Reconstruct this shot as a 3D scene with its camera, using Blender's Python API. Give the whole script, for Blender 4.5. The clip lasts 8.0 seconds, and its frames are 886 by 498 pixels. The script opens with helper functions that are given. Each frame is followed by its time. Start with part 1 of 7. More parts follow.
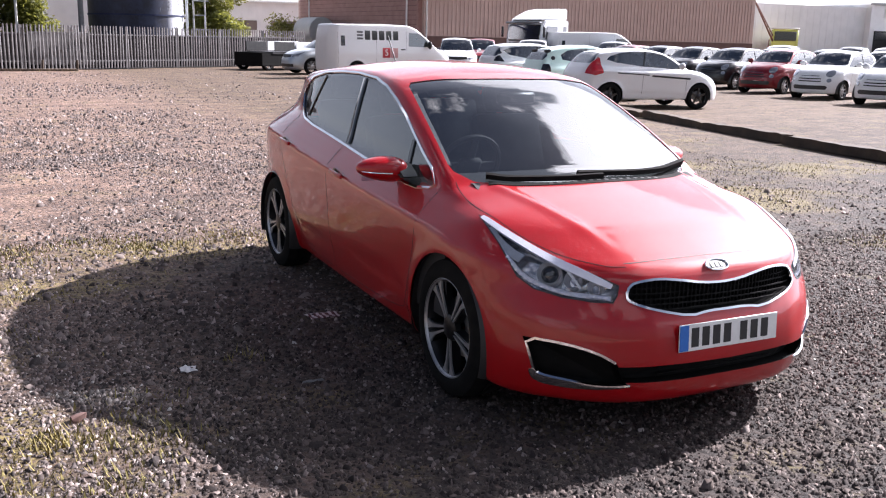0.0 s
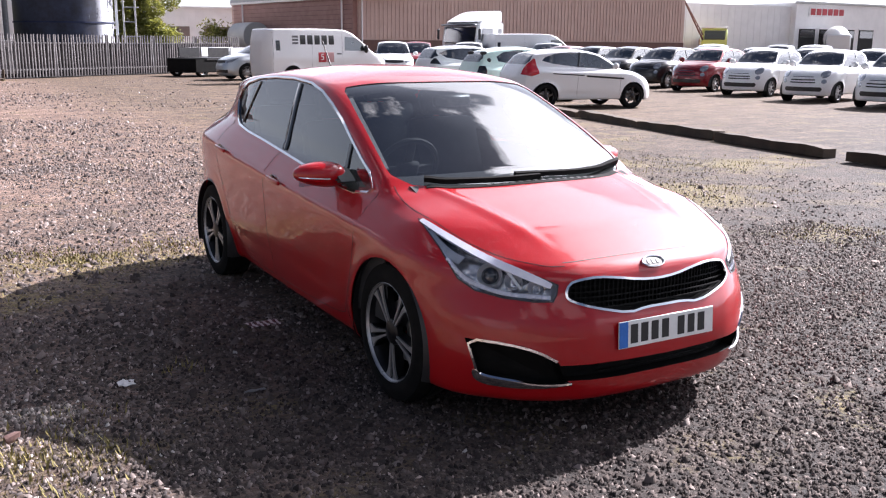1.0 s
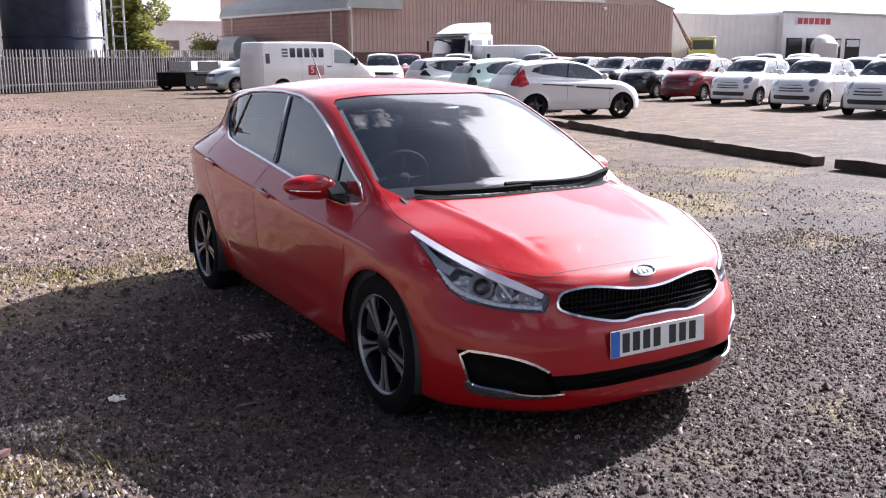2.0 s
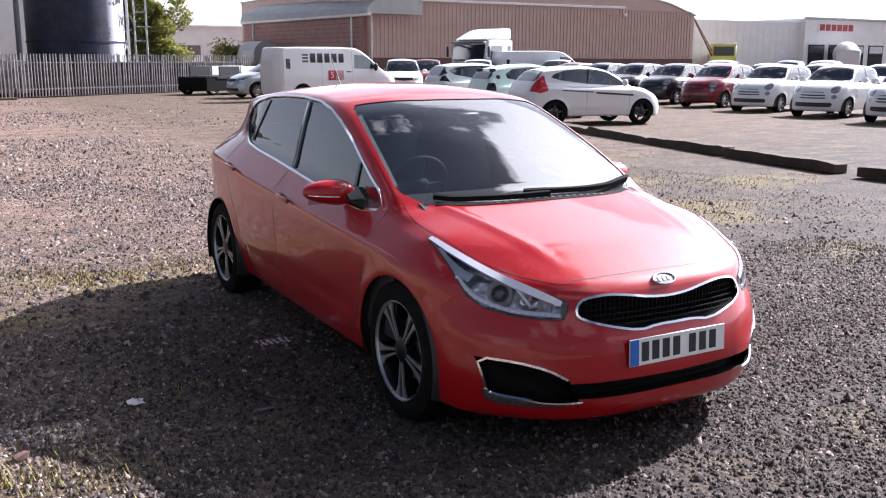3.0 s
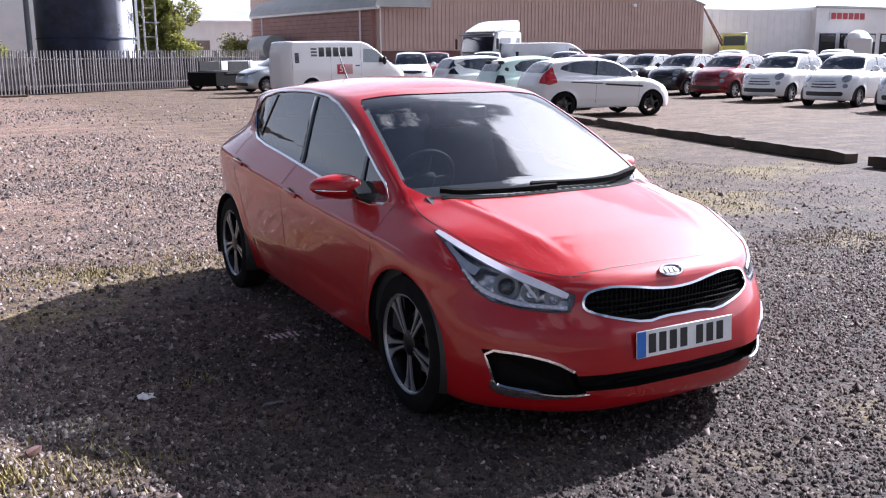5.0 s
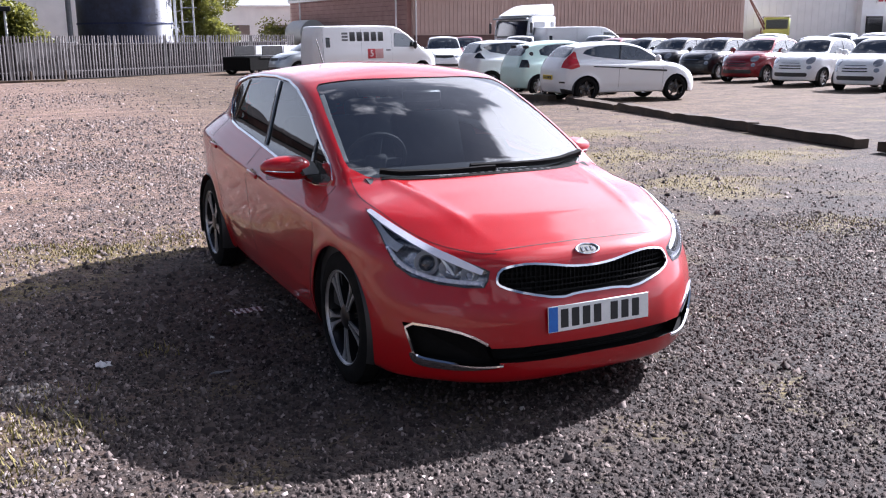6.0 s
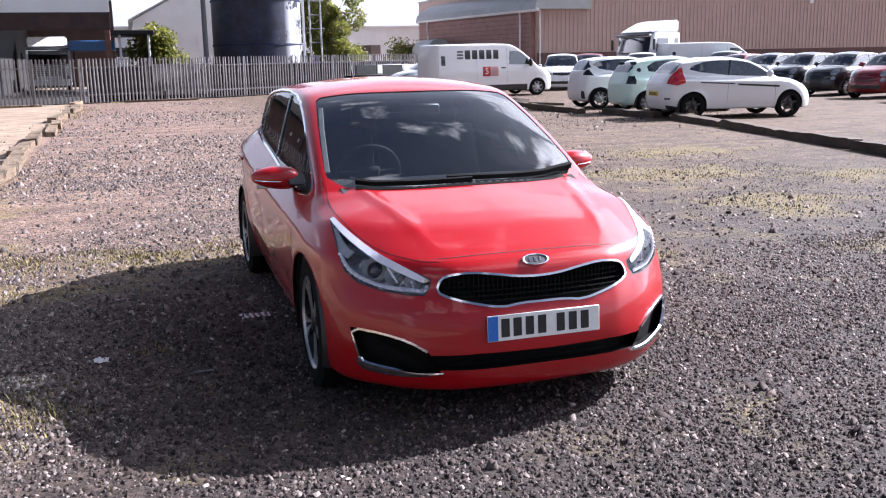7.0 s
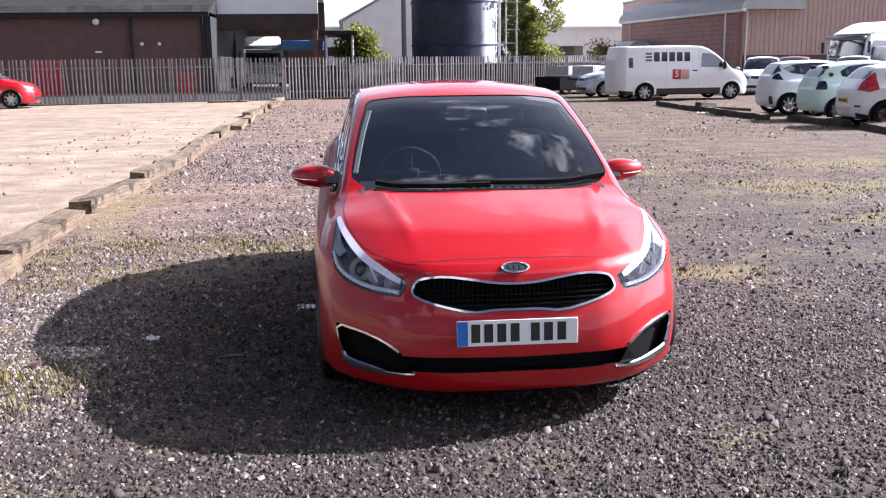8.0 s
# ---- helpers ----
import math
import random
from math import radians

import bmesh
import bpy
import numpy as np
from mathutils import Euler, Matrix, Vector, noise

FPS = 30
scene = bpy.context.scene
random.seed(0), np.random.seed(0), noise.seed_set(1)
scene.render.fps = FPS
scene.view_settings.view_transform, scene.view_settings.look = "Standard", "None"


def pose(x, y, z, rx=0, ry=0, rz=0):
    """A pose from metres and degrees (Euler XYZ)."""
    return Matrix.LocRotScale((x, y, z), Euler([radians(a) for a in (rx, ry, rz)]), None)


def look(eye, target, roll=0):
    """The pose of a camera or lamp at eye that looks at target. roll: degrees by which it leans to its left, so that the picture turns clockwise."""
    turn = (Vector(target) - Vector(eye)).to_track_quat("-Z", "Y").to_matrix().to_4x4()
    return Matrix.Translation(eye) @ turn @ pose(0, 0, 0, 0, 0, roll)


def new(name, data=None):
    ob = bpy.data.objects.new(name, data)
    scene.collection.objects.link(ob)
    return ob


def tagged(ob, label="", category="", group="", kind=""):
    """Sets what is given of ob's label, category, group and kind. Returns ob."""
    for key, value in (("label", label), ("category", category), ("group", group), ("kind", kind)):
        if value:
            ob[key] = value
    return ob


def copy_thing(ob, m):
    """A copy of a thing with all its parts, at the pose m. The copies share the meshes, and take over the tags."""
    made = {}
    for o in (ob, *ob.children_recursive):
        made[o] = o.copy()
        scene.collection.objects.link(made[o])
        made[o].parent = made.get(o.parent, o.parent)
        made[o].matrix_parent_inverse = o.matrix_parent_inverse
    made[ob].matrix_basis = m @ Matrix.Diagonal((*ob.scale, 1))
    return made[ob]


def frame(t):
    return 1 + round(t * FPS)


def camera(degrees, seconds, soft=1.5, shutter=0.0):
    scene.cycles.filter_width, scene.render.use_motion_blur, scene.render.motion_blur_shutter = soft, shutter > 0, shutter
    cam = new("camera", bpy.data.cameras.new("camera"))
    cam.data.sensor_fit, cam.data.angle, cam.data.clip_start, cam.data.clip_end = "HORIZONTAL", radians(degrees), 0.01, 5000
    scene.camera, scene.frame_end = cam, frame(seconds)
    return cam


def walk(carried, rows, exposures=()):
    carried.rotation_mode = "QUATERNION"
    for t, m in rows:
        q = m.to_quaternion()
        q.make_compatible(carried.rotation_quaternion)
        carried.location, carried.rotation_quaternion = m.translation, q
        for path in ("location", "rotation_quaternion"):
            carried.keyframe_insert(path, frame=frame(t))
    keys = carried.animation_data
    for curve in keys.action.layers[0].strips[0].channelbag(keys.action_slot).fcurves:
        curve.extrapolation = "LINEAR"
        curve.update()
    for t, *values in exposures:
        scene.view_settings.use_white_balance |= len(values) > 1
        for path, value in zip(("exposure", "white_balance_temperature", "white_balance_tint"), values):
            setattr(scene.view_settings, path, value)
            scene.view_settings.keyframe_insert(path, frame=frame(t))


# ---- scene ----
cam = camera(50.9, 8.0, soft=1.15)
PATH = [
    (0, (-2.683, -2.681, 1.59), (-1.806, -0.938, 1.148), 1.3),
    (0.5, (-2.667, -2.677, 1.594), (-1.734, -0.965, 1.148), 1.0),
    (1, (-2.673, -2.682, 1.592), (-1.686, -0.997, 1.158), 0.5),
    (1.5, (-2.672, -2.686, 1.592), (-1.657, -1.014, 1.173), 0.0),
    (3, (-2.665, -2.673, 1.594), (-1.693, -0.971, 1.195), 0.2),
    (3.5, (-2.666, -2.674, 1.598), (-1.703, -0.968, 1.194), 0.1),
    (4, (-2.674, -2.68, 1.599), (-1.752, -0.952, 1.194), -0.2),
    (4.2, (-2.675, -2.681, 1.602), (-1.76, -0.948, 1.201), -0.3),
    (5.3, (-2.624, -2.705, 1.592), (-1.665, -1.004, 1.16), -0.3),
    (5.5, (-2.557, -2.769, 1.588), (-1.604, -1.07, 1.135), -0.3),
    (6, (-2.306, -3.095, 1.606), (-1.438, -1.349, 1.161), -0.5),
    (6.5, (-1.998, -3.264, 1.577), (-1.264, -1.45, 1.166), -1.3),
    (7, (-1.605, -3.47, 1.571), (-0.994, -1.609, 1.167), -1.1),
    (7.5, (-1.173, -3.661, 1.587), (-0.739, -1.748, 1.194), -0.4),
    (8, (-0.688, -3.718, 1.582), (-0.497, -1.767, 1.185), -0.6),
]
walk(cam, [(t, look(eye, target, roll)) for t, eye, target, roll in PATH], exposures=[(0, 1.55, 6120, 19), (1.5, 1.55, 6120, 19), (3.5, 1.35, 5930, 19), (5.5, 1.42, 5830, 19), (8, 1.53, 5820, 19)])

# ---------------------------------------------------------------- light
SUN_WAY = Vector((1.44, .28, 1.0)).normalized()
world = bpy.data.worlds.new("sky")
scene.world = world
world.use_nodes = True
wn, wl = world.node_tree.nodes, world.node_tree.links
wn.clear()
w_out, w_bg, sky = wn.new("ShaderNodeOutputWorld"), wn.new("ShaderNodeBackground"), wn.new("ShaderNodeTexSky")
sky.sky_type, sky.sun_disc = "NISHITA", False
sky.sun_elevation, sky.sun_rotation = math.asin(SUN_WAY.z), math.atan2(SUN_WAY.x, SUN_WAY.y)
sky.air_density, sky.dust_density = 1.0, 1.5
# broken white cloud over the whole sky, thicker round the sun
w_co, w_map, w_noise, w_rampn, w_mix = (wn.new(n) for n in ("ShaderNodeTexCoord", "ShaderNodeMapping", "ShaderNodeTexNoise", "ShaderNodeValToRGB", "ShaderNodeMixRGB"))
w_map.inputs["Scale"].default_value, w_map.inputs["Location"].default_value = (1.0, 1.0, 1.7), (1.7, 4.2, 2.9)
w_noise.inputs["Scale"].default_value, w_noise.inputs["Detail"].default_value, w_noise.inputs["Roughness"].default_value = 2.3, 9, .56
w_rampn.color_ramp.elements[0].position, w_rampn.color_ramp.elements[1].position = .565, .615
wl.new(w_co.outputs["Generated"], w_map.inputs["Vector"])
wl.new(w_map.outputs["Vector"], w_noise.inputs["Vector"])
w_side, w_clip, w_near, w_cover = wn.new("ShaderNodeVectorMath"), wn.new("ShaderNodeMath"), wn.new("ShaderNodeMath"), wn.new("ShaderNodeMath")
w_side.operation, w_side.inputs[1].default_value = "DOT_PRODUCT", SUN_WAY
w_clip.operation, w_clip.inputs[1].default_value = "MAXIMUM", 0.0
w_near.operation, w_near.inputs[1].default_value = "POWER", 4.0
w_cover.operation, w_cover.inputs[1].default_value = "MULTIPLY_ADD", .185
wl.new(w_co.outputs["Generated"], w_side.inputs[0])
wl.new(w_side.outputs["Value"], w_clip.inputs[0])
wl.new(w_clip.outputs[0], w_near.inputs[0])
wl.new(w_near.outputs[0], w_cover.inputs[0])
wl.new(w_noise.outputs["Fac"], w_cover.inputs[2])
wl.new(w_cover.outputs[0], w_rampn.inputs["Fac"])
# cloud is brighter the nearer it stands to the sun, and a white haze rises from the horizon
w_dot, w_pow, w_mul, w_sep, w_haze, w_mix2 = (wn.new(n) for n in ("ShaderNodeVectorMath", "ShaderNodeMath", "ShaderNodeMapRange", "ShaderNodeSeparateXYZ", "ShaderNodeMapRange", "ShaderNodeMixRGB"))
w_dot.operation, w_dot.inputs[1].default_value = "DOT_PRODUCT", SUN_WAY
w_pow.operation, w_pow.inputs[1].default_value, w_pow.use_clamp = "POWER", 7.0, False
w_mul.inputs[3].default_value, w_mul.inputs[4].default_value, w_mul.clamp = 17.0, 95.0, False
wl.new(w_co.outputs["Generated"], w_dot.inputs[0])
w_max = wn.new("ShaderNodeMath")
w_max.operation, w_max.inputs[1].default_value = "MAXIMUM", 0.0
wl.new(w_dot.outputs["Value"], w_max.inputs[0])
wl.new(w_max.outputs[0], w_pow.inputs[0])
wl.new(w_pow.outputs[0], w_mul.inputs[0])
wl.new(w_mul.outputs[0], w_mix.inputs[2])
wl.new(w_rampn.outputs["Color"], w_mix.inputs[0])
wl.new(sky.outputs["Color"], w_mix.inputs[1])
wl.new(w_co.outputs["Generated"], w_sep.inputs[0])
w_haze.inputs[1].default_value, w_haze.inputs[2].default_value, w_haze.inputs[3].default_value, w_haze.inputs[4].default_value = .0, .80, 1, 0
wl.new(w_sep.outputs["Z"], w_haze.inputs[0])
# haze biased: strong towards +x and +y, cut elsewhere, to steer fill and reflections
w_face, w_haze_bias, w_part = wn.new("ShaderNodeVectorMath"), wn.new("ShaderNodeMapRange"), wn.new("ShaderNodeMath")
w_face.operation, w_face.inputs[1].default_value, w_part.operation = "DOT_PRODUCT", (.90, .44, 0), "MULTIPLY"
w_haze_bias.inputs[1].default_value, w_haze_bias.inputs[3].default_value, w_haze_bias.inputs[4].default_value = -.2, .03, .60
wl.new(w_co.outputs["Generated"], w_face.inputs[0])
wl.new(w_face.outputs["Value"], w_haze_bias.inputs[0])
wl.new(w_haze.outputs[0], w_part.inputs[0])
wl.new(w_haze_bias.outputs[0], w_part.inputs[1])
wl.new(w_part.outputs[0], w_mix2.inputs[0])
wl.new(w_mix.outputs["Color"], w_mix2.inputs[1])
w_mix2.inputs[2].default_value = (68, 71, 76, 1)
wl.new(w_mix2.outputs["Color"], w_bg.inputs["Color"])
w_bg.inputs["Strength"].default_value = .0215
wl.new(w_bg.outputs["Background"], w_out.inputs["Surface"])
sun = new("sun", bpy.data.lights.new("sun", "SUN"))
sun.data.energy, sun.data.angle, sun.data.color = 5.0, radians(.53), (1.0, .96, .91)
sun.matrix_world = look((0, 0, 30), Vector((0, 0, 30)) - SUN_WAY)


# ---------------------------------------------------------------- materials
def nodes_of(name):
    m = bpy.data.materials.new(name)
    m.use_nodes = True
    t = m.node_tree
    return m, t, t.nodes["Principled BSDF"]


def noise_node(t, scale, detail=4, rough=.55, kind="ShaderNodeTexNoise"):
    co, n = t.nodes.new("ShaderNodeTexCoord"), t.nodes.new(kind)
    n.inputs["Scale"].default_value = scale
    if kind == "ShaderNodeTexNoise":
        n.inputs["Detail"].default_value, n.inputs["Roughness"].default_value = detail, rough
    t.links.new(co.outputs["Object"], n.inputs["Vector"])
    return n


def ramp_node(t, src, lo, hi, c0=(0, 0, 0), c1=(1, 1, 1)):
    r = t.nodes.new("ShaderNodeValToRGB")
    r.color_ramp.elements[0].position, r.color_ramp.elements[1].position = lo, hi
    r.color_ramp.elements[0].color, r.color_ramp.elements[1].color = (*c0, 1), (*c1, 1)
    t.links.new(src, r.inputs["Fac"])
    return r.outputs["Color"]


def mix_node(t, fac, a, b, mode="MIX"):
    m = t.nodes.new("ShaderNodeMixRGB")
    m.blend_type = mode
    for sock, v in ((m.inputs[0], fac), (m.inputs[1], a), (m.inputs[2], b)):
        if isinstance(v, (int, float)):
            sock.default_value = v
        elif isinstance(v, tuple):
            sock.default_value = (*v, 1)
        else:
            t.links.new(v, sock)
    return m.outputs["Color"]


def bump_node(t, src, strength, dist, bsdf, socket="Normal"):
    b = t.nodes.new("ShaderNodeBump")
    b.inputs["Strength"].default_value, b.inputs["Distance"].default_value = strength, dist
    t.links.new(src, b.inputs["Height"])
    t.links.new(b.outputs["Normal"], bsdf.inputs[socket])


def surface(name, c0, c1, rough=.6, metal=0.0, scale=8, fine=90, bump=.15, dist=.004, coat=0.0, spec=.5, per_object=0.0):
    """A surface of two near colours in soft stains, with fine grain in colour, gloss and relief."""
    m, t, b = nodes_of(name)
    big, small = noise_node(t, scale), noise_node(t, fine, 3)
    col = mix_node(t, ramp_node(t, big.outputs["Fac"], .35, .65), c0, c1)
    col = mix_node(t, .25, col, ramp_node(t, small.outputs["Fac"], .3, .7, (.25, .25, .25), (.75, .75, .75)), "SOFT_LIGHT")
    if per_object:
        info = t.nodes.new("ShaderNodeObjectInfo")
        hsv = t.nodes.new("ShaderNodeHueSaturation")
        mr = t.nodes.new("ShaderNodeMapRange")
        mr.inputs[3].default_value, mr.inputs[4].default_value = 1 - per_object, 1 + per_object
        t.links.new(info.outputs["Random"], mr.inputs[0])
        t.links.new(mr.outputs[0], hsv.inputs["Value"])
        t.links.new(col, hsv.inputs["Color"])
        col = hsv.outputs["Color"]
    t.links.new(col, b.inputs["Base Color"])
    b.inputs["Metallic"].default_value, b.inputs["Coat Weight"].default_value = metal, coat
    b.inputs["Coat Roughness"].default_value, b.inputs["Specular IOR Level"].default_value = .03, spec
    mr = t.nodes.new("ShaderNodeMapRange")
    mr.inputs[3].default_value, mr.inputs[4].default_value = max(0, rough - .08), min(1, rough + .08)
    t.links.new(big.outputs["Fac"], mr.inputs[0])
    t.links.new(mr.outputs[0], b.inputs["Roughness"])
    if bump:
        bump_node(t, small.outputs["Fac"], bump, dist, b)
    return m


def car_paint(name, c, metal=.25, drops=0.0):
    """Lacquered paint, with a film of dried rain drops and dust in the lacquer."""
    m, t, b = nodes_of(name)
    b.inputs["Specular IOR Level"].default_value = .2
    flake, dust = noise_node(t, 900, 2), noise_node(t, 5, 5)
    col = mix_node(t, ramp_node(t, flake.outputs["Fac"], .3, .7), tuple(v * .86 for v in c), tuple(min(1, v * 1.12) for v in c))
    t.links.new(col, b.inputs["Base Color"])
    b.inputs["Metallic"].default_value, b.inputs["Roughness"].default_value = metal, .33
    b.inputs["Coat Weight"].default_value = .9
    mr = t.nodes.new("ShaderNodeMapRange")
    mr.inputs[3].default_value, mr.inputs[4].default_value = .01, .05
    t.links.new(dust.outputs["Fac"], mr.inputs[0])
    t.links.new(mr.outputs[0], b.inputs["Coat Roughness"])
    if drops:
        v = noise_node(t, 130, kind="ShaderNodeTexVoronoi")
        bump_node(t, ramp_node(t, v.outputs["Distance"], .12, .30, (1, 1, 1), (0, 0, 0)), drops, .002, b, "Coat Normal")
    return m


def glass(name, tint, gloss=1.0, ior=2.5, dust=0.0):
    """A tinted pane: clear behind, mirroring more at a low angle."""
    m = bpy.data.materials.new(name)
    m.use_nodes = True
    t = m.node_tree
    t.nodes.remove(t.nodes["Principled BSDF"])
    tr, gl, fr, mx = (t.nodes.new(n) for n in ("ShaderNodeBsdfTransparent", "ShaderNodeBsdfGlossy", "ShaderNodeFresnel", "ShaderNodeMixShader"))
    smear = noise_node(t, 6, 5)
    mr = t.nodes.new("ShaderNodeMapRange")
    mr.inputs[3].default_value, mr.inputs[4].default_value = .0, .012
    t.links.new(smear.outputs["Fac"], mr.inputs[0])
    t.links.new(mr.outputs[0], gl.inputs["Roughness"])
    tr.inputs["Color"].default_value, fr.inputs["IOR"].default_value = (*tint, 1), ior
    gl.inputs["Color"].default_value = (gloss, gloss, gloss, 1)
    t.links.new(fr.outputs["Fac"], mx.inputs["Fac"])
    t.links.new(tr.outputs["BSDF"], mx.inputs[1])
    t.links.new(gl.outputs["BSDF"], mx.inputs[2])
    out = mx.outputs["Shader"]
    if dust:
        film, over, md = t.nodes.new("ShaderNodeBsdfDiffuse"), t.nodes.new("ShaderNodeMixShader"), t.nodes.new("ShaderNodeMapRange")
        film.inputs["Color"].default_value = (.55, .54, .52, 1)
        md.inputs[3].default_value, md.inputs[4].default_value = 0, dust * 2
        t.links.new(smear.outputs["Fac"], md.inputs[0])
        t.links.new(md.outputs[0], over.inputs[0])
        t.links.new(out, over.inputs[1])
        t.links.new(film.outputs["BSDF"], over.inputs[2])
        out = over.outputs["Shader"]
    t.links.new(out, t.nodes["Material Output"].inputs["Surface"])
    return m


RED = car_paint("red paint", (.37, .0035, .007), 0.0, .5)
WHITE = car_paint("white paint", (.80, .81, .82), 0)
MINT = car_paint("mint paint", (.60, .80, .73), 0)
SILVER = car_paint("silver paint", (.45, .48, .50), .6)
BLACK_PAINT = car_paint("black paint", (.018, .016, .018), .1)
DARK_RED = car_paint("dark red paint", (.20, .010, .016), .2)
GREY_PAINT = car_paint("grey paint", (.10, .105, .11), .5)
LIME_PAINT = car_paint("yellow green paint", (.55, .62, .16), 0)
BLUE_PAINT = car_paint("blue paint", (.05, .17, .42), 0)
GLASS = glass("clear car glass", (.30, .35, .37), dust=.008)
DARK_GLASS = glass("privacy glass", (.16, .18, .19))
LENS = glass("lamp lens", (.95, .96, .97), .7, 1.35)
CHROME = surface("chrome", (.80, .80, .82), (.72, .72, .74), .09, 1.0, 12, 200, .02)
ALLOY = surface("machined alloy", (.50, .50, .51), (.40, .40, .42), .30, .6, 20, 260, .04)
DARK_ALLOY = surface("dark grey alloy", (.022, .022, .025), (.014, .014, .017), .35, .6, 20, 200, .05)
TYRE = surface("tyre rubber", (.007, .007, .0075), (.013, .0125, .012), .9, 0, 14, 160, .3, spec=.1)
PLASTIC = surface("black plastic", (.016, .016, .018), (.030, .029, .029), .45, 0, 10, 300, .2, .001)
GLOSS_BLACK = surface("gloss black", (.010, .010, .011), (.014, .014, .015), .12, 0, 10, 100, 0, coat=.6)
CABIN = surface("dark cabin cloth", (.020, .020, .023), (.034, .034, .037), .8, 0, 12, 220, .25, .002)
WHITE_LAMP = surface("white lamp strip", (.80, .82, .92), (.72, .74, .87), .25, 0, 20, 120, .03)
LAMP_RED = surface("red lamp glass", (.55, .012, .02), (.42, .01, .015), .12, 0, 20, 90, .05, coat=.8)
PLATE_WHITE = surface("plate white", (.82, .82, .80), (.74, .74, .72), .35, 0, 14, 120, .03)
PLATE_BLUE = surface("plate blue", (.03, .16, .55), (.03, .14, .48), .35, 0, 14, 120, .03)
PRINT_BLACK = surface("black print", (.012, .012, .013), (.02, .02, .02), .5, 0, 14, 120, .03)
PRINT_RED = surface("red print", (.42, .02, .03), (.36, .02, .03), .5, 0, 14, 120, .03)
STEEL = surface("weathered galvanised steel", (.27, .27, .275), (.42, .41, .40), .55, .55, 3, 60, .2, per_object=.12)
# ---------------------------------------------------------------- mesh tools
def thing(name, label, category, group="", kind="", m=None):
    ob = new(name)
    ob.empty_display_size = .2
    if m is not None:
        ob.matrix_basis = m
    return tagged(ob, label, category, group, kind)


def mesh_of(name, bm, material, smooth=40, normals=None):
    me = bpy.data.meshes.new(name)
    bm.to_mesh(me)
    bm.free()
    for one in material if isinstance(material, (list, tuple)) else [material]:
        me.materials.append(one)
    if smooth:
        me.shade_smooth()
        if normals is not None:
            co = np.empty(len(me.vertices) * 3)
            me.vertices.foreach_get("co", co)
            me.normals_split_custom_set_from_vertices(normals(co.reshape(-1, 3)).tolist())
        elif smooth < 180:
            me.set_sharp_from_angle(angle=radians(smooth))
    return me


def part(name, bm, material, parent, label="", smooth=40, normals=None, m=None):
    ob = new(name, mesh_of(name, bm, material, smooth, normals))
    ob.parent = parent
    if m is not None:
        ob.matrix_basis = m
    return tagged(ob, label)


def solid(name, bm, material, label, category, group="", kind="", smooth=40, m=None):
    ob = new(name, mesh_of(name, bm, material, smooth))
    if m is not None:
        ob.matrix_basis = m
    return tagged(ob, label, category, group, kind)


def box(size, at=(0, 0, 0), bevel=0.0, m=None, bm=None, seg=1):
    """A box with its middle at `at`, added to bm."""
    bm = bm or bmesh.new()
    mat = (m or Matrix()) @ Matrix.Translation(at) @ Matrix.Diagonal((*size, 1))
    vs = bmesh.ops.create_cube(bm, size=1, matrix=mat)["verts"]
    if bevel:
        bmesh.ops.bevel(bm, geom=list({e for v in vs for e in v.link_edges}), offset=bevel, segments=seg, affect="EDGES", profile=.5)
    return bm


def tube(a, b, r, r2=None, n=10, bm=None):
    bm = bm or bmesh.new()
    a, b = Vector(a), Vector(b)
    turn = (b - a).to_track_quat("Z", "Y").to_matrix().to_4x4()
    bmesh.ops.create_cone(bm, cap_ends=True, segments=n, radius1=r, radius2=r if r2 is None else r2, depth=(b - a).length, matrix=Matrix.Translation((a + b) / 2) @ turn)
    return bm


def lathe(profile, n=48, axis="X", bm=None, arc=(0, 360)):
    """Points (along the axis, radius) turned round the axis."""
    bm = bm or bmesh.new()
    full = arc[1] - arc[0] >= 360
    rings = []
    for i in range(n if full else n + 1):
        a = radians(arc[0] + (arc[1] - arc[0]) * i / n)
        c, s = math.cos(a), math.sin(a)
        rings.append([bm.verts.new((h, r * c, r * s) if axis == "X" else (r * c, h, r * s) if axis == "Y" else (r * c, r * s, h)) for h, r in profile])
    for i in range(n):
        p, q = rings[i], rings[(i + 1) % len(rings)]
        for k in range(len(profile) - 1):
            bm.faces.new((p[k], p[k + 1], q[k + 1], q[k]))
    bmesh.ops.recalc_face_normals(bm, faces=bm.faces)
    return bm


def slab(poly, thick, m=None, bm=None):
    """A flat outline (x, y) of some thickness along z, laid out by m."""
    bm = bm or bmesh.new()
    m = m or Matrix()
    lo, hi = [[bm.verts.new(m @ Vector((x, y, z))) for x, y in poly] for z in (-thick / 2, thick / 2)]
    made = [bm.faces.new(lo[::-1]), bm.faces.new(hi)]
    for i in range(len(poly)):
        j = (i + 1) % len(poly)
        made.append(bm.faces.new((lo[i], lo[j], hi[j], hi[i])))
    bmesh.ops.recalc_face_normals(bm, faces=made)
    return bm


def dense(poly, step, closed=True):
    """More points along an outline."""
    out, pts = [], [np.array(p, float) for p in poly]
    for i in range(len(pts) if closed else len(pts) - 1):
        p, q = pts[i], pts[(i + 1) % len(pts)]
        n = max(1, int(np.linalg.norm(q - p) / step))
        out += [p + (q - p) * k / n for k in range(n)]
    return out if closed else out + [pts[-1]]


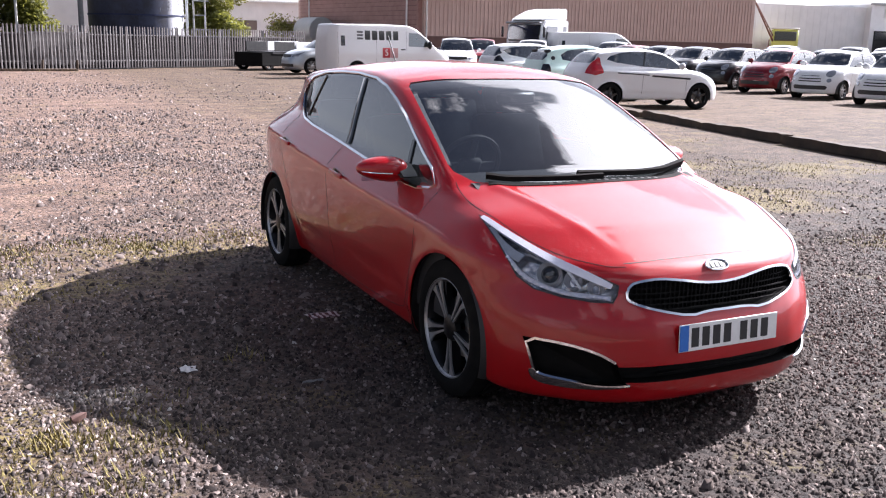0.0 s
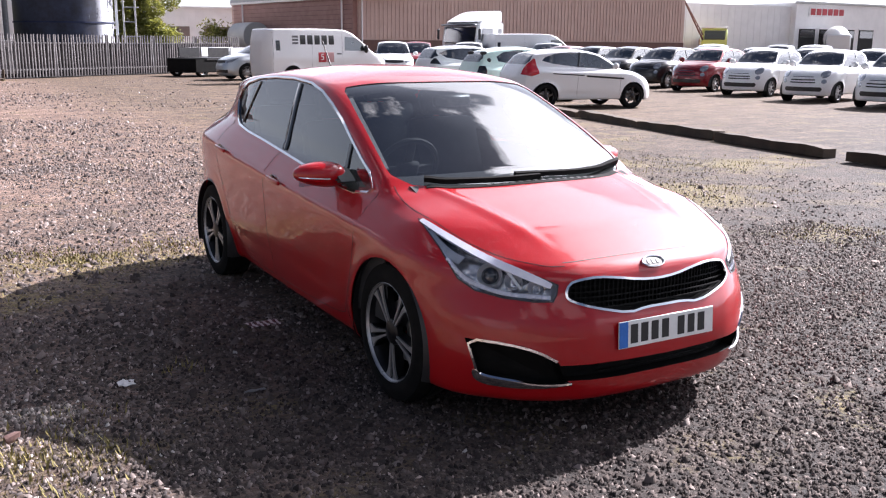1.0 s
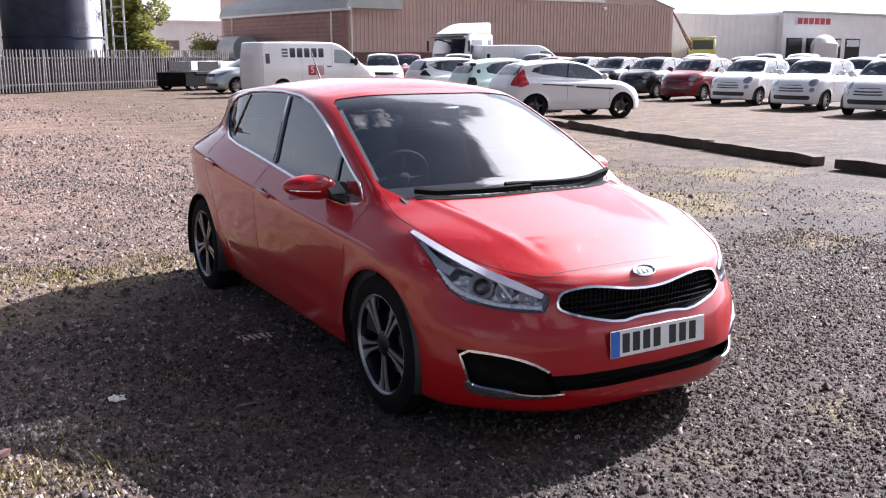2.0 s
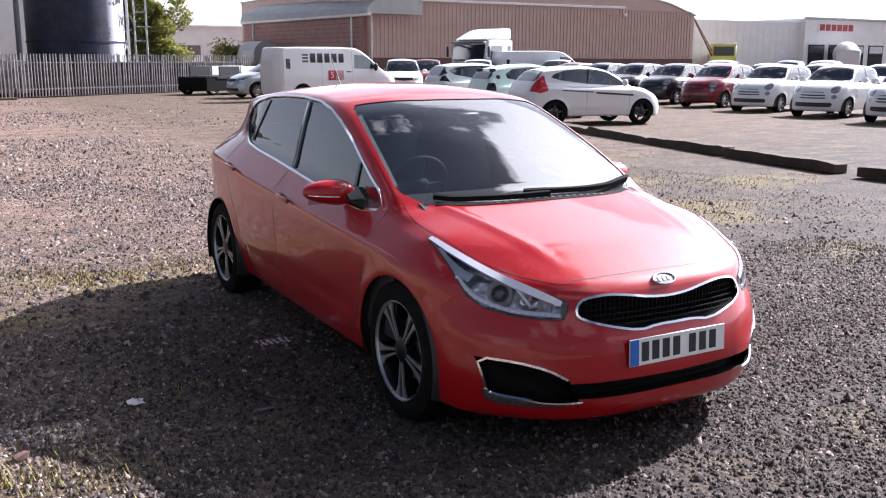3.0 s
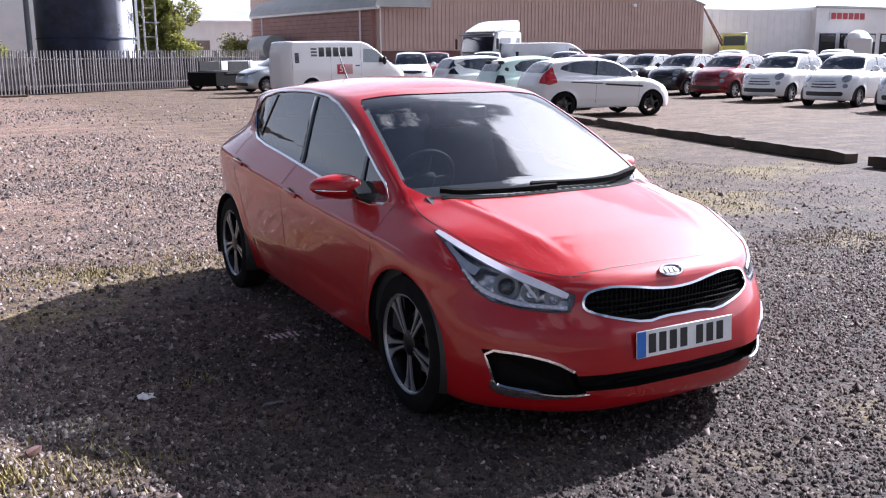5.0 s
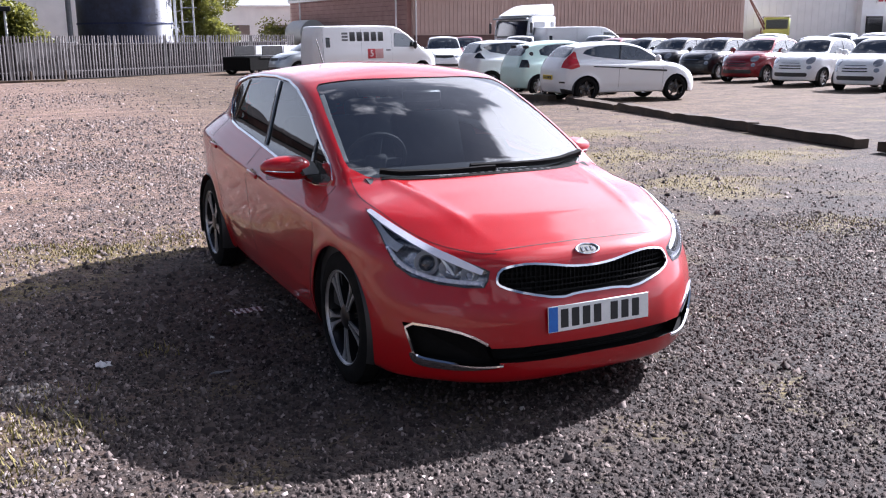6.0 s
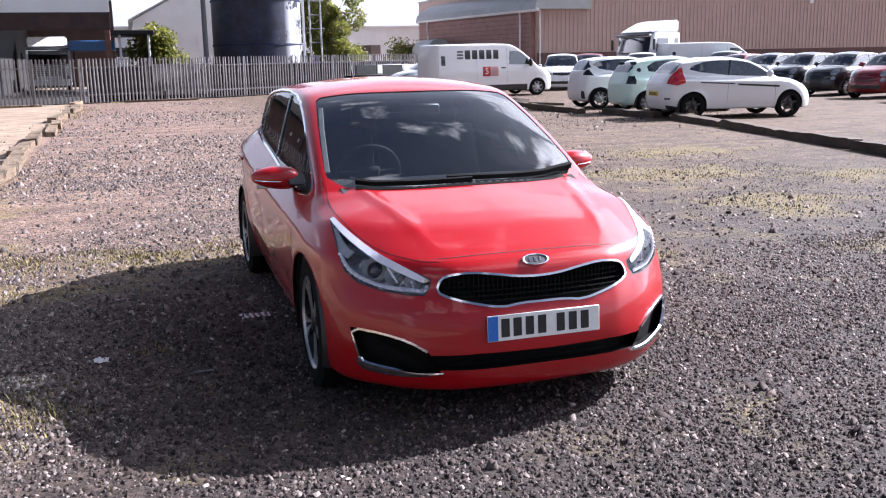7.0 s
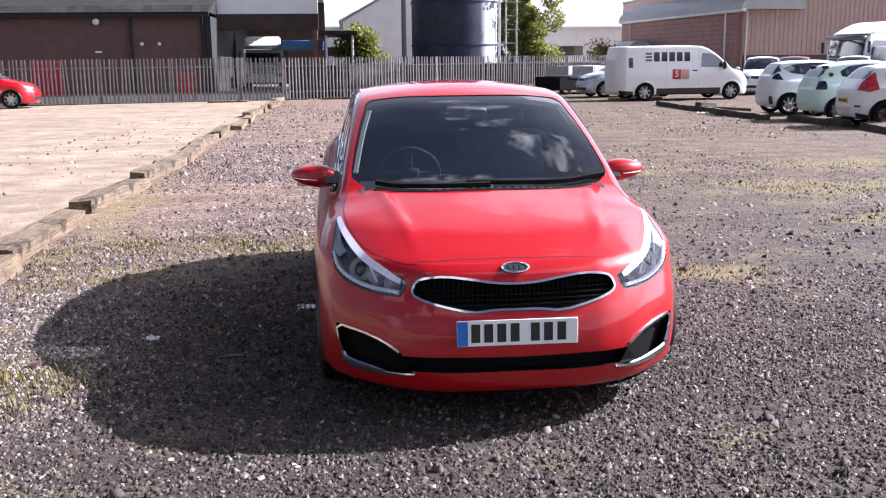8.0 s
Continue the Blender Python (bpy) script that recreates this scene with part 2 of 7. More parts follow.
def rounded(poly, rounds=2, closed=True):
    """An outline with its corners cut again and again, so that it runs soft."""
    for _ in range(rounds):
        pts, out = [np.array(p, float) for p in poly], []
        n = len(pts)
        if not closed:
            out.append(pts[0])
        for i in range(n if closed else n - 1):
            p, q = pts[i], pts[(i + 1) % n]
            out += [p * .75 + q * .25, p * .25 + q * .75]
        if not closed:
            out.append(pts[-1])
        poly = out
    return poly


def ribbon(pts, nrm, w, h, closed=True, bm=None, lift=0.0):
    """A flat-topped band of width w, standing h proud of a surface, along points with the surface's normals."""
    bm = bm or bmesh.new()
    pts, nrm = [Vector(p) for p in pts], [Vector(n) for n in nrm]
    n, rings = len(pts), []
    for i in range(n):
        a, b = (pts[i - 1], pts[(i + 1) % n]) if closed else (pts[max(i - 1, 0)], pts[min(i + 1, n - 1)])
        across = nrm[i].cross(b - a).normalized() * w / 2
        up, low = nrm[i] * (h + lift), nrm[i] * (lift - .002)
        rings.append([bm.verts.new(pts[i] + o) for o in (-across + low, -across * .8 + up, across * .8 + up, across + low)])
    for i in range(n if closed else n - 1):
        p, q = rings[i], rings[(i + 1) % n]
        for k in range(4):
            bm.faces.new((p[k], p[(k + 1) % 4], q[(k + 1) % 4], q[k]))
    if not closed:
        bm.faces.new(rings[0])
        bm.faces.new(rings[-1][::-1])
    bmesh.ops.recalc_face_normals(bm, faces=bm.faces)
    return bm


def blade(pts, nrm, half, h):
    """A raised strip along points of a surface, whose half width varies from end to end."""
    bm, rings = bmesh.new(), []
    pts, nrm = [Vector(p) for p in pts], [Vector(n) for n in nrm]
    for i, (q, w) in enumerate(zip(pts, nrm)):
        across = w.cross(pts[min(i + 1, len(pts) - 1)] - pts[max(i - 1, 0)]).normalized() * half(i / (len(pts) - 1))
        rings.append([bm.verts.new(q + o) for o in (-across - w * .002, -across * .8 + w * h * .7, w * h, across * .8 + w * h * .7, across - w * .002)])
    for a, b in zip(rings, rings[1:]):
        for i in range(4):
            bm.faces.new((a[i], a[i + 1], b[i + 1], b[i]))
    bm.faces.new(rings[0])
    bm.faces.new(rings[-1][::-1])
    bmesh.ops.recalc_face_normals(bm, faces=bm.faces)
    return bm


def inside(poly, a, b):
    hit = False
    for i in range(len(poly)):
        (x0, y0), (x1, y1) = poly[i - 1], poly[i]
        if (y0 > b) != (y1 > b) and a < (x1 - x0) * (b - y0) / (y1 - y0) + x0:
            hit = not hit
    return hit


def carve(bm, poly, u, v, want):
    """Cuts an outline, seen along u x v, into the mesh; gives the faces within it."""
    u, v = Vector(u).normalized(), Vector(v).normalized()
    lo, hi = [min(p[k] for p in poly) for k in (0, 1)], [max(p[k] for p in poly) for k in (0, 1)]

    def span(f):
        a, b = [w.co.dot(u) for w in f.verts], [w.co.dot(v) for w in f.verts]
        return min(a), min(b), max(a), max(b)

    cand = {}
    m = .12
    for f in bm.faces:
        c = f.verts[0].co
        if lo[0] - m < c.dot(u) < hi[0] + m and lo[1] - m < c.dot(v) < hi[1] + m and want(f):
            cand[f] = span(f)
    for i in range(len(poly)):
        (a0, b0), (a1, b1) = poly[i - 1], poly[i]
        if abs(a0 - a1) + abs(b0 - b1) < 1e-6:
            continue
        x0, y0, x1, y1 = min(a0, a1) - 1e-4, min(b0, b1) - 1e-4, max(a0, a1) + 1e-4, max(b0, b1) + 1e-4
        sel = [f for f, s in cand.items() if s[0] <= x1 and s[2] >= x0 and s[1] <= y1 and s[3] >= y0]
        if not sel:
            continue
        geom = sel + list({e for f in sel for e in f.edges}) + list({w for f in sel for w in f.verts})
        res = bmesh.ops.bisect_plane(bm, geom=geom, dist=1e-5, plane_co=u * a0 + v * b0, plane_no=u * (b1 - b0) - v * (a1 - a0))
        for g in res["geom"]:
            if isinstance(g, bmesh.types.BMFace):
                cand[g] = span(g)
    found = []
    for f in cand:
        c = f.calc_center_median()
        if inside(poly, c.dot(u), c.dot(v)):
            found.append(f)
    return found


def lift(bm, faces, move=None):
    """Takes faces out of a mesh into one of their own."""
    out, seen = bmesh.new(), {}
    for f in faces:
        vs = []
        for w in f.verts:
            if w.index not in seen or seen[w.index][0] is not w:
                seen[w.index] = (w, out.verts.new(w.co))
            vs.append(seen[w.index][1])
        out.faces.new(vs)
    bmesh.ops.delete(bm, geom=faces, context="FACES")
    return out


def take(bm, faces):
    bm.verts.index_update()
    return lift(bm, faces)


def shifted(bm, shape, d):
    """Moves a skin in (d below nought) or out along its normals."""
    vs = list(bm.verts)
    if vs:
        n = shape.slope(np.array([w.co[:] for w in vs]))
        for w, k in zip(vs, n):
            w.co += Vector(k) * d
    return bm


def words(body, size, material, parent, name, m, thick=.001):
    """Raised writing in the built-in letters, as a mesh."""
    cu = bpy.data.curves.new(name, "FONT")
    cu.body, cu.size, cu.extrude, cu.align_x, cu.align_y = body, size, thick, "CENTER", "CENTER"
    tmp = new(name, cu)
    me = bpy.data.meshes.new_from_object(tmp.evaluated_get(bpy.context.evaluated_depsgraph_get()))
    bpy.data.objects.remove(tmp)
    me.materials.clear()
    me.materials.append(material)
    ob = new(name, me)
    ob.parent, ob.matrix_basis = parent, m
    return ob
# ---------------------------------------------------------------- body shape of the red hatchback
# Nose at y = 0, tail at y = 4.31, standing on z = 0, x across.
def curve(*pts):
    """A smooth monotone curve through a few design points, for numpy arrays."""
    xs, ys = np.array([p[0] for p in pts], float), np.array([p[1] for p in pts], float)
    h, d = np.diff(xs), np.diff(ys) / np.diff(xs)
    m = np.r_[d[0], np.where(d[:-1] * d[1:] > 0, 2 * d[:-1] * d[1:] / np.where(d[:-1] + d[1:] == 0, 1, d[:-1] + d[1:]), 0), d[-1]]

    def exact(v):
        i = np.clip(np.searchsorted(xs, v) - 1, 0, len(xs) - 2)
        t = (v - xs[i]) / h[i]
        return (2 * t**3 - 3 * t**2 + 1) * ys[i] + (t**3 - 2 * t**2 + t) * h[i] * m[i] + (3 * t**2 - 2 * t**3) * ys[i + 1] + (t**3 - t**2) * h[i] * m[i + 1]

    n = 6000
    table = exact(np.linspace(xs[0], xs[-1], n))
    rise, per = np.diff(table, append=table[-1]), (n - 1) / (xs[-1] - xs[0])
    rise[-1] = rise[-2]

    def at(v):
        f = (np.asarray(v, float) - xs[0]) * per
        i = np.minimum(np.maximum(f, 0), n - 1).astype(np.int32)
        return table[i] + rise[i] * (f - i)

    return at


def ramp(a, b, v):
    t = np.clip((v - a) / (b - a), 0, 1)
    return t * t * (3 - 2 * t)


def smax(a, b, k):
    h = np.maximum(k - np.abs(a - b), 0) / k
    return np.maximum(a, b) + h * h * k / 4


RED_CAR = dict(
    TOP=curve((-.1, .66), (.1, .71), (.19, .75), (.4, .82), (.7, .888), (.95, .938), (1.02, .952), (1.12, 1.006), (1.4, 1.154),
              (1.65, 1.282), (1.85, 1.378), (2.05, 1.420), (2.4, 1.448), (2.75, 1.452), (3.2, 1.427), (3.6, 1.382), (3.95, 1.325), (4.4, 1.24)),
    PLAN=curve((0, .026), (.2, .033), (.35, .052), (.45, .086), (.55, .14), (.66, .235), (.775, .36), (.84, .49), (.88, .68), (.91, 1.05)),
    RISE=curve((.12, .12), (.17, .06), (.24, .025), (.30, .008), (.36, .0), (.42, .005), (.5, .02), (.56, .045), (.62, .075), (.68, .098),
               (.72, .132), (.75, .19), (.80, .295), (.86, .40), (1.0, .8)),
    TAIL=curve((.15, 4.1), (.25, 4.2), (.4, 4.27), (.6, 4.31), (.8, 4.29), (.95, 4.20), (1.05, 4.10), (1.3, 3.86), (1.5, 3.70)),
    WIDTH=curve((0, .885), (1, .888), (2, .894), (3, .890), (3.6, .860), (4.0, .797), (4.31, .72)),
    CREASE=curve((.6, .70), (1.2, .755), (2, .815), (3, .89), (3.6, .945), (4.31, .96)),
    TUCK=curve((-.75, .11), (-.6, .065), (-.5, .04), (-.42, .022), (-.25, .014), (-.1, .004), (-.02, 0), (.0, .002), (.05, .038), (.1, .082), (.145, .125),
               (.27, .163), (.42, .208), (.57, .262), (.8, .40)),
    axles=(.897, 3.547), hub_z=.312, screen=(1.0, 1.95), low=.15, bow=.07, flare=.014, sill=.010, ridge=.008, round=1.3, taper=.22, arch=.36, box=((-.03, 4.4), (.12, 1.52), .96))


class Shape:
    """A vehicle's skin: the space under its roof line, between its sides, nose and tail, with rounded joins."""

    def __init__(self, spec):
        self.s = spec

    def parts(self, x, y, z):
        s = self.s
        kx, ky, kz = s.get("scale", (1, 1, 1))
        x, y, z = x / kx, y / ky, z / kz
        a, (y0, y1) = np.abs(x), s["screen"]
        screen = ramp(y0 - .3, y0, y) * (1 - ramp(y1 + .1, y1 + .7, y))
        yb = y - s["bow"] * (a / .65) ** 2 * screen
        over = np.maximum(a - (.42 + .16 * (y - .2)), 0)
        hood = .014 * (a / .5) ** 2 + .11 * over * over / (over + .05)
        hood = hood - s.get("ridge", 0) * np.exp(-((a - (.40 + .17 * (y - .2))) / .035) ** 2) * ramp(.15, .4, y)
        hood_w = 1 - ramp(y0 - .05, y0 + .25, y)
        crown = hood * hood_w + (.022 + .03 * ramp(y1 - .25, y1 + .35, y)) * s.get("crown", 1) * (a / .6) ** 2 * (1 - hood_w)
        top = z - (s["TOP"](yb) - crown)
        flare = 0
        for ya in s["axles"]:
            flare = flare + s["flare"] * np.exp(-((np.sqrt((y - ya) ** 2 + (z - s["hub_z"]) ** 2) - s["arch"]) / .05) ** 2)
        ya, yr = s["axles"]
        hollow = s["sill"] * np.exp(-((z - .40) / .07) ** 2) * ramp(ya + .4, ya + .7, y) * (1 - ramp(yr - .65, yr - .35, y))
        side = a - (s["WIDTH"](y) - s["TUCK"](z - s["CREASE"](y)) + flare - hollow)
        side = side + s.get("taper", 0) * np.maximum(y - s["axles"][1] + .45, 0) ** 2 * ramp(.9, 1.25, z)
        front = s["PLAN"](a) + s["RISE"](z) - y
        rear = y - (s["TAIL"](z) - s.get("round", .75) * np.maximum(a - .35, 0) ** 2)
        return top, side, front, rear, s["low"] + .03 * ramp(.3, .8, y) - z

    def body(self, x, y, z):
        """Below nought inside the body, about metres from its skin."""
        e = 1e-4
        base = self.parts(x, y, z)
        near = zip(base, self.parts(x + e, y, z), self.parts(x, y + e, z), self.parts(x, y, z + e))
        top, side, front, rear, low = [f / np.sqrt(((p - f) / e) ** 2 + ((q - f) / e) ** 2 + ((r - f) / e) ** 2 + 1e-9) for f, p, q, r in near]
        d = smax(top, side, .045)
        d = smax(d, front, .045)
        d = smax(d, rear, .06)
        return smax(d, low, .05)

    def slope(self, p):
        """The outward normals of the skin at points p."""
        e = 1e-3
        g = np.stack([self.body(*(p + e * u).T) - self.body(*(p - e * u).T) for u in np.eye(3)], 1)
        return g / (np.linalg.norm(g, axis=1, keepdims=True) + 1e-9)

    def onto(self, p, rounds=3):
        for _ in range(rounds):
            p = p - self.body(*p.T)[:, None] * self.slope(p) * .9
        return p

    def drape(self, pts, way):
        """The points where rays along way, from far outside, through pts first meet the skin."""
        pts, way = np.asarray(pts, float), np.asarray(way, float)
        way = way / np.linalg.norm(way)
        ds = np.arange(-2.5, 2.5, .04)
        grid = pts[:, None] + ds[None, :, None] * way
        v = self.body(*grid.reshape(-1, 3).T).reshape(grid.shape[:2])
        i = np.argmax(v < 0, axis=1)
        lo, hi = ds[i - 1], ds[i]
        for _ in range(14):
            m = (lo + hi) / 2
            inside = self.body(*(pts + m[:, None] * way).T) < 0
            hi, lo = np.where(inside, m, hi), np.where(inside, lo, m)
        return pts + hi[:, None] * way

    def skin(self, cell):
        """Points and faces of the whole skin on a net of cells, the half at +x mirrored."""
        (ya, yb), (za, zb), xm = self.s["box"]
        ax = [(np.arange(int(xm / cell) + 2) - .5) * cell, np.arange(ya, yb + cell, cell), np.arange(za, zb + cell, cell)]
        grid = np.stack(np.meshgrid(*ax, indexing="ij"), -1)
        shape, flat = grid.shape[:3], grid.reshape(-1, 3)
        v = np.max(self.parts(*flat.T), axis=0)
        close = np.abs(v) < .25
        v[close] = self.body(*flat[close].T)
        v = v.reshape(shape)
        ins = v < 0
        corner = [ins[i:shape[0] - 1 + i, j:shape[1] - 1 + j, k:shape[2] - 1 + k] for i in (0, 1) for j in (0, 1) for k in (0, 1)]
        count = sum(c.astype(int) for c in corner)
        cut = (count > 0) & (count < 8)
        index = np.full(cut.shape, -1)
        index[cut] = np.arange(cut.sum())
        cells = np.argwhere(cut)
        total, hits = np.zeros((len(cells), 3)), np.zeros(len(cells))
        corners = np.array([(i, j, k) for i in (0, 1) for j in (0, 1) for k in (0, 1)])
        for a in range(8):
            for b in range(a + 1, 8):
                if np.abs(corners[a] - corners[b]).sum() == 1:
                    ca, cb = cells + corners[a], cells + corners[b]
                    va, vb = v[tuple(ca.T)], v[tuple(cb.T)]
                    m = (va < 0) != (vb < 0)
                    t = np.where(m, va / np.where(va == vb, 1, va - vb), 0)[:, None]
                    total += m[:, None] * (grid[tuple(ca.T)] * (1 - t) + grid[tuple(cb.T)] * t)
                    hits += m
        pts = total / hits[:, None]
        pts = self.onto(pts, 3)
        mid = cells[:, 0] == 0
        pts[mid, 0] = 0
        faces = []
        for axis in range(3):
            o1, o2 = [n for n in range(3) if n != axis]
            step = np.eye(3, dtype=int)
            first = tuple(slice(0, shape[n] - 1) if n == axis else slice(0 if n == o1 == 0 else 1, shape[n] - 1) for n in range(3))
            second = tuple(slice(1, shape[n]) if n == axis else slice(0 if n == o1 == 0 else 1, shape[n] - 1) for n in range(3))
            start = np.array([sl.start for sl in first])
            a, b = ins[first], ins[second]
            for sign in (True, False):
                e = np.argwhere((a != b) & (a == sign)) + start
                e = e[(e[:, o1] > 0) & (e[:, o2] > 0)]
                quad = [e - step[o1] - step[o2], e - step[o2], e, e - step[o1]]
                ids = np.stack([index[tuple(q.T)] for q in quad], 1)
                if sign == (axis == 1):
                    ids = ids[:, ::-1]
                faces.append(ids)
        faces = np.concatenate(faces)
        faces = faces[(faces >= 0).all(1)]
        other = np.where(mid, np.arange(len(pts)), len(pts) + np.cumsum(~mid) - 1)
        twin = pts[~mid] * (-1, 1, 1)
        return np.r_[pts, twin], np.r_[faces, other[faces][:, ::-1]]
# ---------------------------------------------------------------- wheels and other parts that cars share
def wheel(parent, at, r, width, style, side, rim_r=.7):
    """A wheel with its outer face towards side (-1 or 1 in x); tyre, rim, spokes and disc are its parts."""
    hub = new("wheel")
    hub.parent, hub.matrix_basis = parent, Matrix.Translation(at) @ (Matrix.Rotation(math.pi, 4, "Z") if side < 0 else Matrix())
    w, q = width / 2, r * rim_r
    tread = [(-w, q * .98), (-w * .98, r * .86), (-w * .82, r * .975), (-w * .55, r), (-.02, r), (-.019, r - .006), (-.008, r - .006), (-.007, r), (.007, r), (.008, r - .006),
             (.019, r - .006), (.02, r), (w * .55, r), (w * .82, r * .975), (w * .98, r * .86), (w, q * 1.06), (w * .9, q * .98)]
    part("tyre", lathe(tread, 48), TYRE, hub)
    part("rim", lathe([(-w * .9, q * .97), (-w * .5, q * .90), (w * .55, q * .90), (w * .80, q * .955)], 48), DARK_ALLOY, hub)
    lip = ALLOY if style != "black" else GLOSS_BLACK
    part("rim_lip", lathe([(w * .80, q * .955), (w * .90, q * .985), (w * .93, q * .992), (w * .92, q * 1.0)], 48), lip, hub, "bright rim edge")
    part("brake_disc", lathe([(w * .05, .03), (w * .05, q * .62), (w * .12, q * .62), (w * .12, .03)], 32), STEEL, hub)
    face = w * .78
    n = {"twin": 5, "black": 5, "steel": 7, "multi": 8}[style]
    spoke = bmesh.new()
    a0, a1 = .045, q * .955
    if style == "twin":
        # a narrow fork that opens and flares towards the rim: machined face on a dark, deeper body
        for s in (-1, 1):
            for x0, x1, grow, mi in ((face, face - .008, 0, 0), (face - .0075, face - .05, .005, 1)):
                rings = []
                for f, mid, half in ((0, .008, .004), (.35, .013, .0055), (.68, .019, .008), (.86, .028, .014), (1, .036, .026)):
                    r_at = a0 + (a1 - a0) * f
                    lo, hi = s * max(mid - half - grow, .001), s * (mid + half + grow)
                    rings.append([spoke.verts.new((x, r_at, c)) for x, c in ((x0, lo), (x0, hi), (x1, hi), (x1, lo))])
                for p, q in zip(rings, rings[1:]):
                    for i in range(4):
                        spoke.faces.new((p[i], p[(i + 1) % 4], q[(i + 1) % 4], q[i])).material_index = mi
                spoke.faces.new(rings[0]).material_index = mi
                spoke.faces.new(rings[-1][::-1]).material_index = mi
        mats = [ALLOY, DARK_ALLOY]
    else:
        ww = {"black": .030, "steel": .036, "multi": .020}[style]
        slab([(a0, -ww), (a1, -ww * .75), (a1, ww * .75), (a0, ww)], .022, Matrix.Translation((face - .014, 0, 0)) @ Matrix.Rotation(radians(90), 4, "Y") @ Matrix.Rotation(radians(90), 4, "Z"), spoke)
        mats = [GLOSS_BLACK if style == "black" else ALLOY]
    bmesh.ops.recalc_face_normals(spoke, faces=spoke.faces)
    me = mesh_of("spoke", spoke, mats, 30)
    for i in range(n):
        ob = new("spoke", me)
        ob.parent, ob.matrix_basis = hub, Matrix.Rotation(2 * math.pi * i / n + (.96 if style == "twin" else .3), 4, "X")
    part("hub_cap", lathe([(face - .03, .062), (face - .004, .060), (face + .004, .045), (face + .006, .001)], 24), DARK_ALLOY if style in ("twin", "black") else ALLOY, hub)
    return hub


def bars(parent, u0, u1, v0, v1, cells, at, material, name="plate_mark", thick=.0015):
    """Plain upright bars that stand for writing, in the x-z plane at depth `at`."""
    step = (u1 - u0) / len(cells)
    for i, on in enumerate(cells):
        if on:
            part(name, box((step * .62, thick, v1 - v0), (u0 + step * (i + .5), at, (v0 + v1) / 2)), material, parent)


def mirrored(poly):
    return [(-a, b) for a, b in poly][::-1]


# ---------------------------------------------------------------- the red hatchback
CAR = Shape(RED_CAR)
SIDE_GLASS = [(1.245, .915), (1.32, .985), (1.43, 1.037), (1.58, 1.115), (1.74, 1.20), (1.90, 1.268), (2.07, 1.328), (2.25, 1.362), (2.52, 1.379), (2.80, 1.377), (3.05, 1.362),
              (3.24, 1.328), (3.36, 1.276), (3.395, 1.21), (3.31, 1.118), (3.2, 1.064), (3.0, 1.034), (2.71, 1.006), (2.385, .973), (2.08, .942), (1.49, .886), (1.38, .882), (1.27, .892)]
SCREEN_HALF = [(0, .945), (.30, .965), (.50, 1.03), (.62, 1.11), (.685, 1.20), (.688, 1.26), (.665, 1.45), (.635, 1.66), (.590, 1.93), (.56, 1.975), (.42, 1.955), (.2, 1.925), (0, 1.918)]
GRILLE_HALF = [(0, .642), (.10, .647), (.20, .664), (.30, .675), (.38, .669), (.425, .655), (.446, .61), (.43, .588), (.34, .560), (.19, .529), (.10, .541), (0, .541)]
FOG = [(.780, .428), (.70, .427), (.62, .412), (.563, .393), (.50, .352), (.47, .30), (.452, .263), (.535, .250), (.66, .252), (.732, .263), (.758, .33)]
LAMP = [(.755, .81, .845), (.72, .605, .80), (.64, .378, .738), (.545, .238, .690), (.468, .174, .655), (.482, .164, .62), (.497, .165, .590), (.56, .205, .588), (.65, .288, .596),
        (.73, .38, .617), (.768, .45, .655), (.778, .51, .712), (.775, .595, .763)]


def half_to_whole(half):
    return half + [(-a, b) for a, b in half[::-1] if a > 0]


def on_skin(pts, way):
    p = CAR.drape(pts, way)
    return p, CAR.slope(p)


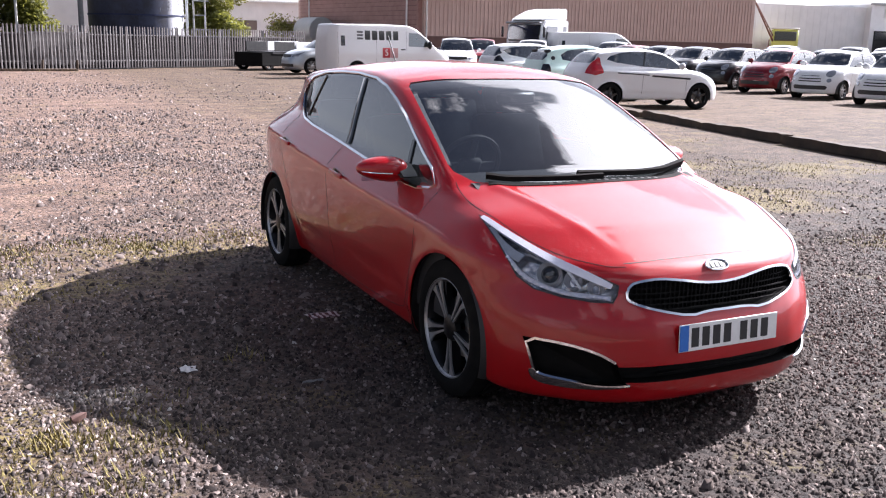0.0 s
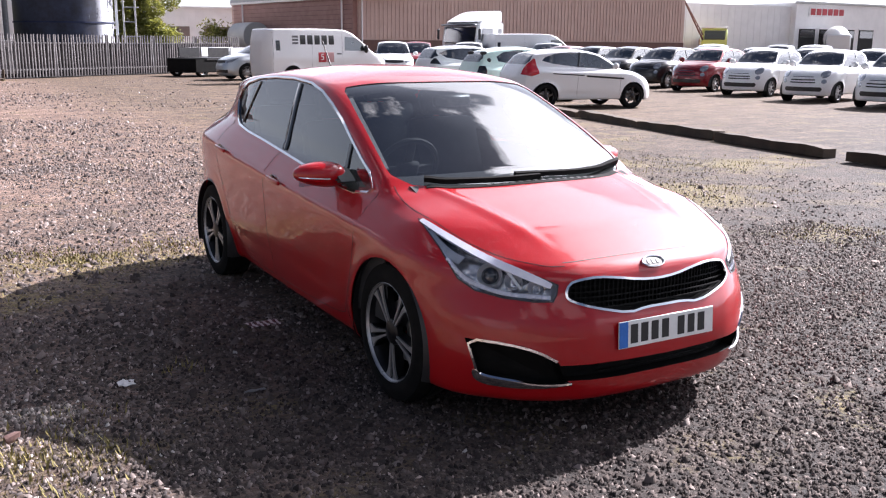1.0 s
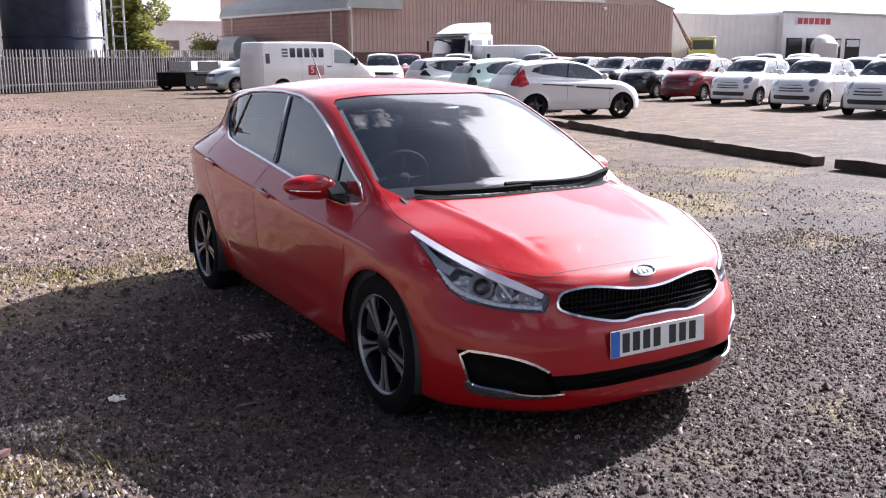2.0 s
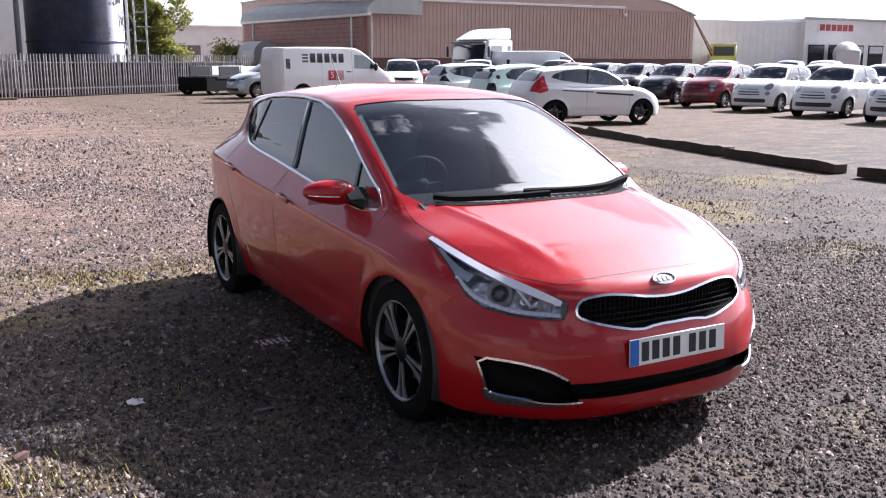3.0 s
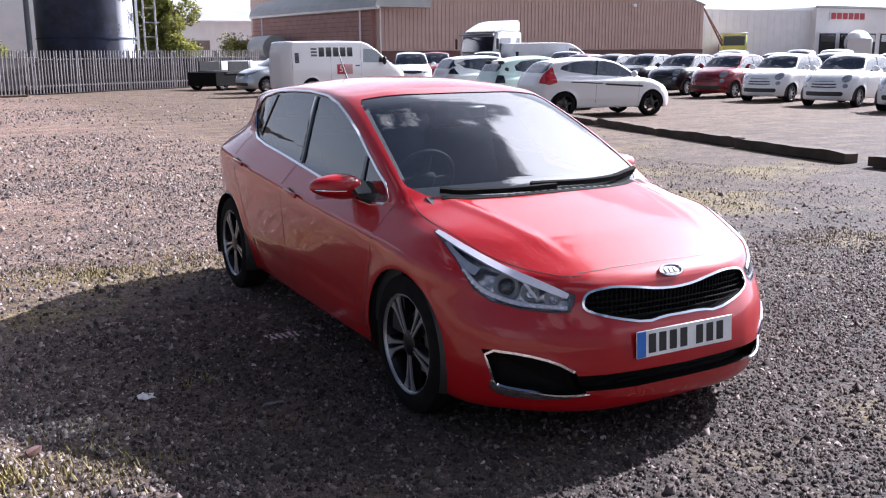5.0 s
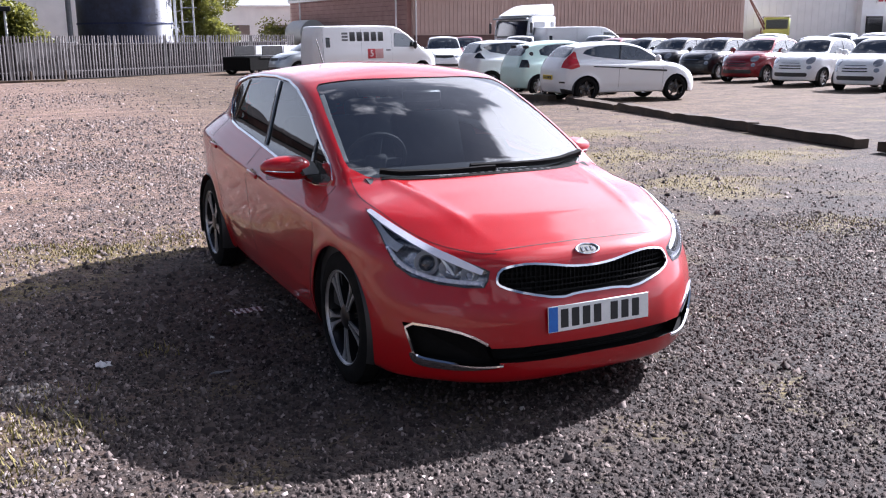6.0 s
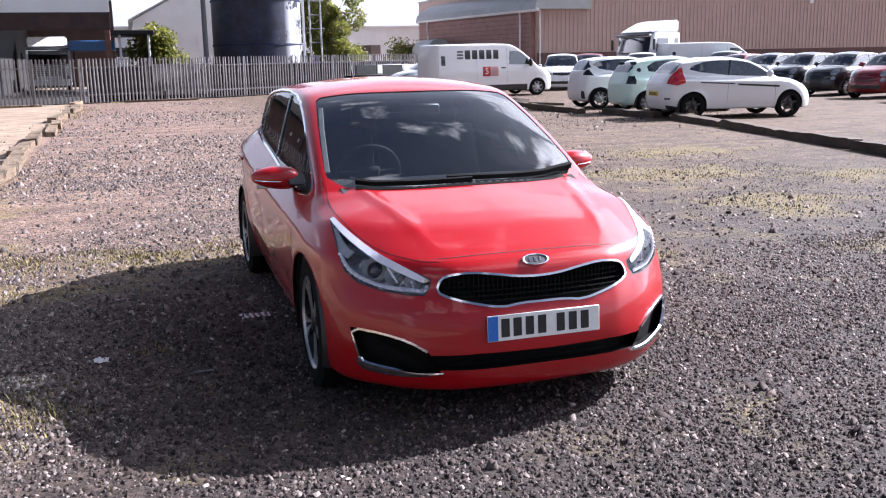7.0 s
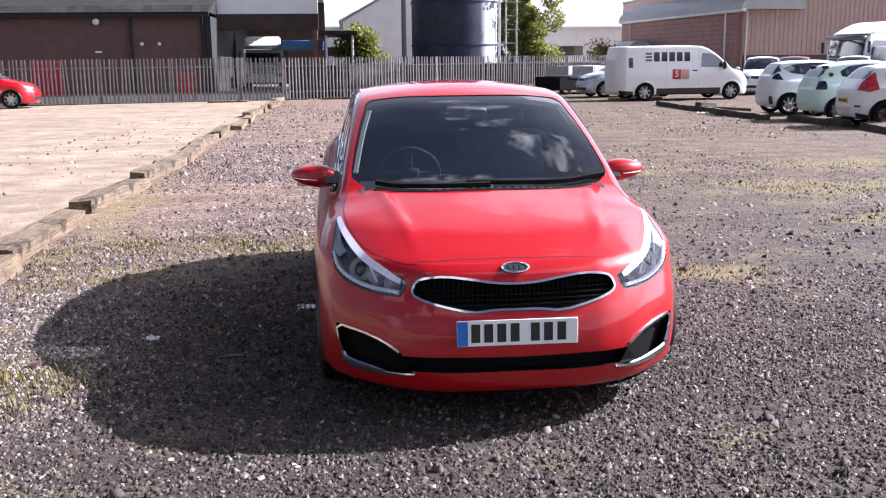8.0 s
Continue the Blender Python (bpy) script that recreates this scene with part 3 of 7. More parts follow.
def headlight(car, lens, s, n, u, v):
    """Clear lens over a dark bowl with a projector, two reflectors, a white strip above and a row of small lights below."""
    bowl = lens.copy()
    edge = [e for e in bowl.edges if len(e.link_faces) == 1]
    old = set(bowl.faces)
    rim = [g for g in bmesh.ops.extrude_edge_only(bowl, edges=edge)["geom"] if isinstance(g, bmesh.types.BMVert)]
    for w in rim:
        w.co -= n * .055
    bmesh.ops.delete(bowl, geom=list(old), context="FACES")
    bmesh.ops.holes_fill(bowl, edges=[e for e in bowl.edges if len(e.link_faces) == 1 and all(w in rim for w in e.verts)], sides=0)
    lamp = part("headlight", shifted(lens, CAR, -.001), LENS, car, "clear headlight with bright inner parts", normals=CAR.slope)
    part("lamp_bowl", bowl, LAMP_CHROME, lamp, smooth=0)
    way = -n
    face = Matrix((u, v, n)).transposed().to_4x4()
    for at, r, kind in (((.685, .35, .690), .047, "projector"), ((.612, .285, .668), .034, "reflector"), ((.545, .225, .645), .030, "reflector")):
        p = Vector(CAR.drape([(at[0] * s, at[1], at[2])], way)[0]) - n * .030
        m = Matrix.Translation(p) @ face
        part(kind, lathe([(-.03, r * .55), (-.008, r * .8), (.008, r), (.012, r * 1.06), (.004, r * 1.12), (-.03, r * 1.1)], 28, "Z"), LAMP_RING, lamp, "bright lamp ring", m=m)
        if kind == "projector":
            part("projector_lens", lathe([(-.012, r * .78), (.002, r * .70), (.012, r * .42), (.016, .0005)], 24, "Z"), DARK_LENS, lamp, "dark projector lens", m=m)
        else:
            part("bulb", lathe([(-.03, .010), (-.004, .010), (.004, .006), (.006, .0005)], 12, "Z"), WHITE_LAMP, lamp, m=m)
    # white strip under the upper edge
    line = rounded([(.748, .79, .836), (.716, .61, .787), (.645, .40, .722), (.555, .262, .677), (.484, .196, .643)], 2, False)
    p, k = on_skin([(a * s, b, c) for a, b, c in line], way)
    strip, rings = bmesh.new(), []
    for i, (q, w) in enumerate(zip(p, k)):
        q, w, f = Vector(q), Vector(w), i / (len(p) - 1)
        a, b = Vector(p[max(i - 1, 0)]), Vector(p[min(i + 1, len(p) - 1)])
        across = w.cross(b - a).normalized() * (.005 + .012 * math.sin(math.pi * (.12 + .75 * f)))
        rings.append([strip.verts.new(q + w * .003 + o) for o in (-across - w * .012, -across, across, across - w * .012)])
    for a, b in zip(rings, rings[1:]):
        for i in range(3):
            strip.faces.new((a[i], a[i + 1], b[i + 1], b[i]))
    bmesh.ops.recalc_face_normals(strip, faces=strip.faces)
    part("light_strip", strip, WHITE_LAMP, lamp, "white daytime light strip", smooth=60)
    # row of small lights along the lower edge
    line = dense(rounded([(.772, .52, .715), (.755, .43, .658), (.70, .35, .628), (.62, .268, .608), (.52, .188, .606)], 2, False), .024, False)
    p, k = on_skin([(a * s, b, c) for a, b, c in line], way)
    wing, wing_k = on_skin([(a * s, b, c) for a, b, c in ((.752, .72, .800), (.752, .66, .770), (.745, .60, .745), (.735, .54, .725), (.72, .49, .715))], way)
    part("lamp_wing", ribbon(wing - wing_k * .012, wing_k, .045, .004, False), LAMP_RING, lamp, "pale inner lamp panel")
    bar, bar_k = on_skin([(a * s, b, c) for a, b, c in ((.615, .33, .700), (.60, .30, .665), (.585, .262, .628))], way)
    part("divider", ribbon(bar - bar_k * .010, bar_k, .012, .004, False), LAMP_RING, lamp, "bright inner divider")
    rail, rail_k = on_skin([(a * s, b, c) for a, b, c in dense(rounded([(.752, .76, .812), (.766, .64, .760), (.772, .52, .715), (.755, .43, .658), (.70, .35, .628), (.62, .268, .608), (.50, .178, .604)], 2, False), .02, False)], way)
    part("lower_light_bar", ribbon(rail - rail_k * .007, rail_k, .020, .004, False), WHITE_LAMP, lamp, "bright bar under the small lights")
    for q, w in zip(p, k):
        part("small_light", box((.019, .016, .010), (0, 0, -.006), .003, Matrix.Translation(Vector(q)) @ face), WHITE_LAMP, lamp)
    loop = CAR.drape([(a * s, b, c) for a, b, c in dense(LAMP, .03)], way)
    part("lamp_seal", ribbon(loop, CAR.slope(loop), .006, .0008), PLASTIC, lamp)


LAMP_CHROME = surface("lamp reflector", (.80, .80, .83), (.34, .34, .37), .16, .75, 30, 60, .25, .01)
LAMP_RING = surface("bright lamp ring", (.86, .86, .88), (.74, .74, .77), .2, .25, 30, 60, .1, .01)
BLACK_GAP = surface("black recess", (.003, .003, .003), (.006, .006, .006), .7, 0, 12, 120, .1, spec=.12)
DARK_LENS = surface("dark projector glass", (.02, .022, .03), (.03, .03, .04), .04, 0, 10, 90, 0, coat=1)


def shut_line(car, pts, way, wide=.0035, closed=False, name="shut_line"):
    p, k = on_skin(dense(pts, .03, closed), way)
    part(name, ribbon(p, k, wide, .0008, closed), PRINT_BLACK, car)


def mirror(car, s):
    """A door mirror: red shell with a bright strip, on a black foot at the window's corner."""
    bm = bmesh.new()
    bmesh.ops.create_uvsphere(bm, u_segments=28, v_segments=18, radius=1)
    for w in bm.verts:
        x, y, z = w.co
        out = (x * s + 1) / 2
        tall = .076 - .028 * out
        zz = tall * (abs(z) ** .8) * (1 if z > 0 else -1)
        depth = .085 * (1 if y < 0 else .55)
        w.co = Vector((s * .128 * x * s, depth * y + .05 * out, zz + .012 * out))
    base = Vector((.900 if s < 0 else .882, 1.535, .946))
    base.x *= s
    bmesh.ops.translate(bm, verts=bm.verts, vec=base)
    m = part("door_mirror", bm, RED, car, "red door mirror with a bright strip", smooth=180)
    strip = [base + Vector((s * x, -.085 * math.sqrt(max(0, 1 - (x / .122) ** 2)) + .05 * (x / .118 + 1) / 2 - .004, -.012 + .010 * (x / .118 + 1) / 2)) for x in np.linspace(-.02, .112, 9)]
    part("mirror_strip", ribbon(strip, [Vector((0, -1, .1))] * 9, .0055, .002, False), CHROME, m, "bright mirror strip")
    part("mirror_glass", box((.19, .004, .11), base + Vector((0, .052, 0)), .002), CHROME, m)
    foot = slab([(1.42, .92), (1.60, .905), (1.58, .965), (1.54, .985)], .10, Matrix.Translation((.80 * s, 0, 0)) @ Matrix(((0, 0, 1, 0), (1, 0, 0, 0), (0, 1, 0, 0), (0, 0, 0, 1))))
    bmesh.ops.bevel(foot, geom=list(foot.edges), offset=.012, segments=2, affect="EDGES")
    part("mirror_foot", foot, PLASTIC, m)


def seat(car, at, name="seat"):
    bm = bmesh.new()
    box((.50, .50, .16), (0, 0, .0), .05, None, bm, 2)
    tilt = Matrix.Translation((0, .24, .02)) @ Matrix.Rotation(radians(-20), 4, "X")
    box((.48, .13, .60), (0, 0, .32), .05, tilt, bm, 2)
    bmesh.ops.translate(bm, verts=bm.verts, vec=at)
    ob = part(name, bm, CABIN, car)
    head = box((.25, .10, .17), (0, 0, .72), .04, tilt, None, 2)
    bmesh.ops.translate(head, verts=head.verts, vec=at)
    part("headrest", head, CABIN, ob)


def car_fittings(car):
    # grille: bright surround, fine upright slats and cross bars
    for poly, wide, name in ((half_to_whole(GRILLE_HALF), .0125, "grille_surround"),):
        p, k = on_skin([(a, -1, b) for a, b in dense(rounded(poly, 1), .02)], (0, 1, 0))
        part(name, ribbon(p, k, wide, .006), CHROME, car, "bright chrome grille surround")
    top = curve(*[(a, b) for a, b in GRILLE_HALF[:7]])
    low = curve(*sorted((a, b) for a, b in GRILLE_HALF[6:]))
    for i in range(-21, 22):
        a = abs(i) * .0205
        lo, hi = float(low(a)) + .004, float(top(a)) - .004
        y = float(CAR.drape([(a, -1, (lo + hi) / 2)], (0, 1, 0))[0][1])
        part("grille_slat", box((.005, .012, hi - lo), (i * .0205, y + .030, (lo + hi) / 2)), BLACK_GAP, car)
    for z in (.555, .575, .595, .615, .635, .655):
        xs = [a for a in np.linspace(0, .44, 45) if low(a) < z < top(a)]
        line = [(x * s, 0, 0) for s, seq in ((-1, xs[::-1]), (1, xs[1:])) for x in seq]
        q = CAR.drape([(x[0], -1, z) for x in line], (0, 1, 0)) + np.array((0, .022, 0))
        if np.min(np.abs(np.array([x[0] for x in line]))) > .05:
            continue
        part("grille_bar", ribbon(q, [(0, -1, .2)] * len(q), .006, .004, False), BLACK_GAP, car)
    # fog recess: bright hook along the outer and lower edge, lamp inside
    for s in (-1, 1):
        hook = rounded([(.505, .358), (.57, .398), (.66, .421), (.775, .430), (.757, .34), (.735, .262), (.66, .249), (.54, .247), (.45, .262)], 1, False)
        p, k = on_skin([(a * s, -1, b) for a, b in dense(hook, .02, False)], (0, 1, 0))
        part("fog_surround", ribbon(p, k, .013, .007, False), CHROME, car, "bright trim round the fog lamp recess")
        edge = rounded([(.752, .300), (.738, .262), (.66, .250), (.54, .248), (.44, .260)], 2, False)
        p, k = on_skin([(a * s, -1, b) for a, b in dense(edge, .015, False)], (0, 1, 0))
        part("fog_blade", blade(p, k, lambda f: .007 + .020 * math.sin(math.pi * min(1, .12 + f * .95)) ** 1.3 * (1 - .55 * f), .010), CHROME, car, "bright blade under the fog lamp recess")
        part("fog_lamp", lathe([(.0, .0005), (.004, .025), (.012, .034), (.05, .036)], 24, "Y"), BLACK_GAP, car, m=Matrix.Translation((.63 * s, .305, .33)))
    for z in (.29, .32):
        part("intake_bar", box((.62, .012, .008), (0, .10, z), .002), BLACK_GAP, car)
    # number plate
    tilt = Matrix.Translation((-.006, .032, .450)) @ Matrix.Rotation(radians(-3.5), 4, "X")
    plate = part("number_plate", box((.52, .006, .111), (0, 0, 0), .002), PLATE_WHITE, car, "white number plate with a blue end and dark marks", m=tilt)
    part("plate_band", box((.045, .0016, .105), (-.236, -.0034, 0)), PLATE_BLUE, plate)
    for i, x in enumerate((-.180, -.125, -.069, -.012, .075, .132, .189)):
        part("plate_bar", box((.038, .0016, .079), (x, -.0034, 0)), PRINT_BLACK, plate)
    part("plate_holder", box((.50, .014, .10), (0, .010, .0), .004), PLASTIC, plate)
    # badge
    p, k = on_skin([(0, -1, .704)], (0, 1, 0))
    n = Vector(k[0])
    u = Vector((1, 0, 0))
    v = n.cross(u)
    m = Matrix.Translation(Vector(p[0]) + n * .002) @ Matrix((u, v, n)).transposed().to_4x4()
    ring = lathe([(-.004, .0300), (.004, .0300), (.006, .0275), (.004, .0245), (.001, .0245)], 36, "Z")
    badge = part("badge", ring, CHROME, car, "small oval bright badge", m=m @ Matrix.Diagonal((2.1, 1, 1, 1)))
    part("badge_field", lathe([(.0015, .0245), (.0022, .0005)], 32, "Z"), PRINT_BLACK, badge)
    for x in (-.0115, 0, .0115):
        part("badge_mark", box((.0055, .022, .002), (x, 0, .003)), CHROME, badge)
    # shut lines
    for s in (-1, 1):
        side = (-s, 0, 0)
        for pts in ([(1.18, .90), (1.19, .74), (1.24, .55), (1.32, .34), (1.40, .26), (2.35, .245)], [(2.40, .975), (2.42, .80), (2.42, .50), (2.40, .245)],
                    [(3.32, 1.10), (3.36, .98), (3.34, .80), (3.22, .62), (3.12, .48), (3.02, .30), (2.95, .25), (2.45, .245)]):
            shut_line(car, [(1.4 * s, a, b) for a, b in rounded(pts, 2, False)], side)
        shut_line(car, [(s * a, b, 2.0) for a, b in rounded([(.415, .205), (.50, .24), (.62, .37), (.70, .58), (.735, .80), (.725, 1.02), (.70, 1.14)], 2, False)], (0, 0, -1))
        # door handles; a flat black disc behind each paints the cup's shade
        for y, z in ((2.205, .838), (3.185, .915)):
            p, k = on_skin([(1.4 * s, y, z)], side)
            h = box((.020, .19, .026), (0, 0, 0), .009, Matrix.Translation(Vector(p[0]) + Vector((s * .020, 0, 0))) @ Matrix.Rotation(radians(4), 4, "X"), None, 2)
            handle = part("door_handle", h, RED, car, "red door handle")
            cup = lathe([(.0, .0005), (.0015, .04)], 24, "X")
            part("handle_cup", cup, GLOSS_BLACK, handle, m=Matrix.Translation(Vector(p[0]) + Vector((s * .0005, .05, 0))) @ Matrix.Diagonal((s, 1.3, .62, 1)))
        mirror(car, s)
        # side repeater in the fender, sill and rear lamp
        lamp = [(.60, .80), (.70, .82), (.71, .90), (.64, .93), (.55, .88)]
        p = CAR.drape([(a * s, 5, b) for a, b in lamp], (0, -1, 0))
        bm = bmesh.new()
        bm.faces.new([bm.verts.new(Vector(q) + Vector((0, .012, 0))) for q in p])
        bmesh.ops.solidify(bm, geom=bm.faces[:], thickness=.02)
        part("rear_lamp", bm, LAMP_RED, car)
    shut_line(car, [(a, -1, b) for a, b in ((-.415, .728), (-.25, .734), (0, .737), (.25, .734), (.415, .728))], (0, 1, 0), .006)
    # black scuttle, wipers, aerial
    line = rounded([(-.57, 1.075), (-.5, 1.035), (-.3, .97), (0, .95), (.3, .97), (.5, 1.035), (.57, 1.075)], 2, False)
    p, k = on_skin([(a, b - .012, 2) for a, b in dense(line, .03, False)], (0, 0, -1))
    part("scuttle", ribbon(p, k, .040, .003, False), BLACK_GAP, car)
    vent, k = on_skin([(a, .955 + .10 * a * a, 2) for a in np.linspace(-.30, .34, 30)], (0, 0, -1))
    for i in range(0, 29, 2):
        part("scuttle_vent", ribbon(vent[i:i + 2], k[i:i + 2], .020, .005, False), PLASTIC, car)
    for pts in ([(.66, 1.175), (.45, 1.07), (.20, 1.01), (-.10, 1.03)], [(.02, .985), (-.2, .985), (-.42, 1.045), (-.56, 1.11)]):
        p, k = on_skin([(a, b, 2) for a, b in rounded(pts, 2, False)], (0, 0, -1))
        arm = part("wiper", ribbon(p, k, .024, .022, False, lift=.004), TYRE, car, "black wiper arm and blade")
        part("wiper_pivot", lathe([(-.02, .016), (.010, .014), (.014, .001)], 16, "Z"), PLASTIC, arm, m=Matrix.Translation(Vector(p[0])))
    part("aerial", tube((-.02, 3.40, 1.405), (-.02, 3.56, 1.60), .0055, .003), PLASTIC, car, "thin black roof aerial")
    # cabin
    lining, faces = CAR.skin(.06)
    keep = [f for f in faces if lining[f][:, 2].max() < 2]
    me = bpy.data.meshes.new("tmp")
    me.from_pydata(lining.tolist(), [], [f.tolist() for f in keep])
    bm = bmesh.new()
    bm.from_mesh(me)
    bpy.data.meshes.remove(me)
    n = CAR.slope(lining)
    for w, q in zip(bm.verts, n):
        w.co -= Vector(q) * .045
    out = []
    for f in bm.faces:
        c = f.calc_center_median()
        pane = (inside(SIDE_GLASS, c.y, c.z) and abs(f.normal.x) > .4) or (c.z > .9 and inside(half_to_whole(SCREEN_HALF), c.x * .93, c.y)) or (c.y > 3.75 and 1.0 < c.z < 1.33 and f.normal.y > .3)
        if pane or c.y < .95 or c.z < .33:
            out.append(f)
    bmesh.ops.delete(bm, geom=out, context="FACES")
    part("cabin_lining", bm, CABIN, car, "dark cabin lining", smooth=180)
    part("cabin_floor", box((1.4, 3.0, .04), (0, 2.6, .34)), CABIN, car)
    dash = slab([(1.0, .55), (1.0, .90), (1.12, .945), (1.45, .93), (1.62, .86), (1.60, .72), (1.5, .55)], 1.34, Matrix(((0, 0, 1, 0), (1, 0, 0, 0), (0, 1, 0, 0), (0, 0, 0, 1))))
    bmesh.ops.bevel(dash, geom=list(dash.edges), offset=.03, segments=2, affect="EDGES")
    part("dashboard", dash, CABIN, car)
    for x in (-.36, .36):
        seat(car, (x, 2.10, .52))
        seat(car, (x, 2.95, .56))
    bm = bmesh.new()
    wheel_m = Matrix.Translation((-.36, 1.66, .93)) @ Matrix.Rotation(radians(-65), 4, "X")
    for i in range(28):
        for j in range(8):
            a, b = 2 * math.pi * i / 28, 2 * math.pi * j / 8
            r = .178 + .015 * math.cos(b)
            bm.verts.new(wheel_m @ Vector((r * math.cos(a), r * math.sin(a), .015 * math.sin(b))))
    bm.verts.ensure_lookup_table()
    for i in range(28):
        for j in range(8):
            bm.faces.new([bm.verts[(i + p) % 28 * 8 + (j + q) % 8] for p, q in ((0, 0), (1, 0), (1, 1), (0, 1))])
    box((.32, .05, .02), (0, 0, 0), .008, wheel_m, bm)
    box((.05, .17, .02), (0, -.085, 0), .008, wheel_m, bm)
    box((.13, .11, .04), (0, 0, -.01), .015, wheel_m, bm)
    bmesh.ops.recalc_face_normals(bm, faces=bm.faces)
    part("steering_wheel", bm, CABIN, car, "dark steering wheel")
    for s in (-1, 1):
        p, k = on_skin([(a * s, b, 2) for a, b in dense([(.672, 1.27), (.648, 1.45), (.618, 1.66), (.578, 1.88)], .05, False)], (0, 0, -1))
        part("pillar_trim", ribbon(p - k * .03, k, .028, .006, False), PALE_TRIM, car, "pale inner pillar trim")
    part("inside_mirror", box((.24, .03, .065), (0, 1.80, 1.275), .012), PLASTIC, car)


PALE_TRIM = surface("pale cabin plastic", (.42, .42, .42), (.36, .36, .36), .6, 0, 12, 200, .1, .001)
GREY_TRIM = surface("grey cabin plastic", (.10, .10, .105), (.14, .14, .145), .5, 0, 12, 200, .1, .001)


def build_red_car():
    car = thing("hatchback_car", "glossy red five-door hatchback with rain spots, parked on gravel", "car")
    pts, faces = CAR.skin(.02)
    me = bpy.data.meshes.new("tmp")
    me.from_pydata(pts.tolist(), [], faces.tolist())
    bm = bmesh.new()
    bm.from_mesh(me)
    bpy.data.meshes.remove(me)
    bm.normal_update()
    # wheel arches
    for ya in RED_CAR["axles"]:
        ring = [(ya + .348 * math.cos(radians(a)), .312 + .348 * math.sin(radians(a))) for a in range(0, 360, 10)]
        for s in (-1, 1):
            bmesh.ops.delete(bm, geom=carve(bm, ring, (0, 1, 0), (0, 0, 1), lambda f: f.calc_center_median().x * s > .45), context="FACES")
            bm.normal_update()
            liner = lathe([(.42 * s, .30), (.42 * s, .365), (.845 * s, .365), (.872 * s, .349)], 36, arc=(-20, 200))
            for w in liner.verts:
                w.co.y, w.co.z = w.co.y + ya, w.co.z + .312
            part("wheel_arch", liner, PLASTIC, car)
    # panes
    panes = [("windscreen", half_to_whole(SCREEN_HALF), (1, 0, 0), (0, 1, 0), lambda f: f.normal.z > .2 and f.calc_center_median().z > .85, GLASS)]
    rear = half_to_whole([(0, 1.05), (.5, 1.07), (.58, 1.12), (.52, 1.30), (0, 1.32)])
    panes.append(("rear_window", rear, (1, 0, 0), (0, 0, 1), lambda f: f.normal.y > .2 and f.calc_center_median().y > 3.6, DARK_GLASS))
    for name, poly, u, v, want, mat in panes:
        pane = take(bm, carve(bm, poly, u, v, want))
        part(name, shifted(pane, CAR, -.004), mat, car, normals=CAR.slope).visible_shadow = name != "windscreen"
        bm.normal_update()
    for s in (-1, 1):
        pane = take(bm, carve(bm, SIDE_GLASS, (0, 1, 0), (0, 0, 1), lambda f: f.calc_center_median().x * s > .35 and f.normal.x * s > .3))
        part("side_window", shifted(pane, CAR, -.006), GLASS, car, normals=CAR.slope)
        bm.normal_update()
        # bright surround, pillar and dividers
        loop = CAR.drape([(1.3 * s, a, b) for a, b in dense(SIDE_GLASS, .04)], (-s, 0, 0))
        part("window_trim", ribbon(loop, CAR.slope(loop), .017, .005), CHROME, car, "bright chrome strip round the side windows")
        for line, wide in (([(2.375, .985), (2.39, 1.355)], .062), ([(3.16, 1.085), (3.02, 1.345)], .03), ([(1.565, .91), (1.575, 1.09)], .03)):
            way = CAR.drape([(1.3 * s, a, b) for a, b in dense(line, .05, False)], (-s, 0, 0))
            part("window_pillar", ribbon(way, CAR.slope(way), wide, .002, False), GLOSS_BLACK, car, "gloss black window pillar")
    # openings of the nose
    for name, poly, deep in (("grille", half_to_whole(GRILLE_HALF), .05), ("lower_intake", half_to_whole([(0, .342), (.30, .345), (.50, .340), (.465, .272), (.2, .272), (0, .274)]), .06),
                             ("fog_recess", FOG, .05), ("fog_recess", mirrored(FOG), .05)):
        skin = take(bm, carve(bm, poly, (1, 0, 0), (0, 0, 1), lambda f: f.normal.y < -.1 and f.calc_center_median().y < .7))
        bm.normal_update()
        edge = [e for e in skin.edges if len(e.link_faces) == 1]
        wall = bmesh.ops.extrude_edge_only(skin, edges=edge)
        back = [g for g in wall["geom"] if isinstance(g, bmesh.types.BMVert)]
        for w in back:
            w.co.y += deep
        inner = {w: w for w in back}
        flat = [f for f in skin.faces if not any(w in inner for w in f.verts)]
        for w in {w for f in flat for w in f.verts}:
            if not any(len(e.link_faces) == 2 and any(o in inner for o in e.verts) for e in w.link_edges):
                w.co.y += deep
        bmesh.ops.delete(skin, geom=flat, context="FACES")
        bmesh.ops.holes_fill(skin, edges=[e for e in skin.edges if all(w in inner for w in e.verts)], sides=0)
        part(name, skin, BLACK_GAP, car, smooth=0)
    # lamps
    for s in (-1, 1):
        n = Vector((.60 * s, -.66, .45)).normalized()
        u = Vector((0, 0, 1)).cross(n).normalized()
        v = n.cross(u)
        outline = [(Vector((a * s, b, c)).dot(u), Vector((a * s, b, c)).dot(v)) for a, b, c in LAMP]
        lens = take(bm, carve(bm, outline, u, v, lambda f: f.normal.dot(n) > .25 and f.calc_center_median().x * s > .3 and f.calc_center_median().z > .5))
        bm.normal_update()
        headlight(car, lens, s, n, u, v)
    part("body", bm, RED, car, normals=CAR.slope)
    car_fittings(car)
    for s in (-1, 1):
        for ya in RED_CAR["axles"]:
            wheel(car, (.765 * s, ya, .315), .317, .205, "twin", s, .72)
    return car


build_red_car()
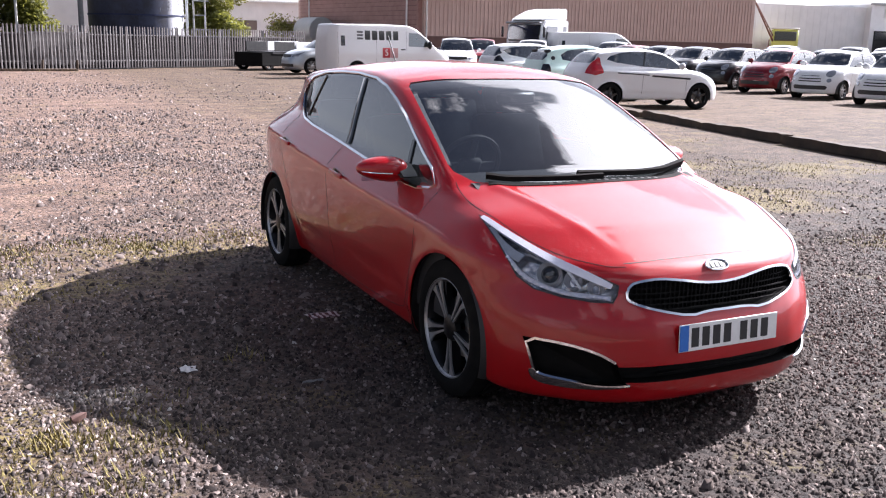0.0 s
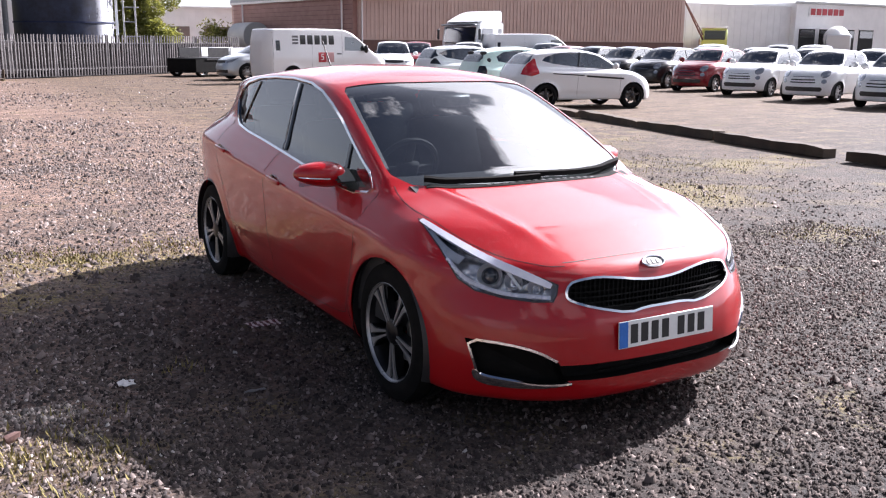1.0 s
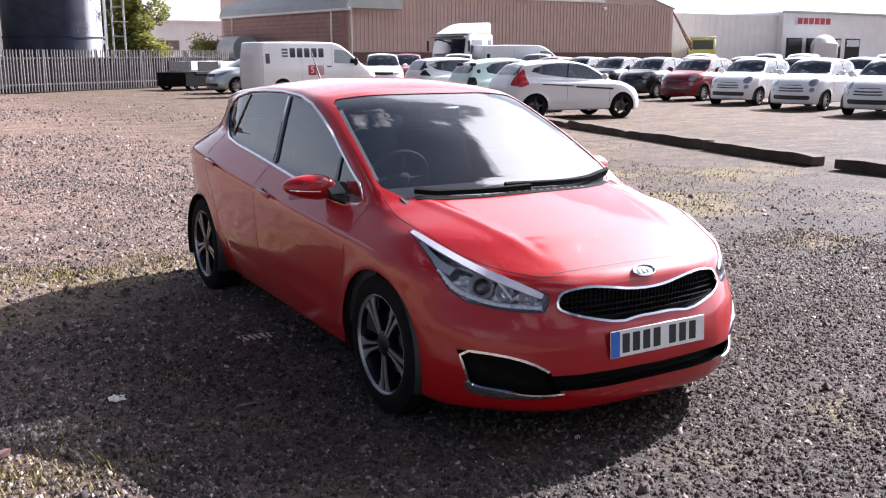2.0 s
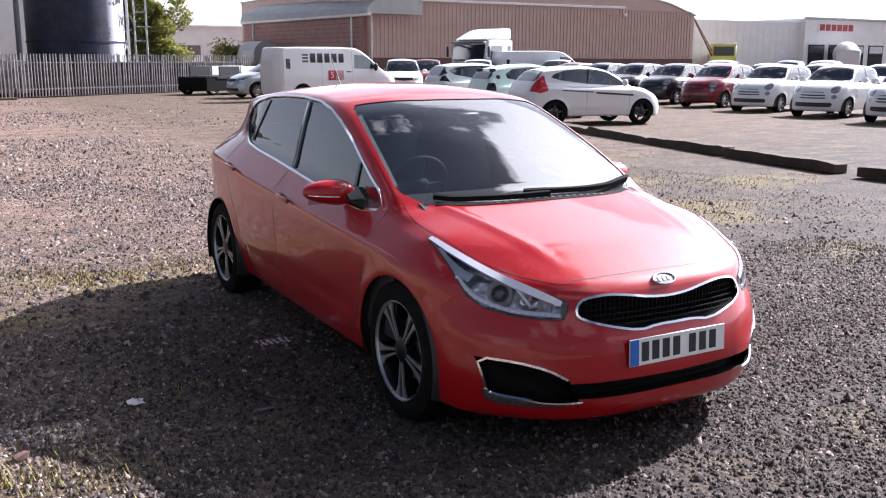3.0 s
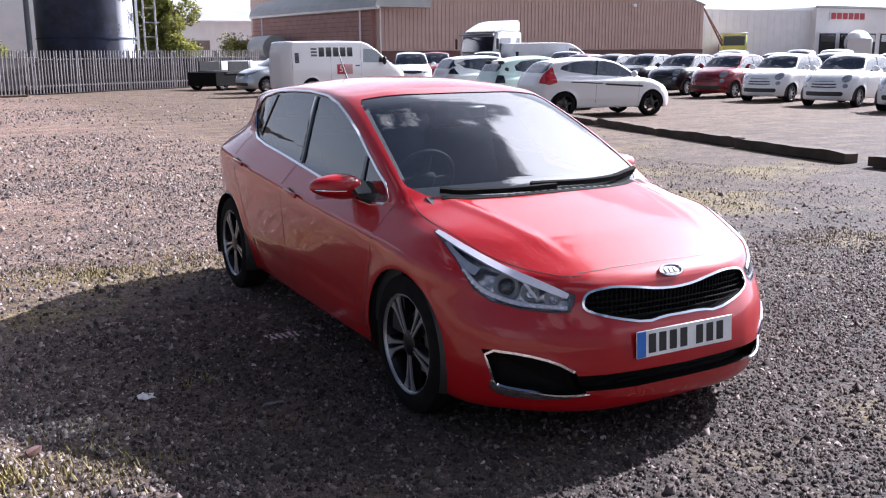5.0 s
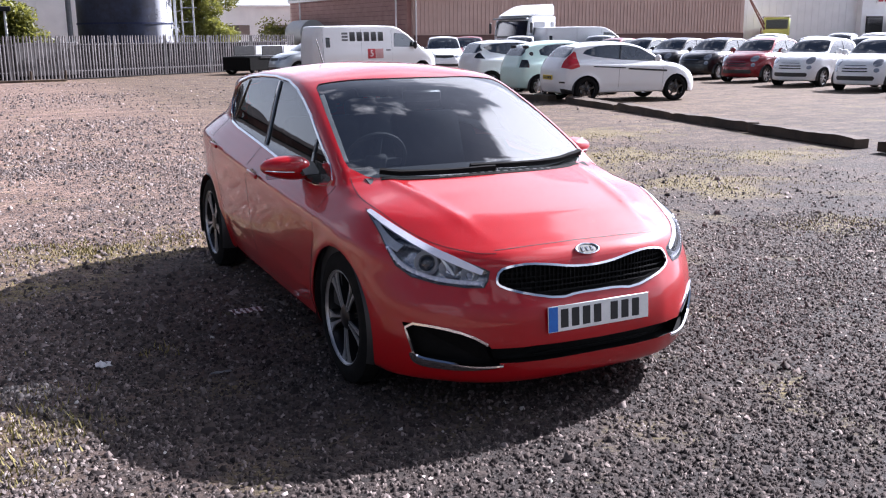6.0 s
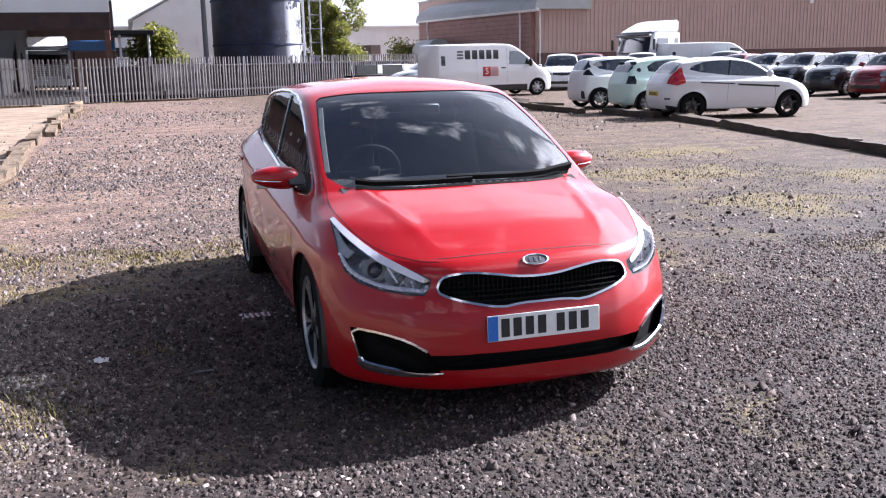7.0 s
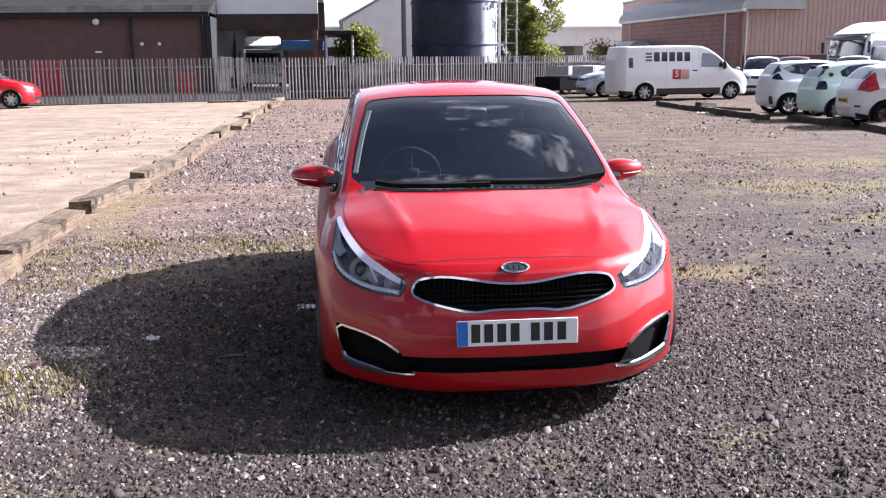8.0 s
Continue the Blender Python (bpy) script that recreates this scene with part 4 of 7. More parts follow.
# ---------------------------------------------------------------- ground
MOSS_BEDS = ((5.1, 7.2, 1.3, .8, 1), (4.8, 4.7, .7, .8, 1), (4.2, 2.4, .5, .35, .9), (2.0, 2.9, .5, .25, .8), (-2.4, 3.5, .7, .3, 1), (-1.3, 4.3, .9, .3, 1),
             (-2.6, 1.0, .4, .3, .9), (-2.3, -.5, .5, .4, .9), (7.2, 6.2, 1.2, .7, .7), (6.6, 9.6, 1.4, .7, .8), (-3.1, 6.5, .3, 3.0, .7), (3.2, 9.5, 1.2, .6, .6))


def build_ground():
    ax = np.unique(np.r_[np.linspace(-600, -40, 9), np.linspace(-40, 60, 101), np.arange(-4, 9.01, .1), np.linspace(60, 700, 9)])
    ay = np.unique(np.r_[np.linspace(-600, -20, 9), np.linspace(-20, 60, 81), np.arange(-3, 12.01, .1), np.linspace(60, 800, 9)])
    gx, gy = np.meshgrid(ax, ay, indexing="ij")
    gz = .012 * np.sin(gx * .9 + 1.3) * np.sin(gy * .7) + .010 * np.sin(gx * .31 + gy * .43)
    far = np.exp(-(np.maximum(np.hypot(gx, gy - 2.2) - 2.6, 0) / 3) ** 2)
    gz *= 1 - far
    pts = np.stack([gx, gy, gz], -1).reshape(-1, 3)
    n, m = len(ax), len(ay)
    idx = np.arange(n * m).reshape(n, m)
    quads = np.stack([idx[:-1, :-1], idx[1:, :-1], idx[1:, 1:], idx[:-1, 1:]], -1).reshape(-1, 4)
    me = bpy.data.meshes.new("ground")
    me.from_pydata(pts.tolist(), [], quads.tolist())
    me.shade_smooth()
    # where moss and thin grass have taken hold
    green = np.zeros(gx.shape)
    for x, y, sx, sy, k in MOSS_BEDS:
        green = np.maximum(green, k * np.exp(-((gx - x) / sx) ** 2 - ((gy - y) / sy) ** 2))
    layer = me.attributes.new("moss", "FLOAT", "POINT")
    layer.data.foreach_set("value", green.ravel().astype(np.float32))
    return me


def gravel_material():
    m, t, b = nodes_of("gravel and dust")
    co = t.nodes.new("ShaderNodeTexCoord")
    big, mid, fine = noise_node(t, .35, 5), noise_node(t, 2.2, 6), noise_node(t, 38, 6, .7)
    stones = noise_node(t, 26, kind="ShaderNodeTexVoronoi")
    pebble = noise_node(t, 60, kind="ShaderNodeTexVoronoi")
    # dark stone chips near the fresh gravel, paler trodden dust farther off
    sepd, far = t.nodes.new("ShaderNodeSeparateXYZ"), t.nodes.new("ShaderNodeMapRange")
    t.links.new(co.outputs["Object"], sepd.inputs[0])
    slant = t.nodes.new("ShaderNodeMath")
    slant.operation, slant.inputs[1].default_value = "MULTIPLY_ADD", -.38
    t.links.new(sepd.outputs["X"], slant.inputs[0])
    t.links.new(sepd.outputs["Y"], slant.inputs[2])
    wob = t.nodes.new("ShaderNodeMath")
    wob.operation, wob.inputs[1].default_value = "MULTIPLY_ADD", 5.0
    t.links.new(big.outputs["Fac"], wob.inputs[0])
    t.links.new(slant.outputs[0], wob.inputs[2])
    far.inputs[1].default_value, far.inputs[2].default_value = 2.5, 11.0
    t.links.new(wob.outputs[0], far.inputs[0])
    col = mix_node(t, ramp_node(t, mid.outputs["Fac"], .35, .65), (.021, .016, .0145), (.044, .034, .030))
    dusty = mix_node(t, ramp_node(t, mid.outputs["Fac"], .35, .68), (.132, .088, .069), (.212, .150, .119))
    # damp brown earth with less dust towards the parked cars
    earth, right = mix_node(t, ramp_node(t, mid.outputs["Fac"], .35, .68), (.070, .047, .030), (.130, .091, .062)), t.nodes.new("ShaderNodeMapRange")
    right.inputs[1].default_value, right.inputs[2].default_value = .0, 3.0
    t.links.new(sepd.outputs["X"], right.inputs[0])
    dusty = mix_node(t, right.outputs[0], dusty, earth)
    col = mix_node(t, far.outputs[0], col, dusty)
    tone = ramp_node(t, stones.outputs["Color"], .1, .9, (.10, .095, .09), (.93, .88, .84))
    col = mix_node(t, .6, col, tone, "OVERLAY")
    tone = ramp_node(t, pebble.outputs["Color"], .1, .9, (.25, .24, .24), (.80, .77, .74))
    col = mix_node(t, .45, col, tone, "OVERLAY")
    clods = noise_node(t, 13, 5, .65)
    col = mix_node(t, .55, col, ramp_node(t, clods.outputs["Fac"], .32, .68, (.16, .15, .15), (.80, .78, .76)), "OVERLAY")
    # old wheel tracks, drawn out along x
    track_map, track = t.nodes.new("ShaderNodeMapping"), t.nodes.new("ShaderNodeTexNoise")
    track_map.inputs["Scale"].default_value, track_map.inputs["Rotation"].default_value = (.35, 1.5, 1), (0, 0, radians(8))
    track.inputs["Scale"].default_value, track.inputs["Detail"].default_value, track.inputs["Roughness"].default_value = 1.5, 8, .62
    t.links.new(co.outputs["Object"], track_map.inputs["Vector"])
    t.links.new(track_map.outputs["Vector"], track.inputs["Vector"])
    col = mix_node(t, .6, col, ramp_node(t, track.outputs["Fac"], .34, .66, (.24, .22, .22), (.72, .71, .70)), "OVERLAY")
    # moss and thin grass in drifts
    bed = t.nodes.new("ShaderNodeAttribute")
    bed.attribute_name = "moss"
    grow = t.nodes.new("ShaderNodeMath")
    grow.operation, grow.inputs[1].default_value = "MULTIPLY_ADD", .34
    t.links.new(bed.outputs["Fac"], grow.inputs[0])
    t.links.new(noise_node(t, 1.6, 6, .65).outputs["Fac"], grow.inputs[2])
    moss = ramp_node(t, grow.outputs[0], .55, .74)
    speck = ramp_node(t, fine.outputs["Fac"], .42, .58)
    col = mix_node(t, mix_node(t, 1.0, moss, speck, "MULTIPLY"), col, (.20, .155, .052))
    # pale dust past the timbers on the low-x side
    sep, mr = t.nodes.new("ShaderNodeSeparateXYZ"), t.nodes.new("ShaderNodeMapRange")
    t.links.new(co.outputs["Object"], sep.inputs[0])
    mr.inputs[1].default_value, mr.inputs[2].default_value = -3.3, -3.9
    t.links.new(sep.outputs["X"], mr.inputs[0])
    dust = mix_node(t, ramp_node(t, mid.outputs["Fac"], .3, .7), (.225, .165, .112), (.325, .247, .175))
    dust = mix_node(t, .6, dust, ramp_node(t, fine.outputs["Fac"], .3, .7, (.2, .2, .2), (.8, .8, .8)), "SOFT_LIGHT")
    drift_map, drift = t.nodes.new("ShaderNodeMapping"), t.nodes.new("ShaderNodeTexNoise")
    drift_map.inputs["Scale"].default_value = (.22, .45, 1)
    drift.inputs["Scale"].default_value, drift.inputs["Detail"].default_value = 1.3, 7
    t.links.new(co.outputs["Object"], drift_map.inputs["Vector"])
    t.links.new(drift_map.outputs["Vector"], drift.inputs["Vector"])
    dust = mix_node(t, .32, dust, ramp_node(t, drift.outputs["Fac"], .36, .62, (.26, .25, .25), (.66, .66, .66)), "OVERLAY")
    dust = mix_node(t, .5, dust, ramp_node(t, noise_node(t, 1.1, 6, .65).outputs["Fac"], .35, .65, (.3, .3, .3), (.7, .7, .7)), "SOFT_LIGHT")
    col = mix_node(t, mr.outputs[0], col, dust)
    t.links.new(col, b.inputs["Base Color"])
    b.inputs["Roughness"].default_value = .9
    h = mix_node(t, .5, fine.outputs["Fac"], ramp_node(t, stones.outputs["Distance"], 0, .6, (1, 1, 1), (0, 0, 0)))
    h = mix_node(t, .5, h, clods.outputs["Fac"])
    h = mix_node(t, .35, h, track.outputs["Fac"])
    # the trodden yard past the timbers is packed smooth, with ruts
    rut_map, rut = t.nodes.new("ShaderNodeMapping"), t.nodes.new("ShaderNodeTexNoise")
    rut_map.inputs["Scale"].default_value = (.5, .8, 1)
    rut.inputs["Scale"].default_value, rut.inputs["Detail"].default_value = 1.6, 6
    t.links.new(co.outputs["Object"], rut_map.inputs["Vector"])
    t.links.new(rut_map.outputs["Vector"], rut.inputs["Vector"])
    h = mix_node(t, mr.outputs[0], h, mix_node(t, .25, ramp_node(t, rut.outputs["Fac"], 0, 1, (.42, .42, .42), (.58, .58, .58)), fine.outputs["Fac"]))
    bump_node(t, h, .8, .045, b)
    return m


GRAVEL = gravel_material()
ground = new("ground", build_ground())
ground.data.materials.append(GRAVEL)
tagged(ground, "grey-brown gravel yard with moss and pale dust", "ground", kind="structure")


def timber_material(name, c0, c1, rot):
    """Weathered timber: grain and cracks along y, dark rotten patches."""
    m, t, b = nodes_of(name)
    co, mp, grain = t.nodes.new("ShaderNodeTexCoord"), t.nodes.new("ShaderNodeMapping"), t.nodes.new("ShaderNodeTexNoise")
    mp.inputs["Scale"].default_value = (1, .06, 1)
    grain.inputs["Scale"].default_value, grain.inputs["Detail"].default_value, grain.inputs["Roughness"].default_value = 55, 6, .65
    t.links.new(co.outputs["Object"], mp.inputs["Vector"])
    t.links.new(mp.outputs["Vector"], grain.inputs["Vector"])
    patch = noise_node(t, 3.2, 6, .65)
    col = mix_node(t, ramp_node(t, grain.outputs["Fac"], .36, .62), c0, c1)
    col = mix_node(t, ramp_node(t, patch.outputs["Fac"], .56, .66), col, rot)
    info, hsv, mr = t.nodes.new("ShaderNodeObjectInfo"), t.nodes.new("ShaderNodeHueSaturation"), t.nodes.new("ShaderNodeMapRange")
    mr.inputs[3].default_value, mr.inputs[4].default_value = .7, 1.25
    t.links.new(info.outputs["Random"], mr.inputs[0])
    t.links.new(mr.outputs[0], hsv.inputs["Value"])
    t.links.new(col, hsv.inputs["Color"])
    t.links.new(hsv.outputs["Color"], b.inputs["Base Color"])
    b.inputs["Roughness"].default_value = .9
    bump_node(t, mix_node(t, .4, grain.outputs["Fac"], patch.outputs["Fac"]), .9, .02, b)
    return m


WOOD = timber_material("weathered timber", (.10, .066, .040), (.27, .195, .125), (.035, .024, .016))
DARK_WOOD = surface("dark brown timber", (.048, .034, .024), (.105, .076, .052), .85, 0, 3, 45, .5, .008, per_object=.25)


def sleeper_mesh(length, seed, worn=1.0):
    bm = box((.24, length, .15), (0, 0, .075))
    bmesh.ops.subdivide_edges(bm, edges=[e for e in bm.edges if abs(e.verts[0].co.y - e.verts[1].co.y) > .1], cuts=20, use_grid_fill=True)
    bmesh.ops.subdivide_edges(bm, edges=[e for e in bm.edges if abs(e.verts[0].co.x - e.verts[1].co.x) > .1], cuts=3, use_grid_fill=True)
    for v in bm.verts:
        k = noise.noise_vector(v.co * 3.1 + Vector((seed * 7.3, 0, 0)))
        v.co += Vector((k.x * .045, k.y * .07, k.z * .05 if v.co.z > .05 else 0)) * worn
        if abs(v.co.y) > length / 2 - .1:
            v.co.x *= .93
            v.co.z *= .9
    return mesh_of("timber_sleeper", bm, WOOD, 50)


def build_sleepers():
    meshes = [sleeper_mesh(2.45, k, .5) for k in range(5)]
    straight = [sleeper_mesh(2.45, k + 9, .35) for k in range(5)]
    rnd = random.Random(5)

    def lay(x, y, turn, k, group, label, z=0.0, sx=1.0, sy=1.0):
        ob = new("timber_sleeper", (straight if "dark" in label else meshes)[k % 5])
        ob.matrix_basis = pose(x, y, z, rnd.uniform(-1, 1), rnd.uniform(-4, 4), turn) @ Matrix.Diagonal((sx, sy, 1, 1))
        tagged(ob, label, "timber sleeper", group)
        if "dark" in label:
            ob.material_slots[0].link = "OBJECT"
            ob.material_slots[0].material = DARK_WOOD

    y = -1.2
    for k in range(15):
        bend = -3.50 + .10 * math.sin(k * 1.7) + (.10 if k == 3 else 0)
        lay(bend, y + 1.22, rnd.uniform(-6, 6), k, "timbers along the pale yard", "pale weathered timber sleeper laid as a kerb on gravel", sx=rnd.uniform(.85, 1.15), sy=rnd.uniform(.90, .99), z=rnd.uniform(-.02, .015))
        y += 2.5 + rnd.uniform(-.05, .12)
    for k, (x, yy) in enumerate(((9.05, -2.6), (8.95, 1.6), (8.95, 4.5), (9.15, 7.35), (9.6, 9.85), (10.1, 12.3), (10.5, 14.8), (10.6, 18.0), (9.9, 20.9), (9.8, 23.6), (9.8, 26.2))):
        lay(x, yy, (-2, -3, 2, -8, -11, -11, -9, 3, 8, 4, 0)[k], k + 2, "timbers before the parked cars", "dark weathered timber sleeper edging the car park", sx=1.1)


build_sleepers()


# ---------------------------------------------------------------- palisade fence
FENCE_STEEL = surface("dull galvanised steel", (.115, .108, .112), (.19, .18, .18), .6, .1, 3, 60, .2, spec=.3, per_object=.22)


def build_fence():
    fence = thing("palisade_fence", "tall grey galvanised steel palisade fence with pointed pales", "fence", kind="structure")
    pale = bmesh.new()
    w, d, h = .037, .014, 1.78
    prof = [(-w, 0), (-w * .45, d), (w * .45, d), (w, 0), (w * .42, d - .004), (-w * .42, d - .004)]
    lo = [pale.verts.new((x, -y, .05)) for x, y in prof]
    hi = [pale.verts.new((x, -y, h - .11)) for x, y in prof]
    tip = [pale.verts.new((x * (.5 if abs(x) < w * .9 else .95), -y * .8 - .01, h if abs(x) < w * .5 else h - .035)) for x, y in prof]
    for a, b in ((lo, hi), (hi, tip)):
        for i in range(6):
            pale.faces.new((a[i], a[(i + 1) % 6], b[(i + 1) % 6], b[i]))
    pale.faces.new(tip)
    bmesh.ops.recalc_face_normals(pale, faces=pale.faces)
    pm = mesh_of("pale", pale, FENCE_STEEL, 30)
    post = mesh_of("post", box((.10, .055, 1.75), (0, .05, .875), .004), FENCE_STEEL, 30)
    runs = [((-24, 32.3), (-3.4, 36.6)), ((-3.4, 36.6), (1.0, 38.4)), ((1.0, 38.4), (13.2, 45.6))]
    rnd, left = random.Random(3), 300
    rest = []
    for (x0, y0), (x1, y1) in runs:
        d = Vector((x1 - x0, y1 - y0, 0))
        turn = math.atan2(d.y, d.x)
        n = int(d.length / .152)
        for i in range(n):
            p = Vector((x0, y0, 0)) + d * (i + .5) / n
            m = Matrix.Translation(p) @ Matrix.Rotation(turn, 4, "Z") @ Matrix.Rotation(rnd.gauss(0, .012), 4, "Y")
            if -16 < p.x < 12.5 and left > 0:
                ob = new("pale", pm)
                ob.parent, ob.matrix_basis = fence, m
                left -= 1
            else:
                rest.append(m)
        for i in range(int(d.length / 2.75) + 1):
            p = Vector((x0, y0, 0)) + d.normalized() * 2.75 * i
            ob = new("post", post)
            ob.parent, ob.matrix_basis = fence, Matrix.Translation(p) @ Matrix.Rotation(turn, 4, "Z")
        for z in (.35, 1.42):
            part("rail", box((d.length, .045, .05), (0, .025, 0), .004, Matrix.Translation((x0 + d.x / 2, y0 + d.y / 2, z)) @ Matrix.Rotation(turn, 4, "Z")), FENCE_STEEL, fence)
    if rest:
        bm = bmesh.new()
        for m in rest:
            tmp = len(bm.verts)
            bm.from_mesh(pm)
            bm.verts.ensure_lookup_table()
            bmesh.ops.transform(bm, matrix=m, verts=bm.verts[tmp:])
        tagged(part("more_pales", bm, FENCE_STEEL, fence), kind="stuff")


build_fence()

# dark slab added over the ground there, to darken what shows between pales
GAP_GROUND = surface("dark ground for fence gaps", (.022, .021, .022), (.045, .042, .040), .85, 0, .8, 40, .4, .01)
bm = slab([(-60, 24.9), (-24, 32.5), (-3.5, 36.8), (.9, 38.6), (13.2, 45.9), (14, 60), (-60, 60)], .05)
ob = solid("asphalt_yard", bm, GAP_GROUND, "dark slab added behind the steel fence to darken its gaps", "pavement")
ob["kind"] = "structure"

# ---------------------------------------------------------------- buildings and yard behind the fence
BRICK = surface("red-brown brick", (.33, .19, .17), (.40, .24, .215), .85, 0, 2, 30, .3)
BROWN_BRICK = surface("dark brown brick", (.115, .062, .055), (.15, .085, .07), .85, 0, 2, 30, .3)
CLAD = surface("buff ribbed cladding", (.50, .355, .305), (.56, .405, .355), .6, 0, 1.2, 30, .1)
PALE = surface("pale cladding", (.80, .795, .79), (.87, .86, .855), .55, 0, 1, 25, .1)
ROOF_GREY = surface("grey roof sheet", (.36, .37, .37), (.44, .44, .43), .5, .2, 1, 25, .1)
TILE = surface("dark roof tiles", (.026, .024, .025), (.046, .042, .041), .8, 0, 2, 20, .3, spec=.15, per_object=.3)
TANK = surface("dark blue tank paint", (.016, .022, .055), (.028, .036, .08), .7, 0, .8, 12, .15, spec=.25)
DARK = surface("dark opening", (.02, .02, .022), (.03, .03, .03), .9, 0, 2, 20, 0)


def ribbed(bm, x0, x1, z0, z1, y, step, deep=.03):
    """Upright ribs of sheet cladding on a wall that faces -y."""
    n = int((x1 - x0) / step)
    for i in range(n):
        box((step * .35, deep, z1 - z0), (x0 + (i + .5) * step, y - deep / 2, (z0 + z1) / 2), 0, None, bm)
    return bm


def build_hall():
    b = thing("clad_hall", "long buff-pink industrial hall with ribbed cladding", "building", kind="structure", m=Matrix.Translation((23.6, 53, 0)))
    flat = Matrix(((1, 0, 0, 0), (0, 0, 1, 13), (0, 1, 0, 0), (0, 0, 0, 1)))
    part("wall", slab([(0, 0), (28.2, 0), (28.2, 5.0), (25.4, 5.85), (22.5, 6.3), (0, 6.3)], 26, flat), CLAD, b, smooth=0)
    part("cladding", ribbed(bmesh.new(), .1, 28.1, 1.75, 5.3, -.002, .30, .035), CLAD, b, "ribbed buff cladding sheets", smooth=0)
    part("plinth", box((28.2, .06, 1.7), (14.1, -.035, .85)), BROWN_BRICK, b, "dark brick plinth")
    part("gutter", box((21.0, .18, .16), (10.6, -.09, 5.42), .02), PALE, b, "pale roof gutter")
    part("roof", slab([(-.1, 6.31), (22.5, 6.31), (25.4, 5.86), (28.35, 5.0), (28.35, 5.12), (25.4, 5.98), (22.5, 6.43), (-.1, 6.43)], 26.1, flat), ROOF_GREY, b, smooth=0)
    part("flood_lamp", box((.35, .2, .22), (21, -.2, 4.9), .03), PALE, b)
    part("downpipe", tube((.15, -.08, 0), (.15, -.08, 5.3), .05), PALE, b)


def build_brick_hall():
    b = thing("brick_hall", "red-brown brick workshop with a grey sheet roof", "building", kind="structure", m=Matrix.Translation((23.2, 53.3, 0)) @ Matrix.Rotation(radians(96), 4, "Z"))
    part("wall", box((18.4, 4, 4.3), (9.2, -2.1, 2.15)), BRICK, b)
    part("fascia", box((19.6, .22, .20), (8.6, .08, 4.40), .02), PALE, b, "pale fascia board")
    roof = slab([(.25, 4.45), (.12, 4.85), (-.35, 5.25), (-1.2, 5.62), (-2.4, 5.85), (-4, 5.95), (-4, 4.45)], 19.4, Matrix(((0, 0, 1, 8.6), (1, 0, 0, 0), (0, 1, 0, 0), (0, 0, 0, 1))))
    part("roof", roof, ROOF_GREY, b, "grey curved sheet roof", smooth=30)
    for x in (1.1, 16.3):
        part("downpipe", tube((x, .10, 0), (x, .10, 4.3), .06), PALE, b)
    bm = bmesh.new()
    for z in np.arange(.3, 4.2, .3):
        box((18.4, .012, .02), (9.2, .006, z), 0, None, bm)
    part("brick_courses", bm, BROWN_BRICK, b, smooth=0)


def build_showroom():
    b = thing("white_showroom", "white showroom with dark openings and a red sign", "building", kind="structure", m=Matrix.Translation((58.5, 62, 0)))
    part("wall", box((16.4, 20, 5.3), (8.2, 10, 2.65)), PALE, b)
    bm = ribbed(bmesh.new(), .2, 16.2, .2, 5.2, -.002, .9, .015)
    part("cladding", bm, PALE, b, smooth=0)
    part("front_block", box((26, 20, 5.7), (29.4, 9.4, 2.85)), PALE, b)
    part("parapet", box((26.2, .3, .25), (29.4, -.62, 5.7), .02), ROOF_GREY, b)
    for x in (18.2, 21.2, 24.3, 27.4):
        w = part("opening", box((2.3, .10, 2.6), (x, -.62, 1.9)), DARK, b, "dark opening")
        part("frame", box((2.6, .06, .16), (x, -.66, 3.25), .01), PALE, w)
        part("pane", box((2.1, .02, .7), (x, -.68, 2.7)), DARK_GLASS, w)
    sign = part("sign", box((5.4, .08, .86), (20.9, -.66, 4.85), .01), PALE, b, "pale sign with a row of red bars")
    for k in range(6):
        part("sign_bar", box((.70, .04, .62), (18.75 + .86 * k, -.72, 4.85), .02), PRINT_RED, sign)


def build_brown():
    b = thing("brown_workshop", "dark brown brick workshop with a dark tiled roof", "building", kind="structure", m=Matrix.Translation((-30, 48, 0)))
    part("wall", box((21.8, 12, 4.05), (10.9, 6, 2.02)), BROWN_BRICK, b)
    part("fascia", box((22.2, .12, .30), (11, -.32, 4.12), .01), DARK, b)
    slope = radians(28)
    tile = mesh_of("roof_tile", box((.42, .40, .035), (0, 0, 0), .008), TILE, 30)
    for r in range(2):
        for i in range(52):
            ob = new("roof_tile", tile)
            ob.parent = b
            ob.matrix_basis = Matrix.Translation((.2 + .425 * i, -.28 + .33 * r, 4.30 + .18 * r)) @ Matrix.Rotation(slope, 4, "X")
    part("roof", slab([(-.4, 4.2), (6, 6.0), (12.4, 4.2)], 22.2, Matrix(((0, 0, 1, 11), (1, 0, 0, 0), (0, 1, 0, 0), (0, 0, 0, 1)))), TILE, b, smooth=0)
    for x in (18.0, 21.7):
        part("downpipe", tube((x, -.1, 0), (x, -.1, 4.0), .07), DARK, b)
    part("wall_lamp", lathe([(0, .02), (.05, .16), (.16, .18), (.22, .12), (.24, .001)], 20, "Y"), PALE, b, "round pale wall lamp", m=Matrix.Translation((16.25, -.24, 3.75)))
    for x, z in ((16.25, 2.2), (18.5, 2.6), (19.4, 2.6)):
        part("wall_plate", box((.34 if x < 17 else .16, .05, .09 if x < 17 else .16), (x, -.03, z), .01), PALE, b)


